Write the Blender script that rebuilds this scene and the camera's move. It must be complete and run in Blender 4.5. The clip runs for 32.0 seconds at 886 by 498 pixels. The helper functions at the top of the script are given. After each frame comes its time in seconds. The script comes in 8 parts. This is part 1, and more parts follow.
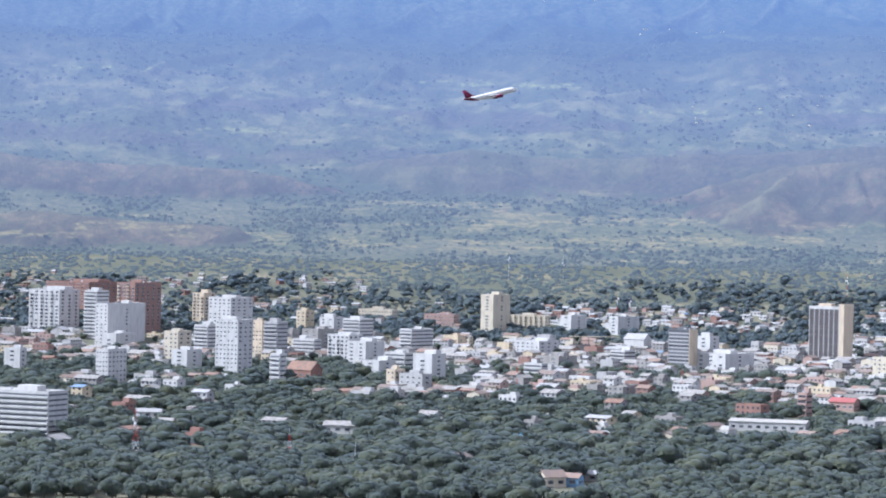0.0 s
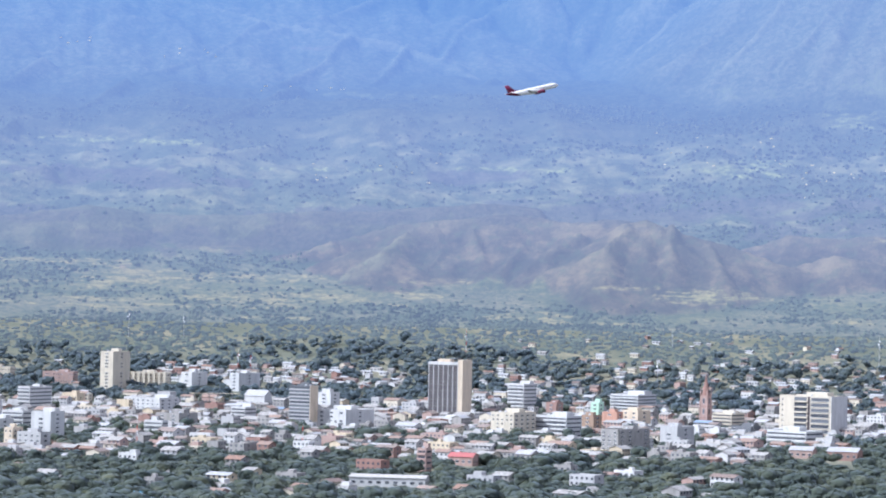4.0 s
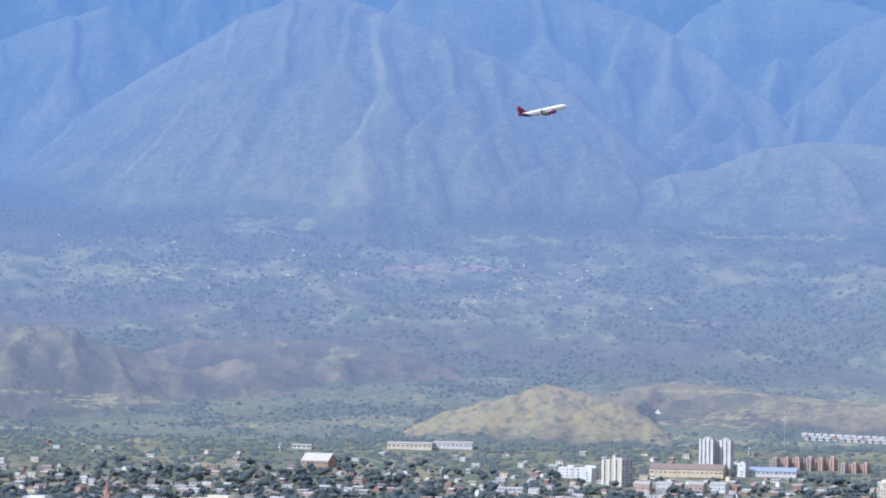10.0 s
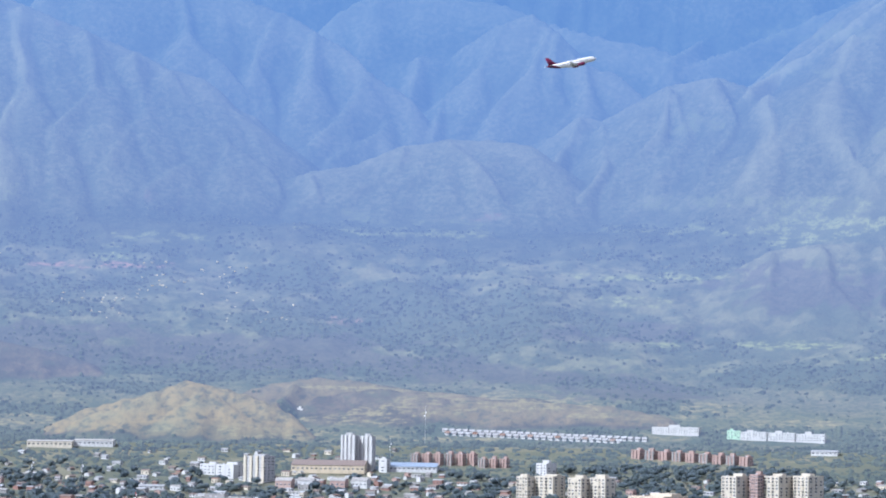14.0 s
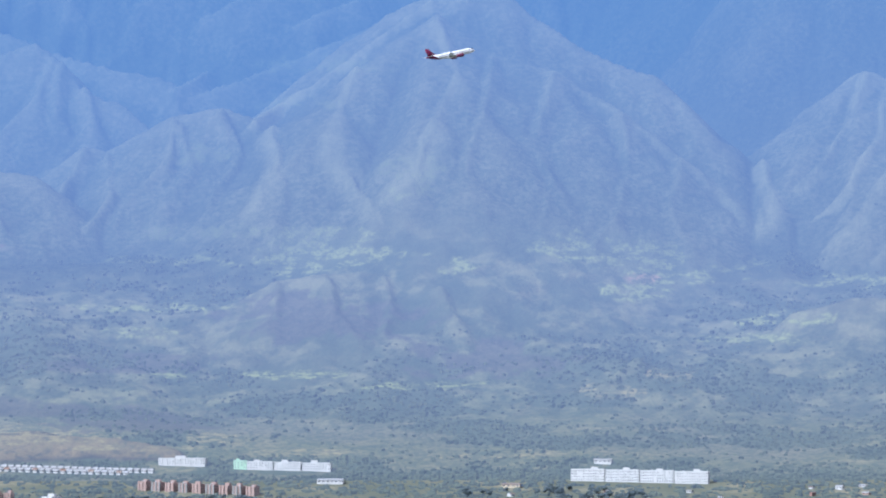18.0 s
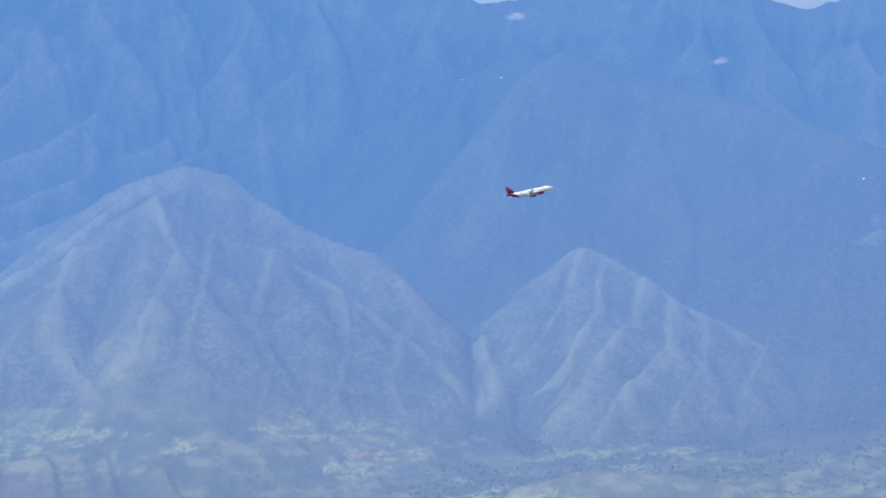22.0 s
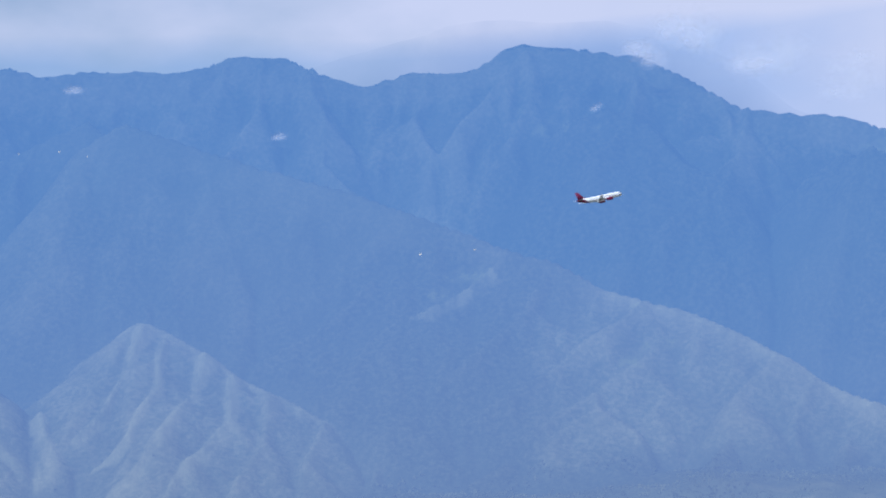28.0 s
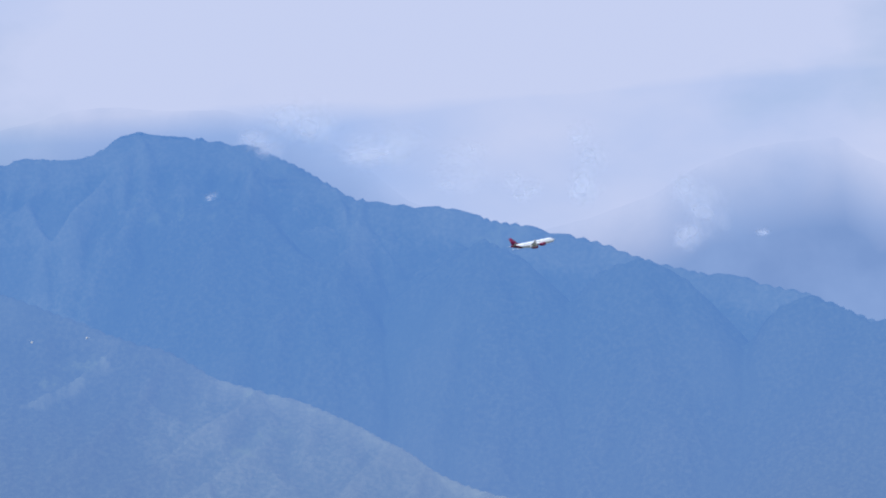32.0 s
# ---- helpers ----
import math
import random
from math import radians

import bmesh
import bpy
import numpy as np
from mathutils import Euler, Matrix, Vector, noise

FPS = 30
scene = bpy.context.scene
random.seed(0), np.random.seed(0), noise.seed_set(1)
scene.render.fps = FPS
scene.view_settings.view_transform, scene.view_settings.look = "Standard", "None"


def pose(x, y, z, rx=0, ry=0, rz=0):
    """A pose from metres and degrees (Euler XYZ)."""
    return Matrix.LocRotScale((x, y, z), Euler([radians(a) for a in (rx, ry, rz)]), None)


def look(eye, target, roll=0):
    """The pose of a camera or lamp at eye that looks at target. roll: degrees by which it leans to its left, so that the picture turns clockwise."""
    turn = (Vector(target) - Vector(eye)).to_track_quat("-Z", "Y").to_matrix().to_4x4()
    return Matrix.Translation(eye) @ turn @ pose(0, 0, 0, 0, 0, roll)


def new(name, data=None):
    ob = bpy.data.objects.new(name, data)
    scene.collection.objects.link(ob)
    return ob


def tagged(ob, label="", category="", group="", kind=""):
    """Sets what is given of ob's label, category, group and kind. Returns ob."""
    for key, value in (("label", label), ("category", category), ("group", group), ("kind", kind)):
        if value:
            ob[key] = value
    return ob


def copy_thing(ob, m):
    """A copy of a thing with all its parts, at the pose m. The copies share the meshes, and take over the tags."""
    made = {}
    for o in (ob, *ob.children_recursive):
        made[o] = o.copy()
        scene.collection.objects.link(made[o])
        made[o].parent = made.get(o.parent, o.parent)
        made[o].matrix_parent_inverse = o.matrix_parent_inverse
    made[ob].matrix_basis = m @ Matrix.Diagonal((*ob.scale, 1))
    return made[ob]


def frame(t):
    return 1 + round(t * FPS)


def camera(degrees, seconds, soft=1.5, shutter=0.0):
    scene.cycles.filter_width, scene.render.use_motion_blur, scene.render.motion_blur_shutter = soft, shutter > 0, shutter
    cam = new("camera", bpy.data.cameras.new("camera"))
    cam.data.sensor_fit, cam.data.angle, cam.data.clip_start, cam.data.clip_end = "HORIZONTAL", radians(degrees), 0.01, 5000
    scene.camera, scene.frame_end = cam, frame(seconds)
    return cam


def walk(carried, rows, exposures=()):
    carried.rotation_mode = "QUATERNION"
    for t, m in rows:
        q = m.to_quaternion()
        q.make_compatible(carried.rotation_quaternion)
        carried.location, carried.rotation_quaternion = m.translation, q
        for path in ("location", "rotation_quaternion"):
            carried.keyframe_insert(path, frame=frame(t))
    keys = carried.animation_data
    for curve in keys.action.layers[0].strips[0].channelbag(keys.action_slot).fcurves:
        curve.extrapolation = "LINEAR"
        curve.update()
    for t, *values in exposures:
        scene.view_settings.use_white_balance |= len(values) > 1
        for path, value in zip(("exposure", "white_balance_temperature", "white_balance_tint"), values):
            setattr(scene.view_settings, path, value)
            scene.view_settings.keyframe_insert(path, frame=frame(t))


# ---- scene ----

# ---- the camera: on a lookout over the valley, turning after the airliner ----
cam = camera(18.0, 32.0, soft=2.0)
EYE = 98.0
# seconds, azimuth (clockwise from +Y), pitch, lean to the left
TURNS = [
    (0.0, -0.000, -0.206, 1.368),
    (0.5, 0.988, 0.417, 1.445),
    (1.0, 1.663, 0.819, 1.270),
    (1.5, 2.275, 1.327, 1.355),
    (2.0, 2.860, 1.208, 1.225),
    (2.5, 3.443, 0.905, 1.322),
    (3.0, 4.350, 0.723, 1.484),
    (3.5, 6.086, 0.963, 1.314),
    (4.0, 7.726, 1.130, 1.320),
    (4.5, 9.065, 1.354, 1.297),
    (6.5, 13.771, 1.952, 1.755),
    (7.0, 15.461, 2.070, 1.904),
    (7.5, 16.184, 2.354, 1.638),
    (8.0, 16.768, 2.764, 1.720),
    (8.5, 17.701, 3.349, 1.582),
    (9.0, 18.746, 3.393, 1.399),
    (9.5, 19.533, 3.362, 1.240),
    (10.0, 19.881, 3.504, 1.159),
    (10.5, 20.246, 3.499, 1.314),
    (11.0, 21.054, 3.308, 1.282),
    (11.5, 22.269, 3.551, 1.135),
    (12.0, 23.332, 3.511, 0.948),
    (12.5, 24.843, 3.402, 0.889),
    (13.0, 25.877, 3.325, 0.813),
    (13.5, 26.353, 3.276, 0.799),
    (14.0, 27.210, 3.559, 0.835),
    (14.5, 28.841, 4.057, 0.748),
    (16.5, 32.619, 4.235, 0.383),
    (17.0, 33.702, 4.262, 0.297),
    (17.5, 35.531, 3.965, 0.089),
    (18.0, 37.328, 4.247, -0.099),
    (18.5, 38.098, 5.169, -0.240),
    (19.0, 38.437, 6.672, -0.235),
    (19.5, 39.404, 7.483, -0.386),
    (20.0, 40.327, 7.987, -0.578),
    (20.5, 41.321, 7.737, -0.774),
    (21.0, 42.258, 7.448, -0.961),
    (21.5, 42.646, 7.614, -1.233),
    (22.0, 43.105, 7.823, -1.319),
    (22.5, 43.279, 7.981, -1.329),
    (23.0, 43.661, 8.239, -1.415),
    (23.5, 44.334, 8.368, -1.597),
    (24.0, 45.226, 8.769, -1.745),
    (24.5, 46.048, 8.970, -1.904),
    (25.0, 46.579, 8.960, -1.967),
    (25.5, 47.732, 9.300, -2.088),
    (27.5, 51.396, 9.118, -2.618),
    (28.0, 52.267, 9.056, -2.657),
    (28.5, 53.647, 9.076, -2.870),
    (29.0, 54.947, 9.157, -3.121),
    (29.5, 56.292, 8.809, -3.348),
    (30.0, 57.329, 8.880, -3.440),
    (30.5, 57.863, 9.089, -3.491),
    (31.0, 58.333, 9.686, -3.447),
    (31.5, 59.339, 10.220, -3.361),
    (32.0, 60.357, 10.464, -3.471),
]
walk(cam, [(t, pose(0, 0, EYE, 90 + pitch, 0, -az) @ pose(0, 0, 0, 0, 0, lean)) for t, az, pitch, lean in TURNS],
     exposures=[(0, 0.74, 5650, 10), (3, 0.82, 5650, 10), (4.5, 0.84, 5650, 10), (7, 0.86, 5650, 10), (8, 0.84, 5650, 10), (9, 0.56, 5650, 10), (9.8, 0.58, 5650, 10), (11, 0.74, 5650, 10),
                (13, 0.66, 5600, 10), (17, 0.56, 5550, 9), (19, 0.46, 5440, 9), (21, 0.41, 5420, 9), (25, 0.31, 5420, 9), (28, 0.25, 5420, 9), (32, 0.21, 5420, 9)])

# ---- sun, sky and exposure ----
SUN_AZ, SUN_EL = -97.0, 41.0          # degrees clockwise from +Y, above the horizon
sun = new("sun", bpy.data.lights.new("sun", "SUN"))
sun.data.energy, sun.data.angle, sun.data.color = 4.0, radians(0.6), (1.0, 0.98, 0.95)
sun.matrix_world = look((-900, -300, 900), (-900 - math.sin(radians(SUN_AZ)) * math.cos(radians(SUN_EL)),
                                           -300 - math.cos(radians(SUN_AZ)) * math.cos(radians(SUN_EL)), 900 - math.sin(radians(SUN_EL))))
world = bpy.data.worlds.new("world")
scene.world = world
world.use_nodes = True
wn, wl = world.node_tree.nodes, world.node_tree.links
wn.clear()
sky = wn.new("ShaderNodeTexSky")
sky.sky_type, sky.sun_disc = "NISHITA", False
sky.sun_elevation, sky.sun_rotation = radians(SUN_EL), radians(SUN_AZ)
sky.air_density, sky.dust_density, sky.ozone_density = 1.2, 1.5, 1.5
coord = wn.new("ShaderNodeTexCoord")
stretch = wn.new("ShaderNodeMapping")
stretch.inputs["Scale"].default_value = (1, 1, 2.0)
wl.new(coord.outputs["Generated"], stretch.inputs["Vector"])
billow = wn.new("ShaderNodeTexNoise")
billow.inputs["Scale"].default_value, billow.inputs["Detail"].default_value, billow.inputs["Roughness"].default_value = 4.0, 7, 0.52
wl.new(stretch.outputs[0], billow.inputs["Vector"])
cover = wn.new("ShaderNodeMapRange")
cover.inputs["From Min"].default_value, cover.inputs["From Max"].default_value = 0.22, 0.48
wl.new(billow.outputs["Fac"], cover.inputs["Value"])
shade = wn.new("ShaderNodeTexNoise")
shade.inputs["Scale"].default_value, shade.inputs["Detail"].default_value = 9.0, 6
wl.new(stretch.outputs[0], shade.inputs["Vector"])
# a cloud deck with a ragged base over the range, whiter above and towards +X
where = wn.new("ShaderNodeSeparateXYZ")
wl.new(coord.outputs["Generated"], where.inputs[0])
deck = wn.new("ShaderNodeMapRange")
deck.inputs["From Min"].default_value, deck.inputs["From Max"].default_value = 0.224, 0.236
wl.new(where.outputs["Z"], deck.inputs["Value"])
side = wn.new("ShaderNodeMapRange")
side.inputs["From Min"].default_value, side.inputs["From Max"].default_value, side.inputs["To Max"].default_value = 0.815, 0.86, 0.7
wl.new(where.outputs["X"], side.inputs["Value"])
both = wn.new("ShaderNodeMath")
both.operation = "MAXIMUM"
wl.new(deck.outputs[0], both.inputs[0])
wl.new(side.outputs[0], both.inputs[1])
ragged = wn.new("ShaderNodeMath")
ragged.operation = "MULTIPLY_ADD"
wl.new(shade.outputs["Fac"], ragged.inputs[0])
ragged.inputs[1].default_value = 1.8
wl.new(both.outputs[0], ragged.inputs[2])
tone = wn.new("ShaderNodeValToRGB")
tone.color_ramp.elements[0].position, tone.color_ramp.elements[0].color = 0.36, (4.3, 5.2, 7.4, 1)
tone.color_ramp.elements[1].position, tone.color_ramp.elements[1].color = 0.78, (6.9, 6.75, 7.8, 1)
half = wn.new("ShaderNodeMath")
half.operation = "MULTIPLY"
half.inputs[1].default_value = 0.43
wl.new(ragged.outputs[0], half.inputs[0])
wl.new(half.outputs[0], tone.inputs["Fac"])
mix = wn.new("ShaderNodeMixRGB")
wl.new(cover.outputs[0], mix.inputs["Fac"])
wl.new(sky.outputs[0], mix.inputs["Color1"])
wl.new(tone.outputs[0], mix.inputs["Color2"])
back = wn.new("ShaderNodeBackground")
back.inputs["Strength"].default_value = 0.08
wl.new(mix.outputs[0], back.inputs["Color"])
wout = wn.new("ShaderNodeOutputWorld")
wl.new(back.outputs[0], wout.inputs["Surface"])

# ---- materials ----
def mat(name, build):
    m = bpy.data.materials.new(name)
    m.use_nodes = True
    n, l = m.node_tree.nodes, m.node_tree.links
    n.clear()
    out = n.new("ShaderNodeOutputMaterial")
    l.new(build(n, l), out.inputs["Surface"])
    return m


def noise_of(n, l, vec, scale, detail=4, rough=0.55):
    t = n.new("ShaderNodeTexNoise")
    t.inputs["Scale"].default_value, t.inputs["Detail"].default_value, t.inputs["Roughness"].default_value = scale, detail, rough
    l.new(vec, t.inputs["Vector"])
    return t.outputs["Fac"]


def ramp_of(n, l, fac, *stops):
    r = n.new("ShaderNodeValToRGB")
    e = r.color_ramp.elements
    while len(e) < len(stops):
        e.new(0.5)
    for k, (p, c) in zip(e, stops):
        k.position, k.color = p, (*c, 1)
    l.new(fac, r.inputs["Fac"])
    return r.outputs["Color"]


def blend_of(n, l, fac, a, b, mode="MIX"):
    m = n.new("ShaderNodeMixRGB")
    m.blend_type = mode
    for sock, v in zip(m.inputs, (fac, a, b)):
        if isinstance(v, (int, float)):
            sock.default_value = v
        elif isinstance(v, tuple):
            sock.default_value = (*v, 1)
        else:
            l.new(v, sock)
    return m.outputs[0]


def span_of(n, l, v, a, b, lo=0.0, hi=1.0):
    m = n.new("ShaderNodeMapRange")
    for k, x in (("From Min", a), ("From Max", b), ("To Min", lo), ("To Max", hi)):
        m.inputs[k].default_value = x
    l.new(v, m.inputs["Value"])
    return m.outputs[0]


def place_of(n):
    return n.new("ShaderNodeNewGeometry").outputs["Position"]


def local_of(n):
    return n.new("ShaderNodeTexCoord").outputs["Object"]


def chance_of(n):
    return n.new("ShaderNodeObjectInfo").outputs["Random"]


def surface(n, l, color, rough=0.8, metal=0.0, bump=None, amount=0.3, span=0.5):
    b = n.new("ShaderNodeBsdfPrincipled")
    if isinstance(color, tuple):
        b.inputs["Base Color"].default_value = (*color, 1)
    else:
        l.new(color, b.inputs["Base Color"])
    b.inputs["Roughness"].default_value, b.inputs["Metallic"].default_value = rough, metal
    b.inputs["Specular IOR Level"].default_value = 0.25
    if bump is not None:
        k = n.new("ShaderNodeBump")
        k.inputs["Strength"].default_value, k.inputs["Distance"].default_value = amount, span
        l.new(bump, k.inputs["Height"])
        l.new(k.outputs[0], b.inputs["Normal"])
    return b.outputs[0]


def plaster(name, color, stain=0.75, rough=0.85):
    """Painted render with rain streaks and weathering, a little different on each building."""
    def build(n, l):
        vec = local_of(n)
        m = n.new("ShaderNodeMapping")
        m.inputs["Scale"].default_value = (1, 1, 0.25)
        l.new(vec, m.inputs["Vector"])
        streak = noise_of(n, l, m.outputs[0], 0.35, 5)
        dark = tuple(c * stain for c in color)
        c = blend_of(n, l, span_of(n, l, streak, 0.42, 0.72), color, dark)
        c = blend_of(n, l, span_of(n, l, chance_of(n), 0, 1, 0, 0.12), c, (0.6, 0.56, 0.5))
        return surface(n, l, c, rough, bump=noise_of(n, l, vec, 1.2), amount=0.1, span=0.05)
    return mat(name, build)


PAINT = {
    "white": plaster("white_render", (0.54, 0.54, 0.54)),
    "cream": plaster("cream_render", (0.57, 0.51, 0.41)),
    "beige": plaster("beige_render", (0.60, 0.50, 0.38)),
    "grey": plaster("grey_render", (0.41, 0.41, 0.42)),
    "concrete": plaster("raw_concrete", (0.29, 0.28, 0.275), 0.65),
    "brick": plaster("red_brick", (0.27, 0.155, 0.13), 0.8, 0.9),
    "rose": plaster("rose_brick", (0.38, 0.265, 0.235), 0.8, 0.9),
    "orange": plaster("orange_render", (0.46, 0.25, 0.18)),
    "ochre": plaster("ochre_render", (0.55, 0.46, 0.33)),
    "brown": plaster("brown_render", (0.3, 0.2, 0.14)),
    "green": plaster("green_render", (0.42, 0.62, 0.48)),
    "blue": plaster("blue_render", (0.22, 0.42, 0.66)),
    "slate": plaster("slate_panel", (0.19, 0.19, 0.21), 0.8, 0.5),
    "umber": plaster("bronze_glazing", (0.085, 0.07, 0.075), 0.8, 0.35),
    "dark": plaster("dark_cladding", (0.10, 0.11, 0.13), 0.8, 0.5),
}


def roofing(name, a, b, metal=0.0, rough=0.7):
    def build(n, l):
        vec = local_of(n)
        c = blend_of(n, l, span_of(n, l, noise_of(n, l, vec, 0.5, 5), 0.35, 0.65), a, b)
        c = blend_of(n, l, span_of(n, l, chance_of(n), 0, 1, 0, 0.4), c, (0.35, 0.33, 0.31))
        return surface(n, l, c, rough, metal, noise_of(n, l, vec, 2.0), 0.2, 0.1)
    return mat(name, build)


ROOF = {
    "tile": roofing("clay_tiles", (0.21, 0.15, 0.13), (0.15, 0.115, 0.10)),
    "sheet": roofing("fibre_cement", (0.36, 0.35, 0.34), (0.20, 0.19, 0.18)),
    "zinc": roofing("zinc_sheet", (0.46, 0.47, 0.49), (0.33, 0.33, 0.34), 0.2, 0.6),
    "rust": roofing("rusty_sheet", (0.28, 0.16, 0.11), (0.17, 0.11, 0.09)),
    "flat": roofing("roof_screed", (0.50, 0.48, 0.45), (0.34, 0.32, 0.30)),
    "bluesheet": roofing("blue_sheet", (0.19, 0.29, 0.43), (0.15, 0.23, 0.36)),
    "redsheet": roofing("red_sheet", (0.40, 0.08, 0.085), (0.33, 0.09, 0.085)),
}
glass = mat("window_glass", lambda n, l: surface(n, l, ramp_of(n, l, chance_of(n), (0.0, (0.04, 0.045, 0.06)), (1.0, (0.17, 0.18, 0.20))), 0.15))
frame_white = mat("frame_paint", lambda n, l: surface(n, l, (0.72, 0.72, 0.72), 0.5))
steel = mat("galvanised_steel", lambda n, l: surface(n, l, (0.55, 0.56, 0.58), 0.45, 0.4))
mast_red = mat("mast_red_paint", lambda n, l: surface(n, l, (0.55, 0.07, 0.05), 0.5))
mast_white = mat("mast_white_paint", lambda n, l: surface(n, l, (0.78, 0.78, 0.78), 0.5))
bark = mat("bark", lambda n, l: surface(n, l, ramp_of(n, l, noise_of(n, l, local_of(n), 3), (0.3, (0.09, 0.065, 0.045)), (0.7, (0.17, 0.13, 0.1))), 0.9))


def foliage_build(n, l):
    vec = place_of(n)
    isl = n.new("ShaderNodeNewGeometry").outputs["Random Per Island"]
    big = noise_of(n, l, vec, 0.03, 4, 0.6)
    c = ramp_of(n, l, big, (0.34, (0.045, 0.06, 0.052)), (0.5, (0.082, 0.098, 0.066)), (0.66, (0.155, 0.16, 0.085)))
    c = blend_of(n, l, span_of(n, l, isl, 0, 1, 0.0, 0.6), c, (0.058, 0.075, 0.06))
    c = blend_of(n, l, span_of(n, l, noise_of(n, l, vec, 0.9, 2), 0.35, 0.7, 0, 0.35), c, (0.125, 0.145, 0.088))
    b = n.new("ShaderNodeBsdfPrincipled")
    l.new(c, b.inputs["Base Color"])
    b.inputs["Roughness"].default_value, b.inputs["Specular IOR Level"].default_value = 0.75, 0.06
    # blue sheen lays a veil of haze over the leaves
    b.inputs["Sheen Weight"].default_value, b.inputs["Sheen Roughness"].default_value = 0.26, 0.7
    b.inputs["Sheen Tint"].default_value = (0.62, 0.76, 1.0, 1)
    tr = n.new("ShaderNodeBsdfTranslucent")
    l.new(c, tr.inputs["Color"])
    m = n.new("ShaderNodeMixShader")
    m.inputs[0].default_value = 0.38
    l.new(b.outputs[0], m.inputs[1])
    l.new(tr.outputs[0], m.inputs[2])
    return m.outputs[0]


foliage = mat("foliage", foliage_build)


def ground_build(n, l):
    vec = place_of(n)
    c = ramp_of(n, l, noise_of(n, l, vec, 0.012, 6), (0.35, (0.10, 0.11, 0.085)), (0.52, (0.135, 0.138, 0.10)), (0.66, (0.24, 0.215, 0.15)))
    c = blend_of(n, l, span_of(n, l, noise_of(n, l, vec, 0.2, 5), 0.4, 0.65, 0.0, 0.7), c, (0.10, 0.115, 0.088))
    return surface(n, l, c, 0.95, bump=noise_of(n, l, vec, 0.4), amount=0.5, span=0.6)


ground_mat = mat("earth_and_grass", ground_build)


def painted_haze(n, l, color, vec, bump=None):
    """A far surface with the air's haze painted in as blue emission, which grows with the distance from the lookout."""
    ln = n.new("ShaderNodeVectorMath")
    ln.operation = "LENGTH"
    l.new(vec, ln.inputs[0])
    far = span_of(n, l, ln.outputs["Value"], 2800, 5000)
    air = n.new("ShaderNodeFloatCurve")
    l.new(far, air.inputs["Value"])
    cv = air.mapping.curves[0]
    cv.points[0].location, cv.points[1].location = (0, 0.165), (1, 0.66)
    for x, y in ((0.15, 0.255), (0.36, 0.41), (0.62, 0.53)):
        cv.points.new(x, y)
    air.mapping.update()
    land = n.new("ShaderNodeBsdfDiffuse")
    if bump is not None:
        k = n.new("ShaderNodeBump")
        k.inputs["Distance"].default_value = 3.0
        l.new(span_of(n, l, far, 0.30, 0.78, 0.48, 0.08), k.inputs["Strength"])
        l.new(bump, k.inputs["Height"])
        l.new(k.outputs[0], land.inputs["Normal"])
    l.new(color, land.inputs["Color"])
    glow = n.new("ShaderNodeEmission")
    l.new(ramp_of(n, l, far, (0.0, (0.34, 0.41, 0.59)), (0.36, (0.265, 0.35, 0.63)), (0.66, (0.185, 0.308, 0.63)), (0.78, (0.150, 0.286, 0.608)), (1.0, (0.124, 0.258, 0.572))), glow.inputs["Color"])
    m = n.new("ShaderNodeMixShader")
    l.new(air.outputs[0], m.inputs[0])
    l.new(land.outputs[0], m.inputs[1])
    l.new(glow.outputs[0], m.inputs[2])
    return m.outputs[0]


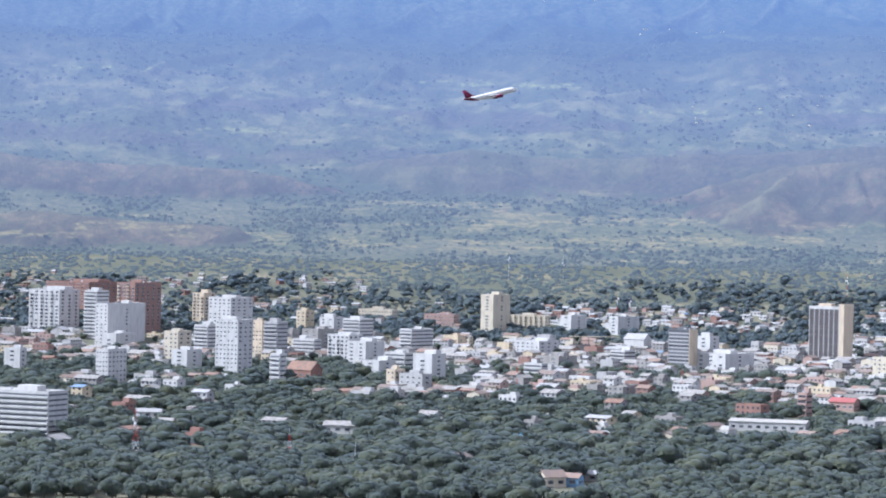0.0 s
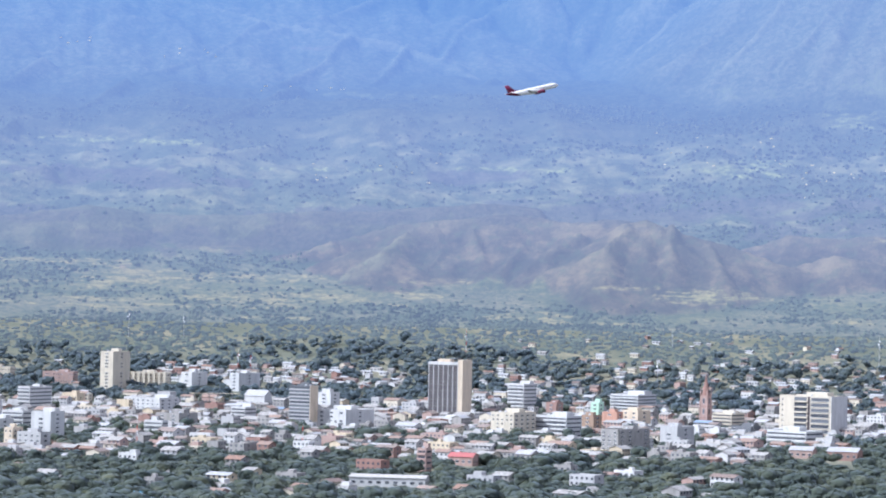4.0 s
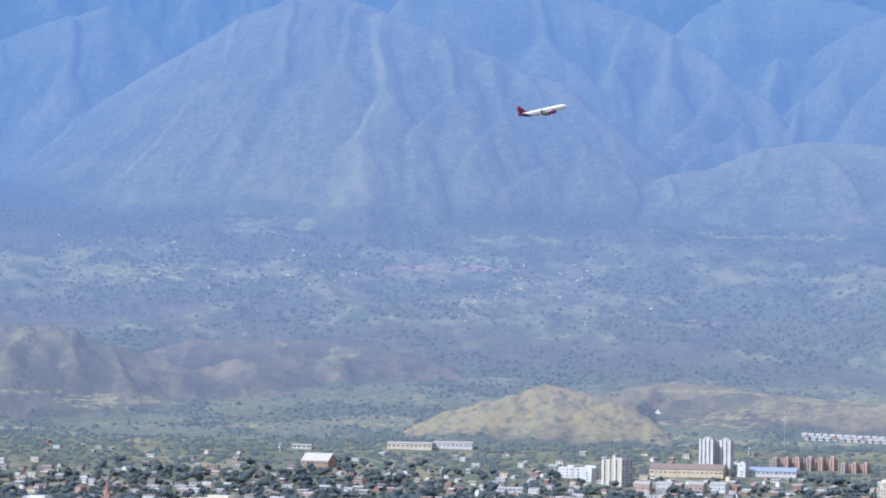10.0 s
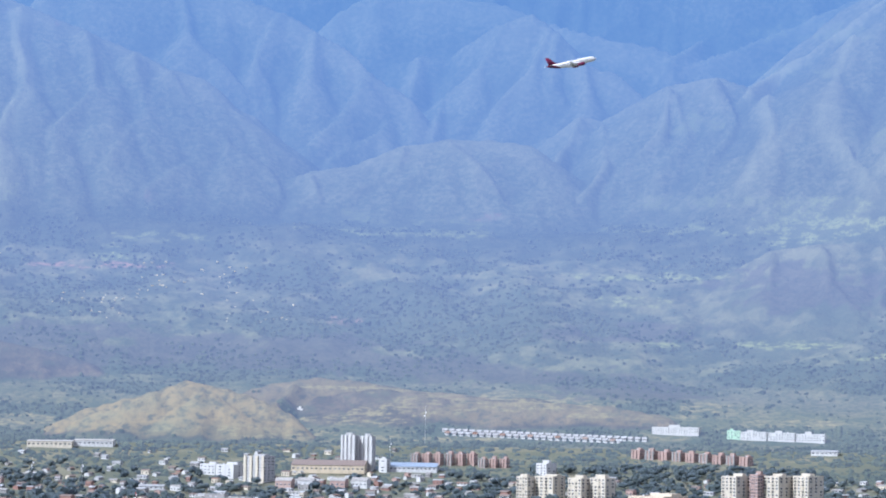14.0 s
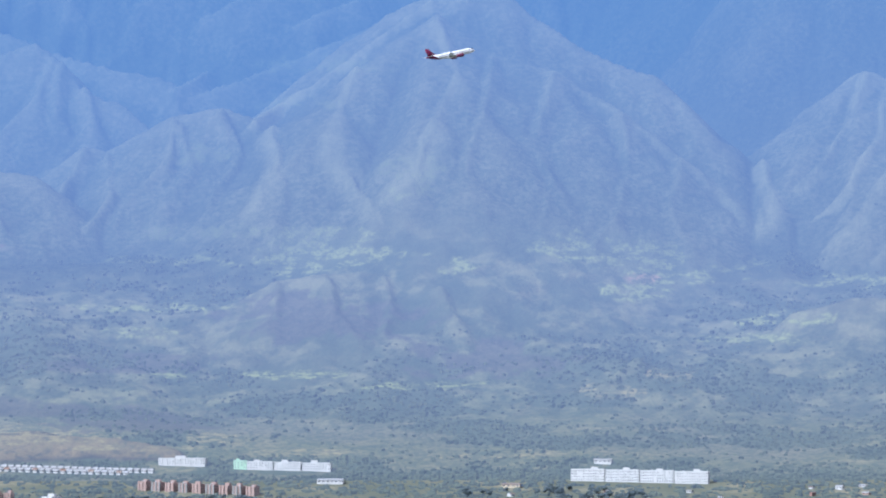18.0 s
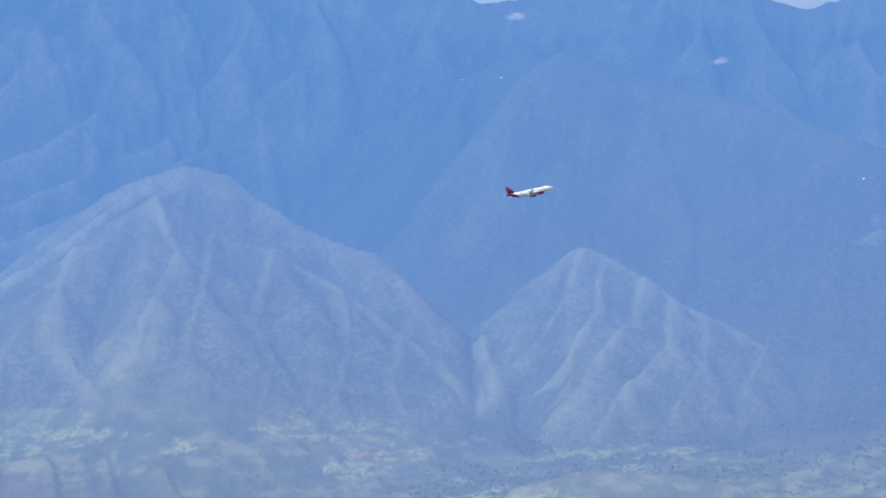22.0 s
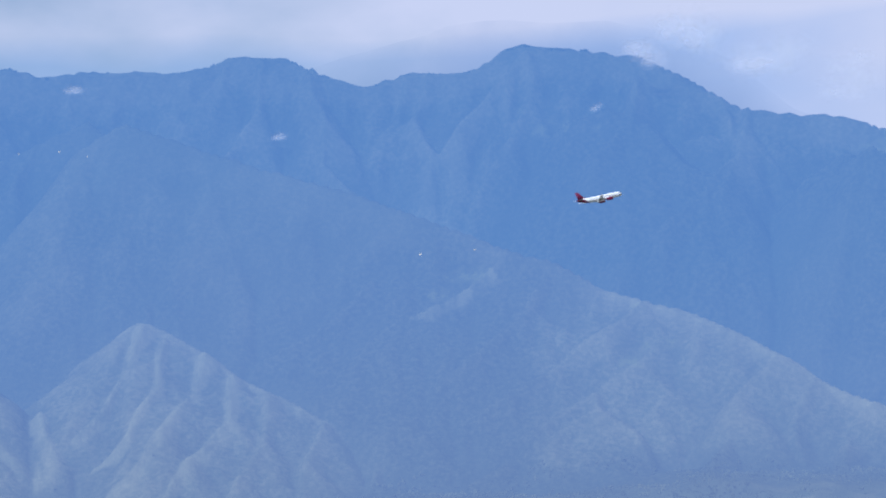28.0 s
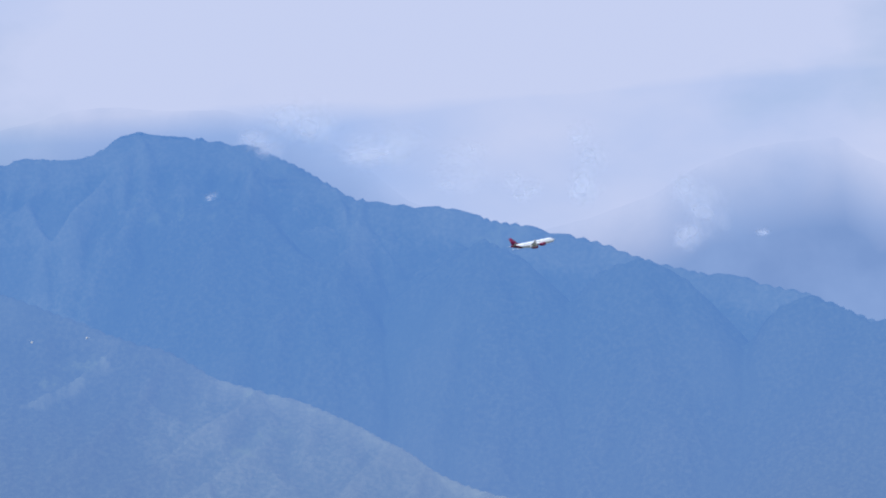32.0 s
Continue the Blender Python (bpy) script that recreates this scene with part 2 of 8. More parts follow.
def distance_build(n, l):
    """Far slopes: scrub and strips of pasture on the plain; above, woods and dry grass, with relief shading painted in
    as dark gullies and pale crests.
    """
    vec = place_of(n)
    cover = n.new("ShaderNodeAttribute")
    cover.attribute_name = "cover"
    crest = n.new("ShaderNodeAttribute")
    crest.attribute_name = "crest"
    flat = cover.outputs["Vector"]
    grain = noise_of(n, l, flat, 0.22, 3, 0.6)
    strip = noise_of(n, l, flat, 0.013, 7, 0.66)
    wide = noise_of(n, l, flat, 0.0028, 4, 0.5)
    m = n.new("ShaderNodeMapping")
    m.inputs["Scale"].default_value = (1, 0.3, 1)
    l.new(flat, m.inputs["Vector"])
    gully = noise_of(n, l, m.outputs[0], 0.035, 4, 0.55)
    tree = noise_of(n, l, vec, 0.13, 4, 0.6)
    patch = noise_of(n, l, vec, 0.03, 5, 0.6)
    low = ramp_of(n, l, strip, (0.36, (0.085, 0.10, 0.05)), (0.48, (0.12, 0.128, 0.062)), (0.57, (0.155, 0.152, 0.076)), (0.66, (0.22, 0.195, 0.10)))
    low = blend_of(n, l, span_of(n, l, wide, 0.46, 0.60, 0, 0.45), low, (0.15, 0.14, 0.10))
    low = blend_of(n, l, span_of(n, l, tree, 0.47, 0.56, 0.0, 0.6), low, (0.055, 0.075, 0.045))
    low = blend_of(n, l, span_of(n, l, flat_z(n, l, flat), 0.0, 0.25, 0.0, 0.6), low, ramp_of(n, l, patch, (0.40, (0.04, 0.062, 0.042)), (0.49, (0.085, 0.105, 0.064)), (0.60, (0.18, 0.185, 0.10))))
    dry = n.new("ShaderNodeAttribute")
    dry.attribute_name = "dry"
    wood = n.new("ShaderNodeAttribute")
    wood.attribute_name = "wooded"
    low = blend_of(n, l, span_of(n, l, wood.outputs["Fac"], -0.05, 0.12, 0.0, 0.7), low, (0.06, 0.082, 0.05))
    tuft = noise_of(n, l, vec, 0.06, 5, 0.6)
    brown = ramp_of(n, l, noise_of(n, l, vec, 0.02, 7, 0.7), (0.38, (0.048, 0.045, 0.036)), (0.50, (0.082, 0.07, 0.05)), (0.62, (0.165, 0.13, 0.08)))
    brown = blend_of(n, l, span_of(n, l, tuft, 0.55, 0.62, 0.0, 0.5), brown, (0.07, 0.085, 0.05))
    gold = ramp_of(n, l, noise_of(n, l, vec, 0.075, 5, 0.66), (0.42, (0.27, 0.205, 0.09)), (0.53, (0.20, 0.16, 0.078)), (0.60, (0.09, 0.09, 0.055)))
    brown = blend_of(n, l, span_of(n, l, dry.outputs["Fac"], 1.0, 1.8), brown, gold)
    low = blend_of(n, l, span_of(n, l, dry.outputs["Fac"], 0.15, 0.9, 0.0, 0.95), low, brown)
    forest = ramp_of(n, l, tree, (0.36, (0.029, 0.044, 0.029)), (0.50, (0.041, 0.057, 0.036)), (0.64, (0.06, 0.074, 0.045)))
    forest = blend_of(n, l, span_of(n, l, wide, 0.50, 0.62, 0.0, 0.35), forest, (0.07, 0.084, 0.05))
    turf = ramp_of(n, l, tree, (0.37, (0.075, 0.095, 0.054)), (0.50, (0.112, 0.124, 0.07)), (0.61, (0.15, 0.155, 0.092)))
    turf = blend_of(n, l, span_of(n, l, patch, 0.48, 0.62, 0.0, 0.5), turf, (0.06, 0.075, 0.042))
    bare = n.new("ShaderNodeAttribute")
    bare.attribute_name = "bare"
    high = blend_of(n, l, span_of(n, l, bare.outputs["Fac"], 0.0, 1.0, 0.0, 0.75), forest, turf)
    c = blend_of(n, l, span_of(n, l, flat_z(n, l, flat), 0.5, 0.85), low, high)
    # relief shading put into the colour by curvature: lighter crests, darker gullies
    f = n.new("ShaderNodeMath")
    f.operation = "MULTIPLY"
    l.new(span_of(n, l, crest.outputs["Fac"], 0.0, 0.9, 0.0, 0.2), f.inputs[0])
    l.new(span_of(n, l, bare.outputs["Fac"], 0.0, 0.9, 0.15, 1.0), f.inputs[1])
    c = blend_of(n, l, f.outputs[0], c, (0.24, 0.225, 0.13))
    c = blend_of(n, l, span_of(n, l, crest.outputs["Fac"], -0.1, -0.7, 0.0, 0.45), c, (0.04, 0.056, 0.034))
    grass = n.new("ShaderNodeAttribute")
    grass.attribute_name = "fields"
    kinds = n.new("ShaderNodeSeparateXYZ")
    l.new(grass.outputs["Vector"], kinds.inputs[0])
    speck = span_of(n, l, tree, 0.46, 0.58, 1.0, 0.2)
    less = n.new("ShaderNodeMath")
    less.operation = "MULTIPLY"
    l.new(speck, less.inputs[0])
    l.new(span_of(n, l, flat_z(n, l, flat), 0.5, 1.0, 1.0, 0.3), less.inputs[1])
    torn = n.new("ShaderNodeMath")
    torn.operation = "MULTIPLY"
    l.new(less.outputs[0], torn.inputs[0])
    l.new(span_of(n, l, noise_of(n, l, flat, 0.028, 4, 0.6), 0.46, 0.54, 0.12, 1.0), torn.inputs[1])
    thin = torn.outputs[0]
    for k, tint in (("X", (0.235, 0.255, 0.10)), ("Y", (0.30, 0.18, 0.13)), ("Z", (0.25, 0.215, 0.10))):
        w = n.new("ShaderNodeMath")
        w.operation = "MULTIPLY"
        l.new(span_of(n, l, kinds.outputs[k], 0.0, 0.8, 0.0, 0.9), w.inputs[0])
        l.new(thin, w.inputs[1])
        c = blend_of(n, l, w.outputs[0], c, tint)
    dark_tract = n.new("ShaderNodeAttribute")
    dark_tract.attribute_name = "dark_tract"
    c = blend_of(n, l, span_of(n, l, dark_tract.outputs["Fac"], 0.1, 0.9, 0.0, 0.7), c, ramp_of(n, l, tree, (0.4, (0.055, 0.058, 0.05)), (0.6, (0.095, 0.088, 0.068))))
    pale = n.new("ShaderNodeAttribute")
    pale.attribute_name = "pale"
    p = n.new("ShaderNodeMath")
    p.operation = "MULTIPLY"
    l.new(span_of(n, l, pale.outputs["Fac"], 0.15, 0.8, 0.0, 0.32), p.inputs[0])
    l.new(span_of(n, l, gully, 0.38, 0.56, 0.15, 1.0), p.inputs[1])
    c = blend_of(n, l, p.outputs[0], c, (0.24, 0.24, 0.13))
    rough = n.new("ShaderNodeMath")
    rough.operation = "MULTIPLY_ADD"
    l.new(tree, rough.inputs[0])
    rough.inputs[1].default_value = 2.6
    l.new(grain, rough.inputs[2])
    return painted_haze(n, l, c, vec, rough.outputs[0])


def flat_z(n, l, v):
    s = n.new("ShaderNodeSeparateXYZ")
    l.new(v, s.inputs[0])
    return s.outputs["Z"]


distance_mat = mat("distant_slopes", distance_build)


def far_leaf_build(n, l):
    """Leaves of the suburb's trees, distance haze painted in as blue-green colour and blue sheen."""
    vec = place_of(n)
    isl = n.new("ShaderNodeNewGeometry").outputs["Random Per Island"]
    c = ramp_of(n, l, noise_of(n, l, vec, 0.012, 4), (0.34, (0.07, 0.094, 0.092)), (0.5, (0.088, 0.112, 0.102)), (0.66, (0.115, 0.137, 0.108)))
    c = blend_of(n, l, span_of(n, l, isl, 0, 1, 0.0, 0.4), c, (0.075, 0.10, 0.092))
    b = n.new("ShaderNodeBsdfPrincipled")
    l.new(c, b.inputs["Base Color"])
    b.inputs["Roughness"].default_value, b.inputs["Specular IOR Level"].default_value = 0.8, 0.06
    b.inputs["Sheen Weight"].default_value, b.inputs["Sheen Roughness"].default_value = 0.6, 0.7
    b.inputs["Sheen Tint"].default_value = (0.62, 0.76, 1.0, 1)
    tr = n.new("ShaderNodeBsdfTranslucent")
    l.new(c, tr.inputs["Color"])
    m = n.new("ShaderNodeMixShader")
    m.inputs[0].default_value = 0.5
    l.new(b.outputs[0], m.inputs[1])
    l.new(tr.outputs[0], m.inputs[2])
    return m.outputs[0]


far_leaf = mat("haze_tinted_foliage", far_leaf_build)


def vapour_build(n, l):
    """Thin cloud: white, lit by the sun and sky, frayed at its rim."""
    vec = local_of(n)
    seed = n.new("ShaderNodeObjectInfo").outputs["Random"]
    v = n.new("ShaderNodeVectorMath")
    v.operation = "ADD"
    l.new(vec, v.inputs[0])
    l.new(seed, v.inputs[1])
    ln = n.new("ShaderNodeVectorMath")
    ln.operation = "LENGTH"
    l.new(vec, ln.inputs[0])
    rag = n.new("ShaderNodeMath")
    rag.operation = "MULTIPLY_ADD"
    l.new(noise_of(n, l, v.outputs[0], 1.7, 4, 0.5), rag.inputs[0])
    rag.inputs[1].default_value = -1.7
    l.new(ln.outputs["Value"], rag.inputs[2])
    soft = span_of(n, l, rag.outputs[0], -0.05, -0.8, 0.0, 0.42)
    edge = span_of(n, l, ln.outputs["Value"], 1.0, 0.45)
    a = n.new("ShaderNodeMath")
    a.operation = "MULTIPLY"
    l.new(soft, a.inputs[0])
    l.new(edge, a.inputs[1])
    d = n.new("ShaderNodeBsdfDiffuse")
    d.inputs["Color"].default_value = (0.66, 0.67, 0.72, 1)
    g = n.new("ShaderNodeBsdfTranslucent")
    g.inputs["Color"].default_value = (0.66, 0.67, 0.72, 1)
    both = n.new("ShaderNodeMixShader")
    l.new(d.outputs[0], both.inputs[1])
    l.new(g.outputs[0], both.inputs[2])
    t = n.new("ShaderNodeBsdfTransparent")
    m = n.new("ShaderNodeMixShader")
    l.new(a.outputs[0], m.inputs[0])
    l.new(t.outputs[0], m.inputs[1])
    l.new(both.outputs[0], m.inputs[2])
    return m.outputs[0]


vapour = mat("thin_cloud", vapour_build)

# ---- the land: town plain, foothills and mountains ----
EYE = 98.0
PROFILE_D = (0, 2300, 2600, 3050, 3300, 3750, 4100, 4500, 4990)
PROFILE_Z = (0, 0, 22, 79, 150, 345, 420, 450, 480)


def plain(d):
    """Height of the valley floor at d metres from the lookout."""
    hill = 96.0 * np.exp(-(np.asarray(d, float) / 220.0) ** 2)
    return np.interp(d, PROFILE_D, PROFILE_Z) + hill


def spot(az, d):
    """x, y at an azimuth in degrees clockwise from +Y."""
    return d * math.sin(radians(az)), d * math.cos(radians(az))


def lattice(seed, size=256):
    return np.random.default_rng(seed).random((size, size))


LATTICE = [lattice(s) for s in range(12)]


def ripple(x, y, scale, octaves=5, gain=0.5, ridged=False, seed=0):
    """Value noise in metres, about -1 to 1."""
    total, amp, norm = np.zeros_like(x), 1.0, 0.0
    for o in range(octaves):
        t = LATTICE[(seed + o) % 12]
        u, v = x / scale + 17.3 * o + 5000, y / scale + 9.1 * o + 5000
        iu, iv = np.floor(u).astype(int), np.floor(v).astype(int)
        fu, fv = u - iu, v - iv
        fu, fv = fu * fu * (3 - 2 * fu), fv * fv * (3 - 2 * fv)
        g = lambda a, b: t[(iu + a) % 256, (iv + b) % 256]
        w = (g(0, 0) * (1 - fu) + g(1, 0) * fu) * (1 - fv) + (g(0, 1) * (1 - fu) + g(1, 1) * fu) * fv
        w = 2 * w - 1
        if ridged:
            w = 1 - 2 * np.abs(w)
        total, norm, amp, scale = total + amp * w, norm + amp, amp * gain, scale * 0.5
    return total / norm


# the far land lies on a fan of FINE azimuths and STEPS of distance
DA, DD = 0.066, 6.5
FINE = np.arange(-13.0, 74.01, DA)
STEPS = np.arange(3000, 4990, DD)
GA, GD = np.meshgrid(np.radians(FINE), STEPS, indexing="ij")
PX, PY = GD * np.sin(GA), GD * np.cos(GA)
ARC = GA * 4000
FORWARD = 62.0    # metres that a range comes nearer for each degree that its skyline sinks
RISE = np.clip((GD - 3040) / 300, 0, 1)
HEIGHT = plain(GD) + RISE * (9 * ripple(PX, PY, 160, 5, seed=1) + 20 * np.maximum(-0.3, ripple(PX, PY, 260, 5, 0.55, True, seed=5)) * np.clip((GD - 3200) / 250, 0.3, 1))
DRY, PALE, BARE = np.zeros_like(HEIGHT), np.zeros_like(HEIGHT), np.zeros_like(HEIGHT)
BENT_X = ARC + 9 * ripple(PX, PY, 75, 2, seed=3) + 3 * ripple(PX, PY, 32, 2, seed=4)
BENT_Y = GD + 9 * ripple(PX, PY, 75, 2, seed=7) + 3 * ripple(PX, PY, 32, 2, seed=9)
LUMPS = 6 * ripple(PX, PY, 110, 3, 0.55, True, seed=6) + 4 * ripple(PX, PY, 40, 3, 0.6, True, seed=2) - 3


def raise_ridge(pts, slope, soft, grass, pale=0.0, bare=None, rough=1.0):
    """Raise a ridge through pts (arc, distance, height) whose flanks fall off on both sides."""
    high = max(p[2] for p in pts)
    reach = min(700.0, (high - 60) / slope)
    xs, ys = [p[0] for p in pts], [p[1] for p in pts]
    i0, i1 = (int(np.clip((math.degrees(v / 4000) - FINE[0]) / DA, 0, len(FINE) - 1)) for v in (min(xs) - reach, max(xs) + reach))
    j0, j1 = (int(np.clip((v - 3000) / DD, 0, len(STEPS))) for v in (min(ys) - reach, max(ys) + reach))
    w = (slice(i0, i1), slice(j0, j1))
    x, y = BENT_X[w], BENT_Y[w]
    ridge, near = np.full(x.shape, -1e4), np.full(x.shape, 1e4)
    for (ax, ay, az), (bx, by, bz) in zip(pts, pts[1:]):
        t = np.clip(((x - ax) * (bx - ax) + (y - ay) * (by - ay)) / ((bx - ax) ** 2 + (by - ay) ** 2 + 1e-6), 0, 1)
        off = np.hypot(x - ax - t * (bx - ax), y - ay - t * (by - ay))
        ridge = np.maximum(ridge, az + t * (bz - az) - slope * off + np.clip(off / 60, 0, 1) * LUMPS[w] * rough)
        near = np.minimum(near, off)
    f = np.clip(0.5 + 0.5 * (ridge - HEIGHT[w]) / soft, 0, 1)
    HEIGHT[w] = HEIGHT[w] * (1 - f) + ridge * f + soft * f * (1 - f)
    if grass >= 0:
        DRY[w] = DRY[w] * (1 - f) + grass * f
    if bare is not None:
        BARE[w] = BARE[w] * (1 - f) + bare * f
        PALE[w] *= 1 - f
    if pale:
        PALE[w] = np.maximum(PALE[w] * (1 - 0.6 * f), f * np.exp(-(near / pale) ** 2))


def crest(d, slope, *nodes, grass=None, pale=0.0, bare=None):
    """A range d metres off whose skyline runs through (azimuth, elevation)."""
    big = d > 3800
    top = max(e for a, e in nodes)
    peak = max(nodes, key=lambda n: n[1])[0]
    pts = [(radians(a) * 4000, d - (40.0 if not big else FORWARD if d < 4100 or d > 4800 else 75.0 if a > peak else -10.0) * min(top - e, 6), e) for a, e in nodes]
    pts = [(x, y, EYE + y * math.tan(radians(e))) for x, y, e in pts]
    first, last = pts[0], pts[-1]
    tail = [(first[0] - 60, first[1] - 20, first[2] - 60 * (0.7 if big else 0.35))] if big else []
    more = [(last[0] + 60, last[1] - 20, last[2] - 60 * (0.7 if big else 0.35))] if big else []
    raise_ridge(tail + pts + more, slope, 3.0 if big else 2.0, (0 if big else 1 if d < 3330 else 0.5 if d < 3400 else 0.2) if grass is None else grass, pale, bare if bare is not None else 0.75 if d < 4310 else 0.75 if peak < 34 and d < 4700 else 0.35 if peak < 47 and d < 4570 else 0.5 if peak < 40 and d > 4800 else 0.0, 3.5 if d > 4800 else 1.0)


def golden(d, slope, *nodes):
    """A low hill of golden grass."""
    crest(d, slope, *nodes, grass=2)


def spur(high, *nodes, bare=None):
    """A side ridge down a slope through (azimuth, elevation), high metres proud; less than nought: a grassy one."""
    pts, last = [], 0.0
    for n, (a, e) in enumerate(nodes):
        i = int(np.clip(round((a - FINE[0]) / DA), 0, len(FINE) - 1))
        sight = np.degrees(np.arctan2(HEIGHT[i] - EYE, STEPS))
        j = int(np.argmax(sight >= e - (0.06 if n else 0.18))) or int(np.argmax(sight))
        u = n / (len(nodes) - 1)
        d = STEPS[j] - abs(high) * 0.95 * min(1, 0.15 + 2.5 * u, 0.35 + 2.0 * (1 - u))
        d = float(np.clip(d, last - 170, last + 15)) if n else d
        last = d
        pts.append((radians(a) * 4000, d, EYE + d * math.tan(radians(e))))
    raise_ridge(pts, 1.6 if last > 4330 else 1.15 if last > 3850 else 0.8, 2.0, -1, 24.0 if high < 0 else 0.0, bare)


# the skyline
crest(4890, 1.55, (-14.0, 11.5), (0.0, 11.0), (12.0, 12.5), (24.0, 13.5), (33.5, 14.5), (36.6, 14.3))
crest(4890, 1.55, (37.30, 14.15), (38.34, 13.91), (39.58, 13.69), (40.55, 13.42), (41.40, 13.12), (42.18, 13.09), (43.36, 13.05), (44.18, 12.83), (45.01, 12.93), (46.67, 12.90), (47.38, 12.94), (48.10, 13.17), (49.17, 13.13), (49.86, 12.72), (50.79, 12.48), (51.63, 12.69), (53.15, 12.69), (53.52, 12.90), (53.69, 13.07), (54.22, 13.16), (55.63, 12.96), (56.57, 12.78), (57.49, 12.30), (58.29, 11.79), (58.63, 11.59), (59.56, 11.42), (60.62, 11.32), (61.77, 10.92), (63.37, 10.50), (64.62, 10.00), (65.20, 9.80), (65.74, 9.62), (66.69, 9.46), (67.93, 9.01), (69.34, 8.27), (71.32, 7.35))
# bare slopes over the near end of the plain
crest(4520, 0.48, (-16.0, 7.2), (-8.0, 7.0), (0.0, 6.9), (5.0, 6.7), (8.0, 6.3), (11.0, 5.6))
# the high range above the plain's far end
crest(4420, 1.30, (8.57, 6.27), (9.24, 6.64), (10.02, 7.13), (10.81, 7.51), (11.95, 8.01), (12.86, 8.28))
spur(14, (9.69, 6.87), (10.06, 6.10), (9.63, 5.40))
spur(14, (10.81, 7.51), (10.96, 6.60), (10.54, 5.55))
spur(14, (12.18, 8.02), (12.10, 6.99), (11.66, 6.17))
# long bare ridges above the plain
spur(-12, (1.63, 6.34), (2.56, 6.03), (3.94, 5.73), (5.68, 5.50), (6.84, 5.30), (7.78, 4.92), (8.48, 4.65))
spur(10, (5.68, 5.50), (5.12, 4.85), (3.98, 4.36))
spur(10, (3.94, 5.73), (2.81, 5.01), (1.34, 4.50))
spur(10, (6.84, 5.30), (6.39, 4.65), (5.48, 4.05))
spur(10, (9.59, 6.63), (8.68, 6.09), (7.99, 5.62), (7.54, 5.03))
spur(9, (-6.27, 4.48), (-6.83, 4.01), (-7.95, 3.40), (-8.85, 2.91))
spur(9, (-2.71, 4.59), (-3.61, 3.99), (-4.30, 3.74), (-5.67, 3.58), (-6.81, 3.09))
spur(9, (1.23, 4.45), (0.32, 3.86), (-1.06, 3.59), (-2.21, 3.10), (-3.12, 2.73))
spur(8, (-1.06, 3.59), (-1.74, 3.00), (-2.66, 2.52))
spur(9, (4.69, 4.41), (3.55, 3.93), (2.41, 3.56), (1.73, 3.08))
spur(8, (-4.51, 3.04), (-5.31, 2.67), (-6.45, 2.41), (-7.58, 2.15))
spur(8, (-0.35, 2.69), (-1.27, 2.38), (-2.19, 2.30), (-3.33, 1.92))
spur(-7, (2.45, 1.71), (1.29, 1.86), (0.14, 1.78), (-1.01, 1.52))
spur(8, (-5.69, 4.38), (-5.34, 3.82), (-5.78, 3.35))
spur(9, (6.41, 6.36), (5.38, 5.89), (4.11, 5.52), (2.96, 5.27))
spur(9, (-0.51, 4.84), (-1.30, 4.36), (-2.45, 4.10), (-3.36, 3.84))
spur(8, (-3.36, 3.61), (-3.92, 3.25), (-5.05, 2.99))
spur(-8, (4.16, 3.21), (2.78, 2.95), (1.39, 2.81))
spur(8, (8.75, 4.67), (7.61, 4.20), (6.23, 3.95), (5.08, 3.69))
# the broad grassy mountain
crest(4240, 0.80, (10.18, 4.31), (11.18, 4.98), (11.61, 5.51), (12.28, 6.05), (13.41, 6.72), (14.54, 7.39), (15.67, 8.12), (16.59, 8.55), (17.40, 8.75), (17.98, 8.53), (19.16, 8.11), (19.86, 7.89), (20.81, 7.45), (21.51, 7.12), (22.21, 6.96), (22.92, 6.34), (23.52, 5.66), (23.99, 5.15))
spur(-9, (12.28, 6.05), (11.84, 5.46), (11.18, 4.80))
spur(8, (14.54, 7.39), (13.98, 6.57), (13.21, 5.74), (12.32, 4.67))
spur(-8, (15.67, 8.12), (15.24, 7.07), (14.45, 6.24), (13.57, 5.17))
spur(8, (16.82, 8.56), (16.51, 7.23), (15.50, 6.16), (14.60, 5.09), (14.04, 4.56))
spur(8, (17.99, 8.48), (17.78, 7.38), (16.87, 6.66), (16.55, 5.84), (16.69, 4.92))
spur(-8, (18.46, 8.32), (18.61, 6.82), (18.06, 5.77), (18.31, 4.85))
spur(8, (19.86, 7.89), (20.12, 6.75), (19.21, 5.92), (19.48, 4.65))
spur(8, (20.81, 7.45), (21.07, 6.31), (20.39, 5.37), (20.76, 4.45))
spur(10, (21.51, 7.12), (22.23, 6.33), (22.71, 5.70), (21.90, 5.28), (21.10, 4.75))
spur(8, (22.71, 5.70), (23.53, 5.20), (23.77, 4.80))
# the wooded mountains behind it
crest(4410, 1.30, (20.07, 9.28), (21.47, 9.08), (22.64, 8.75), (23.34, 8.53), (23.81, 8.37), (24.52, 7.98), (25.22, 7.62), (25.63, 7.19))
spur(22, (23.81, 8.37), (23.25, 7.38), (23.62, 6.58), (24.21, 5.56))
spur(22, (21.82, 8.97), (21.84, 7.93), (22.56, 7.26), (23.39, 6.46))
spur(16, (24.52, 7.98), (24.42, 7.17), (24.89, 6.49))
crest(4370, 1.30, (24.17, 5.51), (24.86, 6.21), (25.54, 7.03), (26.59, 7.51), (27.17, 7.46), (27.86, 7.92), (28.32, 8.21), (28.90, 8.38), (29.49, 8.05), (29.96, 7.42), (30.65, 7.19), (31.35, 6.74))
spur(24, (25.54, 7.03), (25.09, 6.33), (24.40, 5.63))
spur(22, (26.59, 7.51), (26.48, 6.70), (25.91, 6.00), (24.87, 5.40))
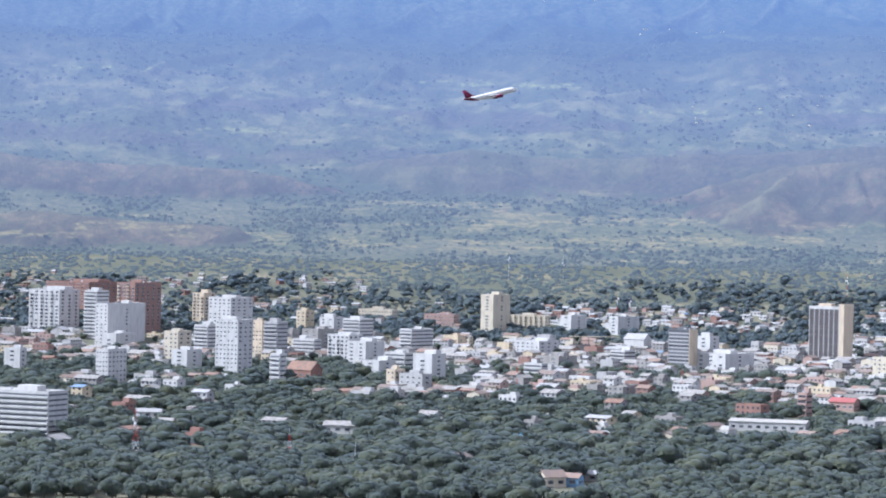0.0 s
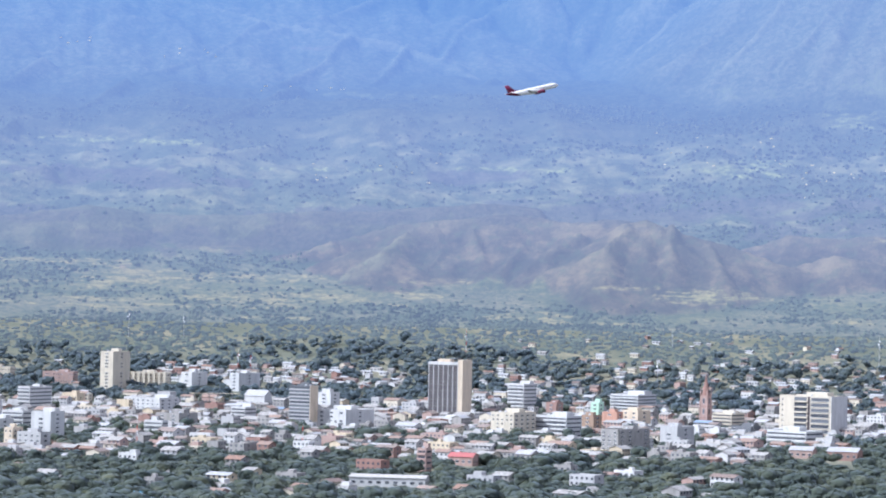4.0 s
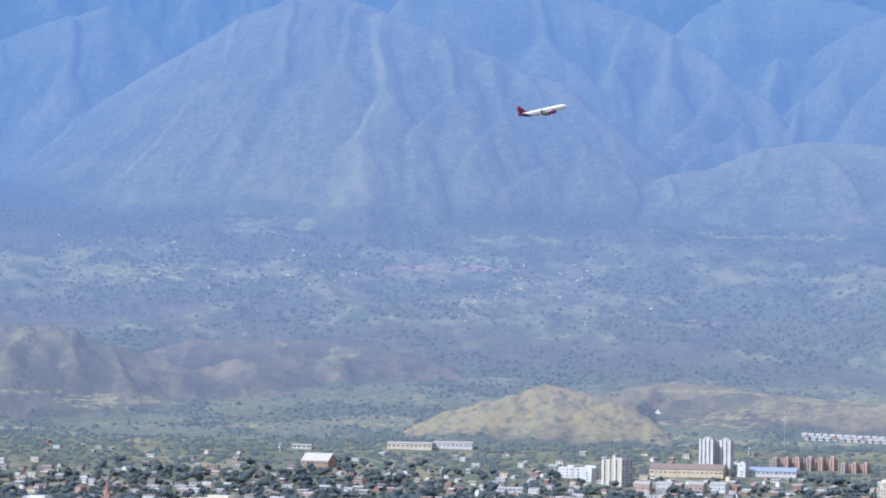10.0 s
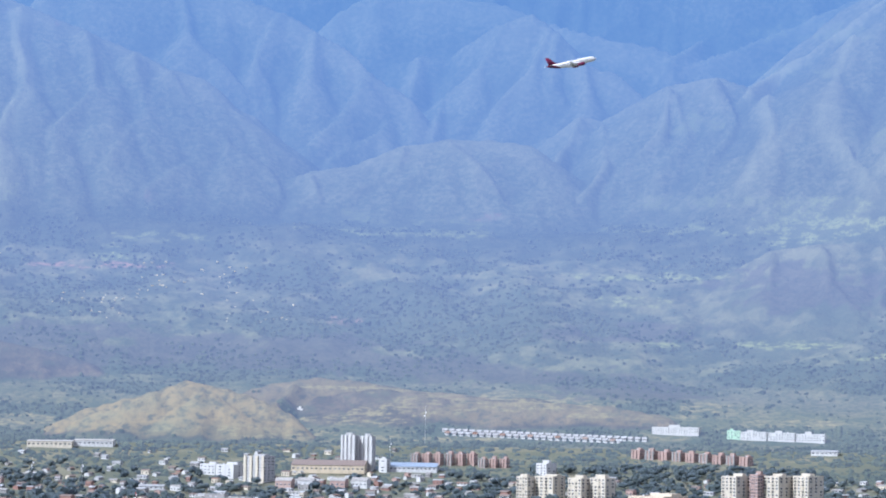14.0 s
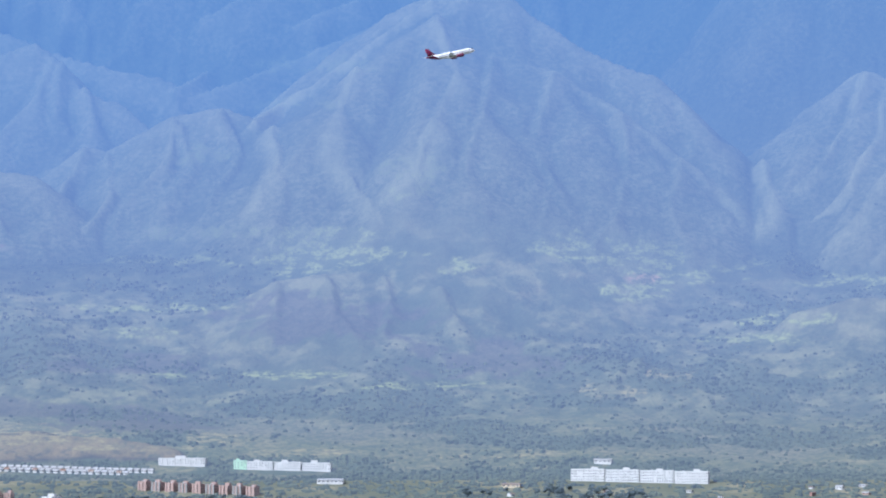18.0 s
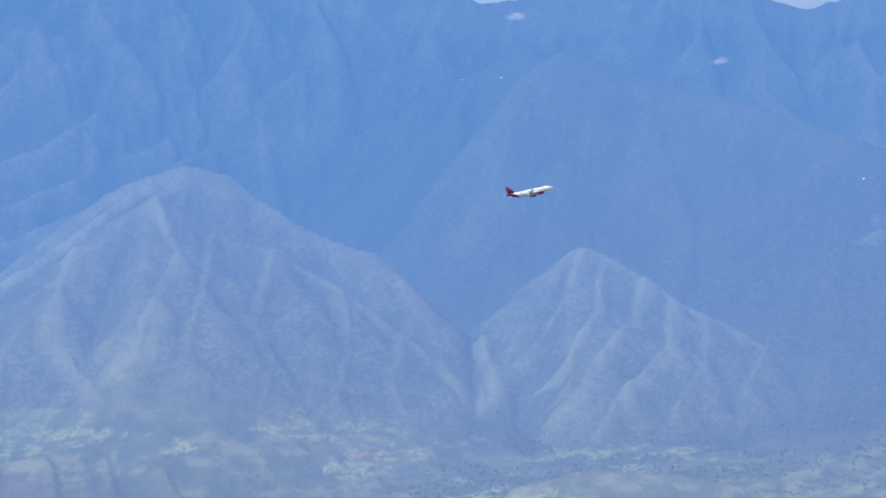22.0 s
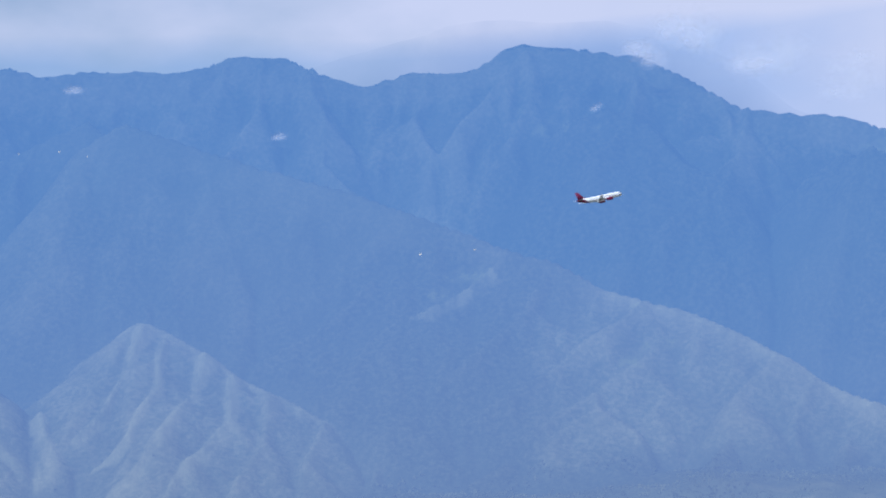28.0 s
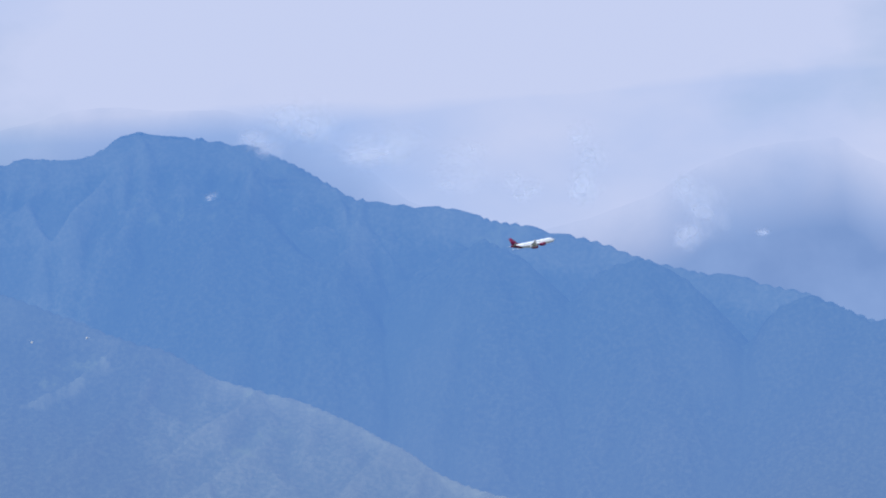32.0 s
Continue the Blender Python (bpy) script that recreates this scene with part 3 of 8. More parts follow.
spur(20, (28.32, 8.21), (27.87, 7.29), (27.18, 6.71), (26.96, 5.90))
spur(20, (29.49, 8.05), (29.38, 7.07), (28.69, 6.26))
spur(18, (29.28, 8.14), (29.06, 7.33), (28.37, 6.63), (28.15, 6.05))
spur(18, (29.99, 7.57), (30.11, 6.88), (29.54, 6.18))
crest(4490, 1.30, (25.80, 8.87), (27.30, 8.74), (28.35, 8.58), (29.98, 8.03), (31.62, 7.71))
# the low ridge before them
crest(3990, 0.75, (18.92, 3.87), (20.79, 4.30), (22.46, 4.63), (23.58, 4.82), (24.49, 5.12), (25.28, 5.25), (26.42, 5.68), (27.34, 5.81), (28.15, 5.82), (28.96, 5.72))
spur(12, (27.34, 5.81), (27.93, 5.35), (28.40, 4.67))
spur(12, (26.42, 5.68), (26.20, 5.21), (25.29, 4.79))
spur(12, (24.49, 5.12), (24.61, 4.73), (23.93, 4.37))
crest(4140, 0.75, (28.50, 5.59), (29.54, 5.95), (30.00, 6.31), (30.47, 6.22), (31.16, 6.57), (31.86, 6.96), (32.79, 7.14), (33.49, 6.91))
spur(18, (30.00, 6.31), (29.66, 5.72), (29.32, 4.97))
spur(18, (30.47, 6.19), (30.59, 5.39), (30.02, 4.75))
spur(20, (31.86, 6.96), (31.63, 6.09), (30.94, 5.39), (30.60, 4.75))
spur(20, (32.79, 7.14), (33.14, 6.33), (32.80, 5.64), (32.69, 4.77))
spur(18, (33.49, 6.91), (33.96, 6.22), (34.66, 5.53), (35.12, 4.72))
# the steep pyramid
crest(4250, 0.95, (33.42, 6.98), (34.23, 7.67), (35.27, 8.48), (36.20, 9.06), (37.01, 9.40), (37.83, 9.63), (38.65, 9.40), (39.35, 8.93), (40.05, 8.46), (40.87, 8.05), (41.68, 7.75), (42.26, 7.28), (42.66, 6.75), (43.05, 6.00))
crest(4185, 0.75, (33.43, 6.57), (33.88, 6.86), (34.69, 7.44), (35.62, 8.02), (36.31, 8.48), (37.19, 9.06), (38.41, 8.24), (39.58, 7.89), (40.97, 7.07), (42.24, 6.12), (43.27, 5.19), (43.72, 4.49), pale=16.0, bare=0.7)
spur(-10, (37.01, 9.38), (36.08, 8.65), (35.15, 8.02), (34.11, 7.27), (33.48, 6.92))
spur(-8, (37.19, 9.00), (37.65, 7.90), (37.24, 6.98), (36.78, 5.94), (36.20, 5.14))
spur(8, (38.41, 8.24), (38.17, 7.09), (37.70, 5.94), (37.35, 4.67))
spur(8, (39.58, 7.89), (39.22, 6.62), (39.56, 5.69), (39.32, 4.65))
spur(8, (40.97, 7.07), (41.19, 5.91), (40.83, 4.87), (40.36, 4.41))
spur(8, (42.24, 6.12), (41.99, 5.20), (42.22, 4.51))
spur(-8, (35.62, 8.02), (35.27, 7.10), (35.04, 6.17), (35.62, 5.48), (36.08, 4.91))
spur(-8, (33.89, 6.81), (34.00, 5.94), (33.44, 5.02))
spur(8, (31.94, 6.85), (32.17, 5.94), (31.95, 5.02))
spur(8, (32.73, 7.09), (32.97, 6.17), (32.52, 5.14))
# the pale fluted pyramid
crest(4165, 0.75, (43.33, 4.75), (43.53, 5.67), (43.89, 6.13), (44.60, 6.69), (45.32, 7.36), (45.97, 7.81), (46.49, 7.58), (46.95, 7.31), (47.86, 6.71), (48.54, 6.34), (49.22, 5.97), (49.66, 5.67), (50.33, 5.24), (51.11, 4.76), (51.88, 4.05), (52.32, 3.69), pale=16.0, bare=0.7)
spur(-8, (45.97, 7.81), (45.65, 6.89), (45.17, 6.09), (44.57, 5.53))
spur(-8, (46.37, 7.51), (46.23, 6.53), (45.62, 5.62), (44.90, 4.83))
spur(-8, (47.18, 7.19), (47.03, 6.39), (46.31, 5.60), (45.71, 4.81), (45.11, 4.02))
spur(-8, (47.86, 6.71), (47.71, 5.79), (46.87, 5.01), (46.27, 4.10))
spur(8, (48.54, 6.34), (48.38, 5.31), (47.78, 4.41), (47.41, 3.84))
spur(8, (49.66, 5.67), (49.29, 4.82), (49.02, 3.85))
spur(8, (50.78, 4.88), (50.52, 4.21), (50.27, 3.64))
spur(-8, (43.89, 6.07), (44.10, 5.43), (43.85, 4.63))
# wooded slopes between and above the pyramids
crest(4600, 1.30, (40.40, 9.58), (41.58, 10.31), (42.77, 11.04), (43.96, 11.47), (45.04, 11.91), (45.73, 11.42), (46.65, 10.81), (47.10, 10.22), (48.01, 9.49), (48.70, 9.00), (49.48, 8.16))
spur(22, (43.96, 11.47), (43.47, 10.68), (42.51, 10.01), (41.56, 9.22))
spur(20, (43.25, 11.14), (42.41, 10.70), (41.46, 9.80), (40.74, 9.12))
spur(20, (47.10, 10.22), (47.19, 9.29), (47.74, 8.46), (48.40, 7.51), bare=0.0)
spur(18, (48.01, 9.49), (47.74, 8.57), (47.03, 8.37), bare=0.0)
spur(24, (37.48, 10.21), (36.31, 9.75), (34.68, 9.05), (32.96, 8.12), (31.81, 7.54))
spur(20, (36.08, 10.79), (34.68, 9.97), (32.95, 9.27), (31.58, 8.45))
spur(20, (34.67, 11.81), (33.51, 10.77), (32.36, 9.95), (30.99, 9.24))
spur(20, (33.04, 11.91), (32.01, 11.20), (30.52, 10.38))
spur(20, (38.64, 10.15), (36.76, 9.23), (34.89, 8.42), (33.15, 7.71), (31.66, 7.18))
spur(20, (40.07, 10.78), (39.36, 10.20), (38.65, 9.63))
spur(22, (42.91, 11.43), (42.07, 10.64), (41.24, 9.72), (40.53, 9.04))
spur(18, (38.72, 13.56), (39.29, 12.82), (38.93, 12.02), (38.22, 11.22))
spur(18, (40.47, 13.26), (40.81, 12.46), (40.21, 11.66), (39.26, 10.87))
spur(18, (43.53, 13.04), (43.04, 12.42), (42.56, 11.74), (41.84, 11.40))
spur(14, (47.92, 13.02), (47.53, 12.17))
spur(18, (49.69, 12.89), (50.00, 12.06), (49.74, 11.38), (49.11, 10.49))
spur(22, (54.16, 13.04), (53.41, 12.23), (52.68, 11.58), (52.05, 10.81), (51.55, 10.03))
spur(16, (51.67, 12.56), (51.40, 11.77), (50.78, 11.10))
spur(24, (46.09, 9.65), (46.42, 9.06), (46.98, 8.35), (47.55, 7.87), bare=0.0)
# the long ridge with pastures on its crest
crest(4480, 1.30, (45.75, 11.86), (47.48, 11.24), (49.21, 10.67), (50.83, 10.14), (52.10, 9.62), (53.37, 9.10), (54.63, 8.63), bare=0.1)
crest(4300, 0.95, (49.24, 8.70), (50.29, 8.95), (51.23, 9.14), (52.04, 8.93), (53.19, 8.64), (53.66, 8.62), bare=0.0)
crest(4261, 0.95, (53.66, 8.62), (54.35, 8.49), (55.27, 8.18), (56.30, 7.83), (57.22, 7.55), (58.13, 7.09), (59.03, 6.57), (59.81, 6.06), (60.81, 5.47), (61.49, 5.31), (62.27, 4.97), (63.17, 4.74), (63.83, 4.41), (64.72, 4.17), (65.80, 3.47), pale=16.0, bare=0.75)
spur(11, (57.56, 7.30), (56.72, 6.94), (55.87, 6.41), (55.15, 5.99), (54.19, 5.46), (53.00, 4.89))
spur(11, (56.30, 7.83), (55.45, 7.25), (54.48, 6.60), (53.52, 6.08), (52.57, 5.55))
spur(-11, (53.19, 8.64), (52.58, 8.21), (51.99, 7.95), (51.04, 7.47))
spur(11, (54.35, 8.49), (53.84, 7.68), (52.87, 6.92), (52.03, 6.27))
spur(12, (55.15, 5.99), (55.25, 5.70), (54.41, 5.22), (53.45, 4.70), (52.50, 4.12))
spur(8, (55.25, 5.70), (55.92, 5.25), (56.23, 4.66))
spur(10, (59.03, 6.57), (58.16, 5.81), (58.11, 5.01), (57.37, 4.24))
spur(10, (59.81, 6.06), (59.28, 5.17), (59.45, 4.23))
spur(10, (60.81, 5.47), (60.30, 4.87), (60.00, 3.85))
spur(-10, (62.27, 4.97), (62.33, 4.28), (61.93, 3.50))
spur(-10, (63.83, 4.41), (64.01, 3.82), (63.52, 3.28))
spur(11, (50.76, 8.52), (50.04, 7.86), (49.08, 7.32), (48.26, 6.89))
# side ridges under the skyline
crest(4640, 1.30, (52.78, 9.76), (53.26, 10.03), (53.68, 10.24), (54.07, 9.75), (54.62, 9.03), (55.29, 8.53))
crest(4680, 1.30, (54.50, 11.18), (54.99, 11.50), (55.83, 11.77), (56.64, 11.41), (57.30, 10.62))
crest(4600, 1.30, (57.14, 8.08), (58.00, 8.72), (58.85, 9.24), (59.85, 10.10), (60.70, 10.56))
crest(4560, 1.30, (56.76, 7.78), (57.37, 8.21), (58.09, 8.63), (59.07, 9.39), (60.05, 10.03), (61.15, 10.66))
crest(4500, 1.30, (61.33, 6.25), (61.76, 7.49), (62.18, 8.51), (62.81, 9.16), (63.56, 9.80), (64.40, 10.04))
crest(4420, 1.30, (64.82, 6.25), (65.94, 7.32), (66.59, 8.20), (67.34, 8.89), (67.93, 9.01))
crest(4380, 0.95, (66.00, 5.14), (67.26, 6.54), (68.16, 7.62), (68.80, 8.37), (69.72, 8.41))
spur(18, (53.86, 12.54), (53.82, 11.73), (53.31, 11.06), (53.04, 10.27))
spur(18, (52.22, 12.73), (51.82, 11.82), (52.14, 11.12), (51.87, 10.32))
spur(18, (48.72, 13.14), (48.56, 12.17), (47.95, 11.27), (47.23, 10.49))
spur(18, (49.64, 12.82), (49.95, 11.89), (49.80, 10.98), (50.46, 10.26))
spur(16, (57.32, 11.02), (57.80, 11.11), (58.73, 10.87), (59.39, 10.25))
spur(18, (58.20, 11.83), (58.48, 10.77), (58.08, 9.99), (57.44, 9.22))
spur(18, (58.72, 11.61), (58.44, 10.70), (57.70, 10.04), (56.72, 9.28))
spur(16, (56.52, 12.41), (56.24, 11.50), (55.51, 10.96), (54.66, 10.30))
spur(18, (54.20, 13.09), (54.27, 12.05), (53.77, 11.26), (52.91, 9.91))
# brown foothills at the mountains' feet
crest(3620, 0.62, (32.58, 2.86), (33.39, 3.33), (33.97, 3.62), (34.89, 3.74), (36.05, 3.74), (37.21, 3.51), (38.13, 3.17), (38.70, 2.82), (39.16, 2.54))
spur(8, (33.97, 3.62), (33.86, 2.98), (34.32, 2.52))
spur(8, (34.89, 3.74), (35.13, 3.10), (35.71, 2.41))
spur(8, (36.05, 3.74), (36.28, 3.11), (36.05, 2.41))
spur(8, (37.21, 3.51), (37.55, 2.88), (37.21, 2.42))
crest(3520, 0.62, (39.13, 1.48), (39.82, 1.94), (40.52, 2.11), (41.32, 2.03), (42.12, 1.70), (43.15, 1.35))
spur(-8, (41.32, 2.03), (40.86, 1.70), (40.40, 1.36))
crest(3480, 0.62, (43.03, 0.72), (43.84, 1.18), (44.64, 1.34), (45.55, 1.54), (46.68, 1.62))
crest(3540, 0.62, (29.12, 1.91), (30.04, 2.38), (30.96, 2.67), (31.66, 2.62), (32.59, 2.16))
crest(3374, 0.88, (0.99, 1.21), (2.47, 1.71), (4.19, 1.81), (5.81, 1.88), (7.43, 2.00), (8.82, 2.12), (9.74, 1.97))
crest(3321, 0.72, (4.22, 0.89), (5.59, 1.27), (6.74, 1.64), (7.90, 1.78), (9.05, 1.89), (10.10, 1.77), (11.37, 1.69), (12.53, 1.42), (13.57, 1.15))
crest(3250, 0.57, (5.14, 0.73), (5.89, 1.04), (6.52, 1.15), (6.99, 0.95), (7.69, 0.74))
crest(3254, 0.62, (8.85, 0.82), (9.76, 1.19), (10.34, 1.00))
crest(3266, 0.62, (10.00, 0.85), (10.68, 1.32), (11.37, 1.74), (11.88, 1.83), (12.52, 1.59), (13.68, 1.27), (14.83, 0.95), (15.74, 0.74))
crest(3320, 0.74, (13.91, 1.28), (14.81, 1.58), (15.73, 1.54), (16.73, 1.33))
crest(3321, 0.68, (-10.73, 1.43), (-9.04, 1.56), (-7.68, 1.40), (-6.20, 1.38), (-4.01, 1.33), (-2.16, 0.97))
crest(3372, 0.73, (-2.63, 1.36), (-0.79, 1.70), (0.37, 1.87), (1.99, 1.70), (3.61, 1.62), (5.33, 1.78))
crest(3120, 0.53, (-10.70, 0.18), (-8.34, 0.39), (-6.17, 0.23), (-4.22, 0.17))
golden(3096, 0.75, (19.25, -0.13), (19.93, 0.17), (21.31, 0.55), (22.00, 0.80), (22.81, 0.68), (23.50, 0.49), (24.19, 0.18))
golden(3086, 0.80, (21.15, -0.19), (21.78, 0.18), (22.35, 0.48), (22.70, 0.35), (23.17, -0.05))
crest(3205, 0.65, (22.81, 0.50), (23.61, 0.74), (24.52, 0.90), (25.67, 0.84), (26.47, 0.70), (28.17, 0.55), grass=1.35)
crest(3322, 0.72, (13.22, 1.12), (14.59, 1.39), (16.20, 1.60), (17.82, 1.62), (18.98, 1.44), (20.14, 1.12))
crest(3308, 0.66, (9.12, 1.41), (10.23, 1.73), (11.25, 1.82), (12.06, 1.67), (13.21, 1.41), (14.60, 0.93), (15.76, 0.67))
crest(3259, 0.57, (14.72, 0.87), (15.75, 1.19), (16.68, 1.04), (17.38, 0.77))
crest(3146, 0.65, (27.26, 0.35), (28.18, 0.48), (29.34, 0.49), (30.72, 0.40), (31.86, 0.18), grass=1.35)
crest(3170, 0.57, (24.74, 0.52), (26.09, 0.70), (27.58, 0.48), (29.06, 0.55), (30.22, 0.38))
crest(3554, 0.83, (44.45, 2.92), (45.84, 3.23), (47.56, 3.14), (49.26, 2.82), (51.16, 2.54))
spur(-14, (22.40, 0.60), (22.01, 0.30), (21.33, -0.15))
spur(-11, (21.43, 0.59), (20.86, 0.32), (19.83, -0.03))
spur(11, (22.58, 0.54), (23.16, 0.21), (23.62, -0.04))
spur(8, (24.18, 0.82), (24.07, 0.53), (23.73, 0.29))
spur(11, (11.47, 1.77), (11.04, 1.09), (10.04, 0.25))
spur(11, (12.16, 1.72), (12.53, 1.01), (12.20, 0.31))
spur(11, (10.45, 1.55), (9.89, 1.14), (9.24, 0.52))
spur(11, (12.63, 1.36), (13.34, 0.81), (13.59, 0.24))
spur(-8, (17.71, 1.37), (17.48, 1.21))
spur(10, (9.44, 1.27), (9.00, 0.79), (8.34, 0.43))
spur(-11, (6.93, 1.49), (6.48, 1.07), (5.85, 0.66))
spur(11, (8.32, 1.58), (8.56, 1.12), (8.34, 0.71))
spur(11, (11.56, 1.70), (11.10, 1.30), (10.42, 0.93), (9.50, 0.62))
spur(11, (12.36, 1.76), (12.49, 1.21), (12.16, 0.74))
spur(11, (13.06, 1.39), (13.42, 0.88), (13.31, 0.48))
spur(10, (7.51, 1.68), (7.75, 1.16), (7.41, 0.75))
spur(11, (5.44, 1.28), (4.87, 0.98), (4.18, 0.79))


def rained(z, rounds, strength, least, deepest):
    """Cut valleys: water gathers down the steepest way, and carries off more where more of it runs."""
    na, nd = z.shape
    cells = np.arange(na * nd).reshape(na, nd)
    start = z.copy()
    for _ in range(rounds):
        P = np.pad(z, 1, constant_values=1e9)
        best, into = np.zeros_like(z), cells.copy()
        for a in (-1, 0, 1):
            for b in (-1, 0, 1):
                if a or b:
                    fall = (z - P[1 + a:1 + a + na, 1 + b:1 + b + nd]) / math.hypot(4.6 * a, DD * b)
                    more = fall > best
                    best = np.where(more, fall, best)
                    into = np.where(more, cells + a * nd + b, into)
        order = np.argsort(z, axis=None).tolist()
        to = into.ravel().tolist()
        water = [1.0] * len(to)
        for i in reversed(order):
            if to[i] != i:
                water[to[i]] += water[i]
        cut = (strength * np.sqrt(np.maximum(np.array(water) - least, 0))).tolist()
        h = z.ravel().tolist()
        for i in order:
            if to[i] != i:
                h[i] = (h[i] + cut[i] * h[to[i]]) / (1 + cut[i])
        lost = np.minimum(start - np.array(h).reshape(na, nd), deepest)
        z = start - 0.5 * lost - 0.5 * blurred(lost, 1, 1)
    return z


def blurred(Z, a, b):
    for axis, r in ((0, a), (1, b)):
        pad = [(0, 0), (0, 0)]
        pad[axis] = (r, r)
        P = np.pad(Z, pad, mode="edge")
        Z = sum(np.take(P, np.arange(k, k + Z.shape[axis]), axis) for k in range(2 * r + 1)) / (2 * r + 1)
    return Z


FIELDS = []


def field(kind, az, el, wide, high):
    """A meadow (0), bare red earth (1), golden pasture (2) or a darker grey-brown tract (3) on the far slopes, in
    degrees.
    """
    FIELDS.append((kind, az, el, wide, high))


field(0, 16.92, 4.66, 1.62, 0.255)
field(0, 16.02, 3.94, 1.16, 0.208)
field(0, 21.23, 3.71, 1.04, 0.093)
field(0, 20.43, 3.42, 0.46, 0.174)
field(0, 25.85, 4.05, 1.39, 0.255)
field(0, 17.50, 4.50, 1.04, 0.139)
field(1, 20.08, 3.10, 1.27, 0.069)
field(1, 25.31, 2.05, 0.46, 0.081)
field(1, 19.15, 8.01, 0.16, 0.093)
field(1, 21.21, 4.54, 0.12, 0.116)
field(2, 16.66, 1.48, 0.46, 0.093)
field(2, 17.93, 1.34, 0.52, 0.174)
field(2, 19.31, 1.43, 0.35, 0.093)
field(2, 29.34, 0.44, 1.04, 0.116)
field(2, 18.54, -0.03, 0.81, 0.093)
field(2, 13.26, 0.25, 1.16, 0.081)
field(0, 34.79, 4.09, 1.97, 0.255)
field(0, 31.09, 2.52, 0.81, 0.093)
field(0, 34.33, 1.66, 1.04, 0.069)
field(0, 37.45, 1.43, 1.39, 0.104)
field(0, 43.54, 2.40, 1.16, 0.093)
field(0, 31.67, 3.04, 1.74, 0.104)
field(0, 40.80, 3.39, 0.46, 0.093)
field(0, 27.19, 3.92, 0.93, 0.162)
field(0, 42.64, 3.84, 1.27, 0.185)
field(0, 31.68, 1.65, 0.58, 0.058)
field(2, 28.02, 0.49, 1.74, 0.185)
field(2, 32.72, 0.39, 0.69, 0.093)
field(2, 40.79, 1.32, 0.81, 0.116)
field(2, 42.06, 1.66, 0.58, 0.116)
field(1, 41.38, 3.62, 0.35, 0.069)
field(1, 28.21, 4.22, 0.46, 0.069)
field(2, -0.02, 0.70, 1.39, 0.058)
field(2, 0.56, 0.28, 1.50, 0.093)
field(2, 3.65, 0.47, 1.27, 0.093)
field(2, 4.25, -0.62, 0.93, 0.093)
field(2, 2.51, -0.02, 0.69, 0.058)
field(2, 9.56, -0.20, 0.81, 0.081)
field(2, 1.03, -0.23, 0.58, 0.058)
field(2, 5.16, 0.21, 0.69, 0.058)
field(2, 2.53, -0.71, 0.46, 0.069)
field(0, 13.30, 0.29, 0.93, 0.104)
field(0, 13.99, 2.89, 1.27, 0.162)
field(0, 15.90, 4.18, 0.81, 0.162)
field(0, 13.61, 4.43, 0.81, 0.116)
field(0, 6.68, 4.24, 1.39, 0.046)
field(0, 9.03, 2.79, 1.74, 0.037)
field(1, 5.04, 5.18, 0.69, 0.035)
field(1, 1.29, 0.61, 0.16, 0.046)
field(0, 34.56, 4.03, 1.85, 0.301)
field(0, 40.07, 4.26, 0.93, 0.208)
field(0, 46.99, 3.50, 1.50, 0.208)
field(0, 42.38, 3.64, 1.16, 0.162)
field(0, 44.21, 2.80, 1.16, 0.116)
field(0, 37.53, 3.83, 0.81, 0.139)
field(2, -3.98, -0.06, 1.62, 0.093)
field(2, 1.33, 0.53, 1.39, 0.093)
field(2, 4.80, 0.04, 1.74, 0.104)
field(2, -0.96, -0.56, 1.39, 0.093)
field(2, -6.74, 0.11, 1.39, 0.093)
field(2, 3.05, 1.03, 1.16, 0.081)
field(0, -4.49, 2.12, 1.39, 0.042)
field(0, 1.26, 3.19, 1.62, 0.046)
field(0, 5.31, 2.70, 1.27, 0.042)
field(0, -6.81, 3.32, 1.39, 0.042)
field(0, 52.83, 8.48, 0.52, 0.161)
field(0, 52.23, 8.11, 0.25, 0.161)
field(0, 53.95, 8.56, 0.44, 0.057)
field(0, 56.71, 7.68, 0.52, 0.092)
field(0, 56.54, 6.84, 0.32, 0.115)
field(0, 56.17, 6.51, 0.30, 0.092)
field(0, 61.37, 5.24, 0.46, 0.115)
field(0, 62.49, 4.82, 0.69, 0.184)
field(0, 63.49, 4.49, 0.57, 0.138)
field(0, 64.44, 4.17, 0.46, 0.092)
field(0, 64.24, 3.81, 0.69, 0.161)
field(0, 64.56, 3.56, 0.34, 0.230)
field(0, 56.88, 7.68, 0.69, 0.093)
field(0, 35.04, 8.02, 1.27, 0.185)
field(0, 34.11, 7.21, 0.81, 0.139)
field(0, 36.66, 5.71, 0.58, 0.417)
field(0, 32.87, 4.57, 1.74, 0.139)
field(0, 34.82, 4.51, 1.39, 0.139)
field(0, 40.48, 4.30, 0.93, 0.301)
field(0, 41.63, 3.94, 1.04, 0.185)
field(0, 46.23, 3.53, 1.39, 0.139)
field(0, 47.60, 3.56, 0.93, 0.116)
field(0, 31.97, 4.00, 1.39, 0.162)
field(0, 32.51, 6.17, 0.69, 0.231)
field(0, 40.60, 4.18, 1.04, 0.231)
field(0, 41.28, 3.36, 0.69, 0.162)
field(0, 61.65, 10.67, 0.69, 0.185)
field(0, 53.70, 11.74, 0.58, 0.093)
field(0, 54.75, 11.40, 0.69, 0.139)
field(3, 10.44, 1.93, 2.89, 0.255)
field(3, 14.22, 2.10, 3.24, 0.301)
field(3, 17.93, 1.63, 3.70, 0.278)
field(3, 21.41, 1.38, 3.24, 0.301)
field(3, 24.28, 1.45, 2.31, 0.324)
field(3, 25.35, 1.30, 2.55, 0.255)
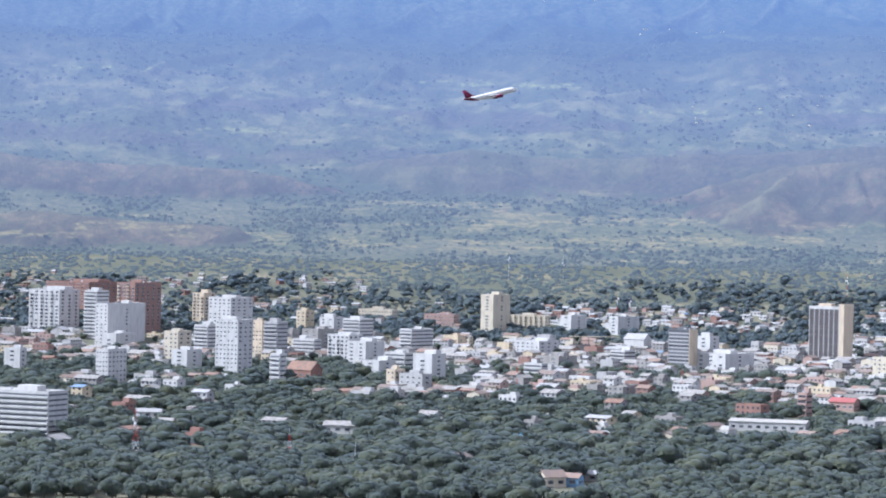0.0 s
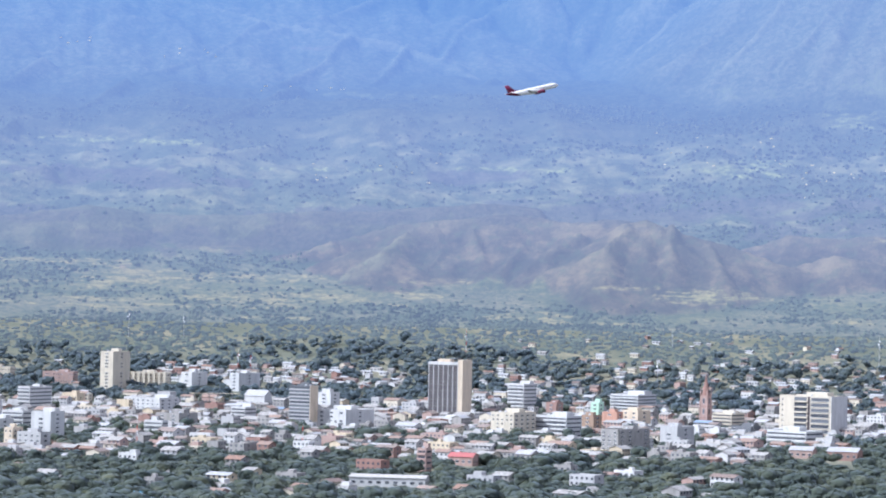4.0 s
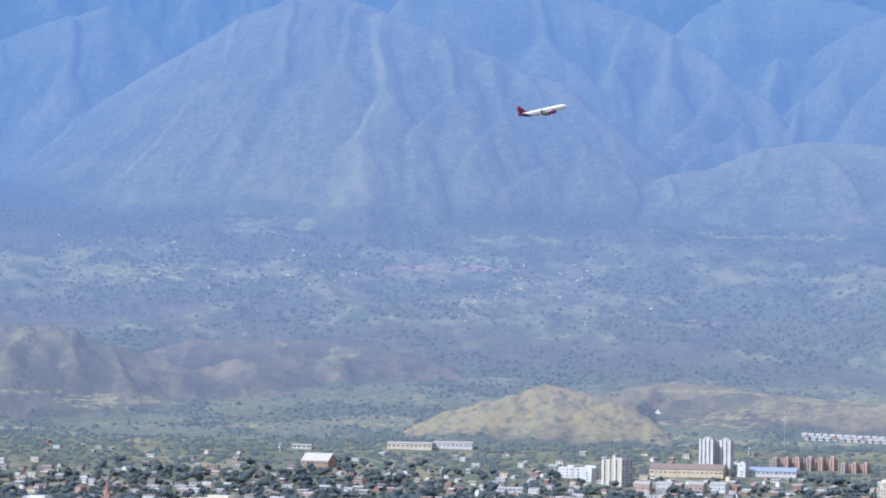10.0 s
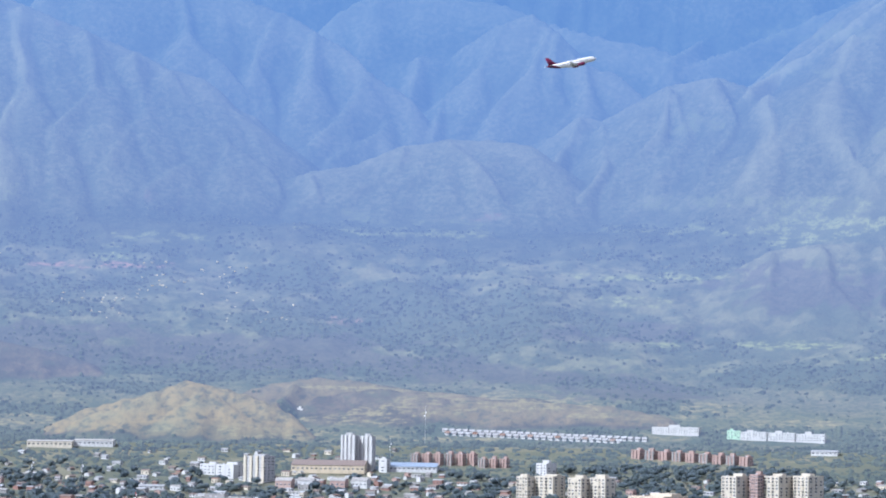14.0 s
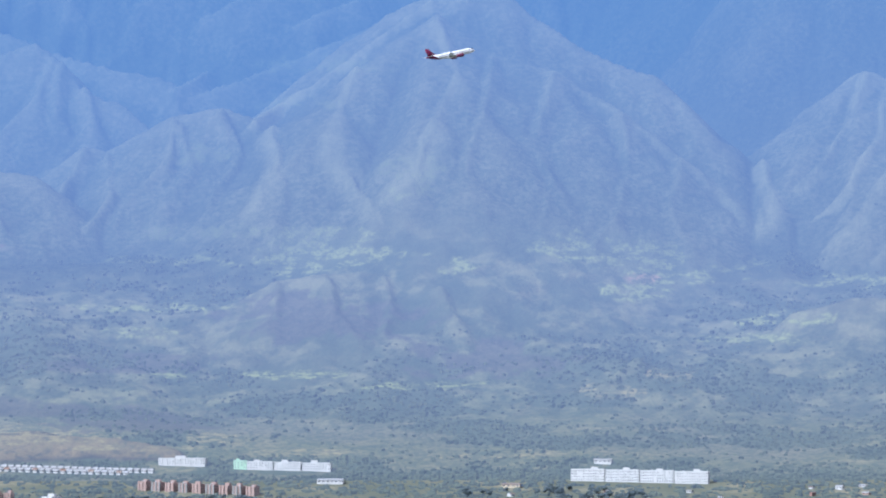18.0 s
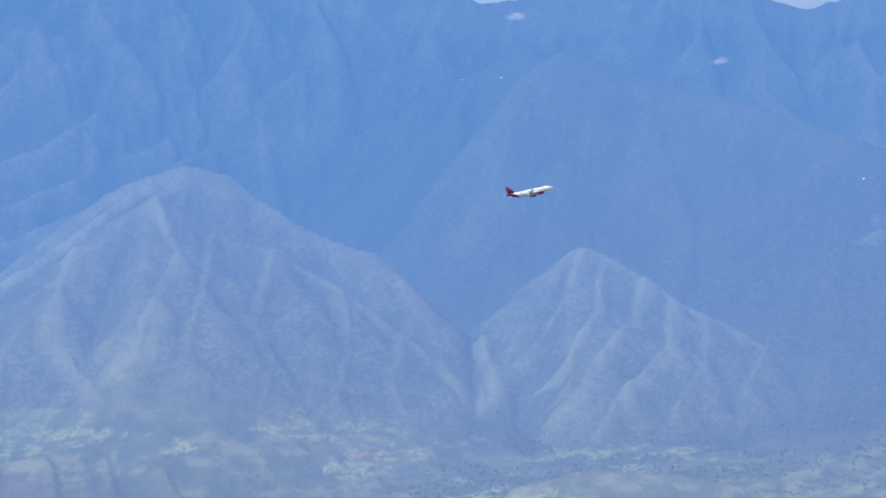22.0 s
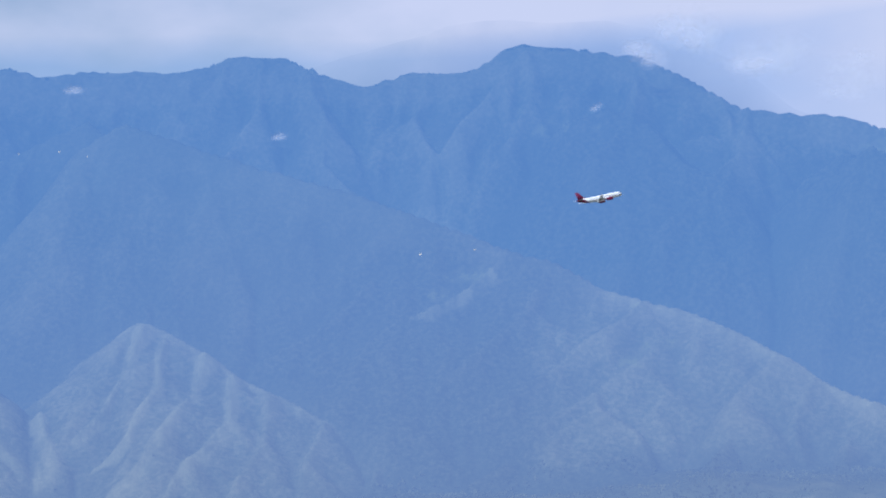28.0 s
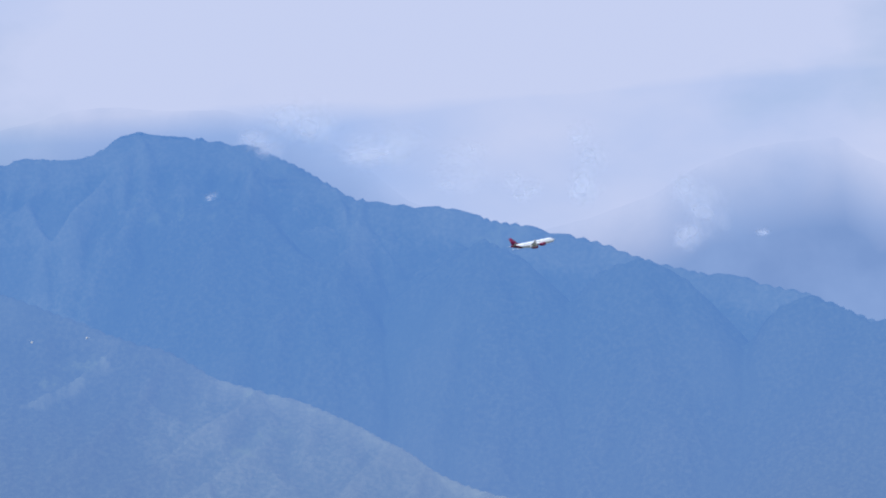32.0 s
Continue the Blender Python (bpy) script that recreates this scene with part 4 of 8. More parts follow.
field(3, 28.21, 0.98, 2.55, 0.231)
field(3, 31.09, 0.71, 1.85, 0.185)
field(3, 3.48, 1.23, 2.55, 0.278)
field(3, 6.00, 1.76, 1.85, 0.162)
field(3, 12.70, 2.20, 2.55, 0.162)
field(3, 8.06, 2.62, 1.62, 0.139)
field(3, 2.47, 1.14, 1.85, 0.231)
field(3, -2.17, 1.66, 2.89, 0.185)
field(3, -7.35, 1.93, 2.08, 0.231)
field(3, 1.28, 2.44, 2.55, 0.208)
field(3, -4.50, 2.64, 2.31, 0.185)
field(3, 35.13, 2.87, 2.31, 0.463)
field(3, 30.51, 1.92, 1.62, 0.231)
field(3, 38.01, 1.96, 1.85, 0.347)
field(2, -7.87, -0.09, 1.04, 0.046)
field(2, -6.17, 0.35, 0.81, 0.035)
field(2, -3.87, 0.04, 1.04, 0.058)
field(2, -1.23, 0.70, 0.69, 0.046)
field(2, 0.98, 0.38, 1.27, 0.046)
field(2, 3.41, 0.41, 1.39, 0.046)
field(2, -1.55, -0.17, 1.16, 0.046)
field(2, 2.04, -0.15, 1.04, 0.035)
field(2, 4.80, 0.15, 1.27, 0.046)
field(2, 6.41, -0.04, 1.04, 0.046)
field(2, -5.58, -0.56, 0.93, 0.046)
field(2, 4.23, -0.38, 1.39, 0.046)
field(2, -0.96, -0.62, 0.69, 0.046)
field(2, -3.07, 0.31, 0.69, 0.035)
field(2, 0.42, -0.18, 0.58, 0.035)
field(2, 7.65, 0.45, 0.93, 0.046)
field(2, 1.78, 0.50, 1.39, 0.069)
field(2, 4.65, 0.48, 1.04, 0.058)
field(2, 9.29, -0.25, 1.39, 0.069)
field(2, 11.02, -0.33, 1.27, 0.058)
field(2, 3.86, -0.14, 0.81, 0.058)
field(2, 7.19, 0.17, 0.93, 0.058)
field(2, 13.09, 0.24, 1.04, 0.093)
field(2, 0.78, -0.07, 0.69, 0.058)
field(2, 11.59, 0.40, 0.69, 0.058)
field(2, 13.12, 0.34, 1.04, 0.093)
field(2, 10.17, -0.20, 1.04, 0.058)
field(2, 16.13, -0.18, 0.58, 0.058)
field(2, 18.67, -0.06, 0.69, 0.093)
field(2, 23.17, -0.19, 1.39, 0.069)
field(2, 25.44, 0.05, 1.27, 0.093)
field(2, 24.08, -0.28, 1.16, 0.046)
field(2, 26.84, 0.28, 1.39, 0.093)
field(2, 25.36, 0.67, 1.16, 0.093)
field(2, 28.68, 0.35, 0.81, 0.093)
field(2, 30.06, 0.36, 0.69, 0.069)
field(2, 31.10, 0.19, 1.16, 0.069)
field(2, 24.35, -0.31, 1.39, 0.093)
field(2, 27.08, -0.35, 1.85, 0.069)
field(2, 33.99, 0.10, 1.39, 0.058)
field(2, 38.01, 0.01, 1.62, 0.058)


def lay_fields():
    sight, az = np.degrees(np.arctan2(HEIGHT - EYE, GD)), np.degrees(GA)
    x, y = GA * 3500, GD * 1.6
    rag = 2.6 * ripple(x, y, 55, 5, 0.7, seed=2)
    open_to_view = sight > np.maximum.accumulate(sight, axis=1) - 0.03
    out = np.zeros(HEIGHT.shape + (4,))
    for kind, a, e, w, h in FIELDS:
        v = np.clip(2.2 * (1.1 - ((az - a) / w) ** 2 - ((sight - e) / h) ** 2 + rag), 0, 1)
        out[..., kind] = np.maximum(out[..., kind], v * open_to_view)
    return out


def wooded(x, y):
    """Where trees stand thick on the far plain: above nought."""
    return ripple(np.arctan2(x, y) * 3400, np.hypot(x, y) * 2.0, 95, 5, 0.6, seed=4)


RAW = np.minimum(HEIGHT, plain(GD) + np.maximum(GD - 3000, 0) * 0.6) + RISE * 1.6 * ripple(PX, PY, 40, 3, 0.6, seed=8)
wet = np.clip((GD - 3700) / 200, 0.12, 1)
HEIGHT = RAW + (rained(RAW, 6, 0.012, 5, 11) - RAW) * wet
COVER = lay_fields()
BARE = np.clip(blurred(blurred(BARE, 4, 3), 4, 3) + 0.45 * ripple(PX, PY, 70, 4, 0.6, seed=3) * (BARE > 0.02), 0, 1)


def relief(x, y):
    """Height of the far land, between the points of its grid."""
    u = np.clip((np.degrees(np.arctan2(x, y)) - FINE[0]) / DA, 0, len(FINE) - 1.001)
    v = np.clip((np.hypot(x, y) - 3000) / DD, 0, len(STEPS) - 1.001)
    i, j = np.floor(u).astype(int), np.floor(v).astype(int)
    u, v = u - i, v - j
    return (HEIGHT[i, j] * (1 - u) + HEIGHT[i + 1, j] * u) * (1 - v) + (HEIGHT[i, j + 1] * (1 - u) + HEIGHT[i + 1, j + 1] * u) * v


def sheet(name, azs, ds, material, height, closed=False):
    A, D = np.meshgrid(np.radians(azs), ds, indexing="ij")
    X, Y = D * np.sin(A), D * np.cos(A)
    Z = height(X, Y)
    co = np.stack([X, Y, Z], -1).reshape(-1, 3).astype(np.float32)
    na, nd = A.shape
    i = np.arange(na if closed else na - 1)[:, None] * nd + np.arange(nd - 1)[None]
    j = (i + nd) % (na * nd)
    quads = np.stack([i, i + 1, j + 1, j], -1).reshape(-1, 4)
    me = bpy.data.meshes.new(name)
    me.vertices.add(len(co))
    me.vertices.foreach_set("co", co.ravel())
    me.loops.add(quads.size)
    me.loops.foreach_set("vertex_index", quads.ravel().astype(np.int32))
    me.polygons.add(len(quads))
    me.polygons.foreach_set("loop_start", np.arange(0, quads.size, 4, dtype=np.int32))
    me.polygons.foreach_set("use_smooth", np.ones(len(quads), bool))
    me.update()
    me.validate()
    me.materials.append(material)
    if material is distance_mat:
        el = np.degrees(np.arctan2(Z - EYE, D))
        bench = np.interp(D, (3180, 3360, 3560, 3820), (0, 0.3, 0.3, 1))
        s = 70.0 * (7.0 * np.minimum(el, 1.6) + 3.5 * np.clip(el - 1.6, 0, 2.6) + 1.2 * np.maximum(el - 4.2, 0))
        flat = np.stack([A * 4000, s, bench], -1).reshape(-1, 3).astype(np.float32)
        me.attributes.new("cover", "FLOAT_VECTOR", "POINT").data.foreach_set("vector", flat.ravel())
        # height against its surroundings, for the painted pale crests and dark gullies
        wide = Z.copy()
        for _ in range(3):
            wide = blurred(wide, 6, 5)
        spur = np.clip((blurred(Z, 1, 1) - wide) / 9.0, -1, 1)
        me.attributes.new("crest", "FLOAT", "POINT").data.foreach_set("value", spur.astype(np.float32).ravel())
        pale = PALE if Z.shape == DRY.shape else Z * 0
        me.attributes.new("pale", "FLOAT", "POINT").data.foreach_set("value", pale.astype(np.float32).ravel())
        wood = wooded(X, Y)
        me.attributes.new("wooded", "FLOAT", "POINT").data.foreach_set("value", wood.astype(np.float32).ravel())
        grass = COVER if Z.shape == DRY.shape else np.zeros(Z.shape + (4,))
        me.attributes.new("fields", "FLOAT_VECTOR", "POINT").data.foreach_set("vector", np.ascontiguousarray(grass[..., :3]).astype(np.float32).ravel())
        me.attributes.new("dark_tract", "FLOAT", "POINT").data.foreach_set("value", grass[..., 3].astype(np.float32).ravel())
        bare = BARE if Z.shape == DRY.shape else Z * 0
        me.attributes.new("bare", "FLOAT", "POINT").data.foreach_set("value", bare.astype(np.float32).ravel())
        dry = DRY if Z.shape == DRY.shape else Z * 0
        me.attributes.new("dry", "FLOAT", "POINT").data.foreach_set("value", dry.astype(np.float32).ravel())
    return new(name, me)


ROUND = np.concatenate([np.arange(-13.0, 74.01, 0.5), np.arange(76.0, 345.0, 3.0)])
land = sheet("ground", ROUND, np.concatenate([[0.01, 6, 14, 24, 40], np.arange(60, 3000, 40), [3002]]), ground_mat, lambda x, y: plain(np.hypot(x, y)), True)
tagged(land, "flat valley floor of dry earth and grass under a town", "ground", kind="structure")
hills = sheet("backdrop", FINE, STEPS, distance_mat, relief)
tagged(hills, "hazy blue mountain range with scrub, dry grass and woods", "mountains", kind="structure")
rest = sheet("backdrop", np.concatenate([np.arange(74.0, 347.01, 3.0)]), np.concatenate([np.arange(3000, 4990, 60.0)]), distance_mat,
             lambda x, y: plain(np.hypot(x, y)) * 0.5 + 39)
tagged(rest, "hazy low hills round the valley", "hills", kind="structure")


def on_slope(az, el):
    """Where the line of sight at an azimuth and elevation first meets the far land: x, y, z."""
    ds = np.arange(3005.0, 4960.0, 4.0)
    x, y = ds * math.sin(radians(az)), ds * math.cos(radians(az))
    z = relief(x, y)
    hit = np.argmax(np.degrees(np.arctan2(z - EYE, ds)) >= el)
    return float(x[hit]), float(y[hit]), float(z[hit])


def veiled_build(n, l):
    """Far range behind thin cloud, its haze painted as blue-grey emission: it fades out upwards."""
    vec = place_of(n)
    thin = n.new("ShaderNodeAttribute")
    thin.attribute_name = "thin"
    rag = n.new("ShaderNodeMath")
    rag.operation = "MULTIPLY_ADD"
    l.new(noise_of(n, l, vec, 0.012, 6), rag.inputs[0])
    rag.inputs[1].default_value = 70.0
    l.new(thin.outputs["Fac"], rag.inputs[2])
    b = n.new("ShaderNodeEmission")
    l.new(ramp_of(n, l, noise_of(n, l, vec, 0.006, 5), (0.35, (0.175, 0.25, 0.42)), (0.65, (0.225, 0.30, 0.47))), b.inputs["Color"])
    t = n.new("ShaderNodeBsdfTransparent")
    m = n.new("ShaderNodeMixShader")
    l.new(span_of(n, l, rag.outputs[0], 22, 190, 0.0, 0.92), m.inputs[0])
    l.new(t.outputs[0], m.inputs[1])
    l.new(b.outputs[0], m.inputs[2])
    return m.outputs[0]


def veiled_top(x, y):
    az = np.degrees(np.arctan2(x, y))
    el = np.interp(az, VEIL_A, VEIL_E)
    return EYE + 4838 * np.tan(np.radians(el)) + 7 * ripple(x, y, 90, 4, seed=5)


VEIL_A = (42.00, 48.12, 49.79, 51.35, 52.55, 53.86, 55.99, 57.28, 58.53, 59.63, 61.74, 63.40, 64.73, 65.83, 66.79, 67.73, 68.67, 69.21, 69.99, 72.22)
VEIL_E = (11.50, 12.35, 12.87, 13.27, 13.59, 13.64, 13.52, 13.24, 12.53, 11.53, 10.62, 10.86, 11.28, 11.84, 12.08, 12.14, 12.17, 11.72, 11.36, 10.80)
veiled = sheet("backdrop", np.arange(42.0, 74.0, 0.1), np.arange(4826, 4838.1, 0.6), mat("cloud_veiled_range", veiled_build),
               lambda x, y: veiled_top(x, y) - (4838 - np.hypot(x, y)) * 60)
thin = np.empty(len(veiled.data.vertices) * 3, np.float32)
veiled.data.vertices.foreach_get("co", thin)
thin = thin.reshape(-1, 3)
veiled.data.attributes.new("thin", "FLOAT", "POINT").data.foreach_set("value", (veiled_top(thin[:, 0], thin[:, 1]) - thin[:, 2]).astype(np.float32))
tagged(veiled, "pale far mountains half hidden in cloud", "mountains", kind="structure")

# ---- building kit ----
def part(name, bm, material, parent, label="", m=None):
    """Links a bmesh as one mesh object under a thing or a part."""
    me = bpy.data.meshes.new(name)
    bm.to_mesh(me)
    bm.free()
    for k in (material if isinstance(material, (list, tuple)) else [material]):
        me.materials.append(k)
    return piece(name, me, parent, m, label)


def piece(name, me, parent, m=None, label=""):
    ob = new(name, me)
    ob.parent = parent
    if m is not None:
        ob.matrix_basis = m
    if label:
        ob["label"] = label
    return ob


def add_box(bm, x0, y0, z0, x1, y1, z1, mi=0):
    v = [bm.verts.new(p) for p in ((x0, y0, z0), (x1, y0, z0), (x1, y1, z0), (x0, y1, z0), (x0, y0, z1), (x1, y0, z1), (x1, y1, z1), (x0, y1, z1))]
    for q in ((0, 3, 2, 1), (4, 5, 6, 7), (0, 1, 5, 4), (1, 2, 6, 5), (2, 3, 7, 6), (3, 0, 4, 7)):
        bm.faces.new([v[i] for i in q]).material_index = mi
    return v


def box_mesh(*a):
    bm = bmesh.new()
    add_box(bm, *a)
    return bm


FOOTPRINTS = []


def thing(name, x, y, turn=0.0, z=None, clear=0.0):
    if clear:
        FOOTPRINTS.append((x, y, clear))
        d = math.hypot(x, y)
        if d < 2080:
            for k in range(1, 8 if d < 1700 else 6):
                FOOTPRINTS.append((x * (1 - k * 12 / d), y * (1 - k * 12 / d), clear))
    ob = new(name)
    ob.empty_display_size = 2
    ob.matrix_basis = pose(x, y, float(plain(math.hypot(x, y))) if z is None else z, 0, 0, turn)
    return ob


PANES = {}


def pane_mesh(w, h):
    """A window: a painted frame proud of the wall, round a dark pane."""
    key = (round(w, 1), round(h, 1))
    if key not in PANES:
        bm = bmesh.new()
        add_box(bm, -w / 2, -0.06, 0, w / 2, 0.05, h, 0)
        for a in ((-w / 2 - 0.1, -0.12, -0.1, w / 2 + 0.1, 0.02, 0.0), (-w / 2 - 0.1, -0.12, h, w / 2 + 0.1, 0.02, h + 0.1)):
            add_box(bm, *a, 1)
        me = bpy.data.meshes.new("window")
        bm.to_mesh(me)
        bm.free()
        me.materials.append(glass)
        me.materials.append(frame_white)
        PANES[key] = me
    return PANES[key]


def body_mesh(w, d, h, parapet=0.9):
    bm = bmesh.new()
    add_box(bm, -w / 2, -d / 2, -3, w / 2, d / 2, h)
    t = 0.35
    for a in ((-w / 2, -d / 2, w / 2, -d / 2 + t), (-w / 2, d / 2 - t, w / 2, d / 2), (-w / 2, -d / 2 + t, -w / 2 + t, d / 2 - t), (w / 2 - t, -d / 2 + t, w / 2, d / 2 - t)):
        add_box(bm, a[0], a[1], h, a[2], a[3], h + parapet)
    return bm


def openings(ob, w, d, h, floors, bays, side_bays, wide=0.38, tall=0.4, skip=0.0):
    """Rows of separate windows on the front and on the flank."""
    step = h / floors
    for f in range(floors):
        z = step * f + step * 0.28
        for n, length, m in ((bays, w, lambda u: pose(u, -d / 2, z)), (side_bays, d, lambda u: pose(w / 2, u, z, 0, 0, 90))):
            for i in range(n):
                if random.random() < max(skip, 0.12):
                    continue
                u = (i + 0.5) / n * length - length / 2
                piece("window", pane_mesh(min(length / n * wide, 3.2), step * tall), ob, m(u))


def bands(ob, w, d, h, floors, paint, flank=True, ledge=0.7, tall=0.36):
    """A strip of glazing and a ledge on each storey."""
    step = h / floors
    band = bpy.data.meshes.new("window_band")
    bm = box_mesh(-w / 2 + 0.5, -d / 2 - 0.05, 0, w / 2 - 0.5, -d / 2 + 0.2, step * tall)
    if flank:
        add_box(bm, w / 2 - 0.2, -d / 2 + 0.8, 0, w / 2 + 0.05, d / 2 - 0.8, step * tall)
    bm.to_mesh(band), bm.free()
    band.materials.append(glass)
    slab = bpy.data.meshes.new("ledge")
    bm = box_mesh(-w / 2, -d / 2 - ledge, 0, w / 2, -d / 2, step * 0.36)
    bm.to_mesh(slab), bm.free()
    slab.materials.append(paint)
    for f in range(floors):
        piece("window_band", band, ob, pose(0, 0, step * f + step * 0.42))
        piece("ledge", slab, ob, pose(0, 0, step * f + 0.02))


def rooftop(ob, w, d, h, paint, tanks=1):
    """Lift house, water tanks and a roof slab."""
    part("roof_slab", box_mesh(-w / 2 + 0.35, -d / 2 + 0.35, h, w / 2 - 0.35, d / 2 - 0.35, h + 0.12), ROOF["flat"], ob)
    a = min(w, d) * 0.3
    u, v = random.uniform(-0.2, 0.2) * w, random.uniform(0, 0.2) * d
    bm = box_mesh(u - a, v - a * 0.7, h + 0.1, u + a, v + a * 0.7, h + random.uniform(2.4, 3.6))
    part("lift_house", bm, paint, ob)
    for i in range(tanks):
        bm = bmesh.new()
        bmesh.ops.create_cone(bm, segments=10, radius1=0.9, radius2=0.8, depth=1.6, cap_ends=True, matrix=Matrix.Translation((random.uniform(-0.4, 0.4) * w, random.uniform(-0.35, 0.1) * d, h + 0.9)))
        part("water_tank", bm, steel, ob)


def block(name, label, x, y, w, d, h, turn, paint, floors, bays, style="grid", category="building", group="", second=""):
    ob = thing(name, x, y, turn, clear=0.5 * max(w, d) + 2)
    tagged(ob, label, category, group)
    p = PAINT[paint]
    side = max(1, round(bays * d / w * 0.5))
    if style == "fins":
        part("wall", body_mesh(w, d, h, 1.2), PAINT["umber"], ob, "dark glazed curtain wall")
        n = bays
        for i in range(n + 1):
            u = -w / 2 + w * i / n
            part("fin", box_mesh(u - 0.2, -d / 2 - 0.3, 0, u + 0.28, -d / 2 - 0.004, h + 0.8), p, ob)
        part("crown", box_mesh(-w / 2 - 0.3, -d / 2 - 0.5, h - 1.2, w / 2 + 0.3, -d / 2 - 0.31, h + 1.3), p, ob)
        part("flank", box_mesh(w / 2 + 0.004, -d / 2, 0, w / 2 + 4.5, d / 2, h + 3.2), PAINT["beige"], ob, "blank beige stair tower")
        for f in range(floors):
            part("spandrel", box_mesh(-w / 2 + 0.4, -d / 2 - 0.12, h / floors * f, w / 2 - 0.4, -d / 2 - 0.01, h / floors * f + 0.8), PAINT["dark"], ob)
        rooftop(ob, w, d, h, PAINT["beige"], 2)
        return ob
    part("wall", body_mesh(w, d, h), p, ob)
    if style == "bands":
        bands(ob, w, d, h, floors, p)
    elif style == "darkbands":
        bands(ob, w, d, h, floors, PAINT["grey"], False, 0.25, 0.55)
        part("flank", box_mesh(w / 2 + 0.004, -d / 2, 0, w / 2 + 0.5, d / 2, h + 1), PAINT["beige"], ob)
    elif style == "blank":
        openings(ob, w, d, h, floors, max(1, bays // 2), 1, 0.3, 0.42, 0.1)
    elif style == "balcony":
        step = h / floors
        slab = bpy.data.meshes.new("balcony")
        bw = w / bays * 0.62
        bm = box_mesh(-bw / 2, -1.3, 0, bw / 2, 0, 0.18)
        add_box(bm, -bw / 2, -1.3, 0.18, bw / 2, -1.2, 1.0)
        bm.to_mesh(slab), bm.free()
        slab.materials.append(PAINT[second or paint])
        openings(ob, w, d, h, floors, bays, side, 0.5, 0.55)
        for f in range(1, floors):
            for i in range(0, bays, 2):
                piece("balcony", slab, ob, pose((i + 0.5) / bays * w - w / 2, -d / 2, step * f))
    elif style == "ribs":
        openings(ob, w, d, h, floors, bays, side, 0.4, 0.45)
        for i in range(0, bays + 1, 2):
            u = -w / 2 + w * i / bays
            part("rib", box_mesh(u - w / bays * 0.42, -d / 2 - 1.2, -1, u + w / bays * 0.42, -d / 2 - 0.004, h + 1), PAINT[second or paint], ob)
    else:
        openings(ob, w, d, h, floors, bays, side)
    rooftop(ob, w, d, h, p, 1 + (w > 18))
    return ob


def gable(bm, w, d, z, rise, over=0.5, mi=0, thick=0.15):
    """A pitched roof with its ridge along x."""
    for s in (-1, 1):
        v = [bm.verts.new(q) for q in ((-w / 2 - over, s * (d / 2 + over), z - over * 2 * rise / d), (w / 2 + over, s * (d / 2 + over), z - over * 2 * rise / d), (w / 2 + over, 0, z + rise), (-w / 2 - over, 0, z + rise))]
        u = [bm.verts.new(q.co + Vector((0, 0, thick))) for q in v]
        for q in ((v[3], v[2], v[1], v[0]), (u[0], u[1], u[2], u[3]), (v[0], v[1], u[1], u[0]), (v[1], v[2], u[2], u[1]), (v[3], v[0], u[0], u[3])):
            bm.faces.new(q if s < 0 else tuple(reversed(q))).material_index = mi


def gabled_body(w, d, h, rise):
    bm = bmesh.new()
    lo = [bm.verts.new((x, y, z)) for z in (-2, h) for x, y in ((-w / 2, -d / 2), (w / 2, -d / 2), (w / 2, d / 2), (-w / 2, d / 2))]
    a, b = bm.verts.new((-w / 2, 0, h + rise)), bm.verts.new((w / 2, 0, h + rise))
    for q in ((0, 1, 5, 4), (2, 3, 7, 6)):
        bm.faces.new([lo[i] for i in q])
    bm.faces.new([lo[1], lo[2], lo[6], b, lo[5]])
    bm.faces.new([lo[3], lo[0], lo[4], a, lo[7]])
    return bm


def hall(name, label, x, y, w, d, h, turn, paint, roof, rise=1.5, bays=5, category="building", group=""):
    """A long low building under a pitched roof."""
    ob = tagged(thing(name, x, y, turn, clear=0.5 * max(w, d) + 1), label, category, group)
    part("wall", gabled_body(w, d, h, rise), PAINT[paint], ob)
    bm = bmesh.new()
    gable(bm, w, d, h + 0.004, rise)
    part("roof", bm, ROOF[roof], ob)
    for i in range(bays):
        piece("window", pane_mesh(min(w / bays * 0.5, 2.6), min(1.5, h * 0.4)), ob, pose((i + 0.5) / bays * w - w / 2, -d / 2, h * 0.35))
    for i in range(2):
        piece("window", pane_mesh(1.6, 1.2), ob, pose(w / 2, (i - 0.5) * d * 0.4, h * 0.35, 0, 0, 90))
    return ob


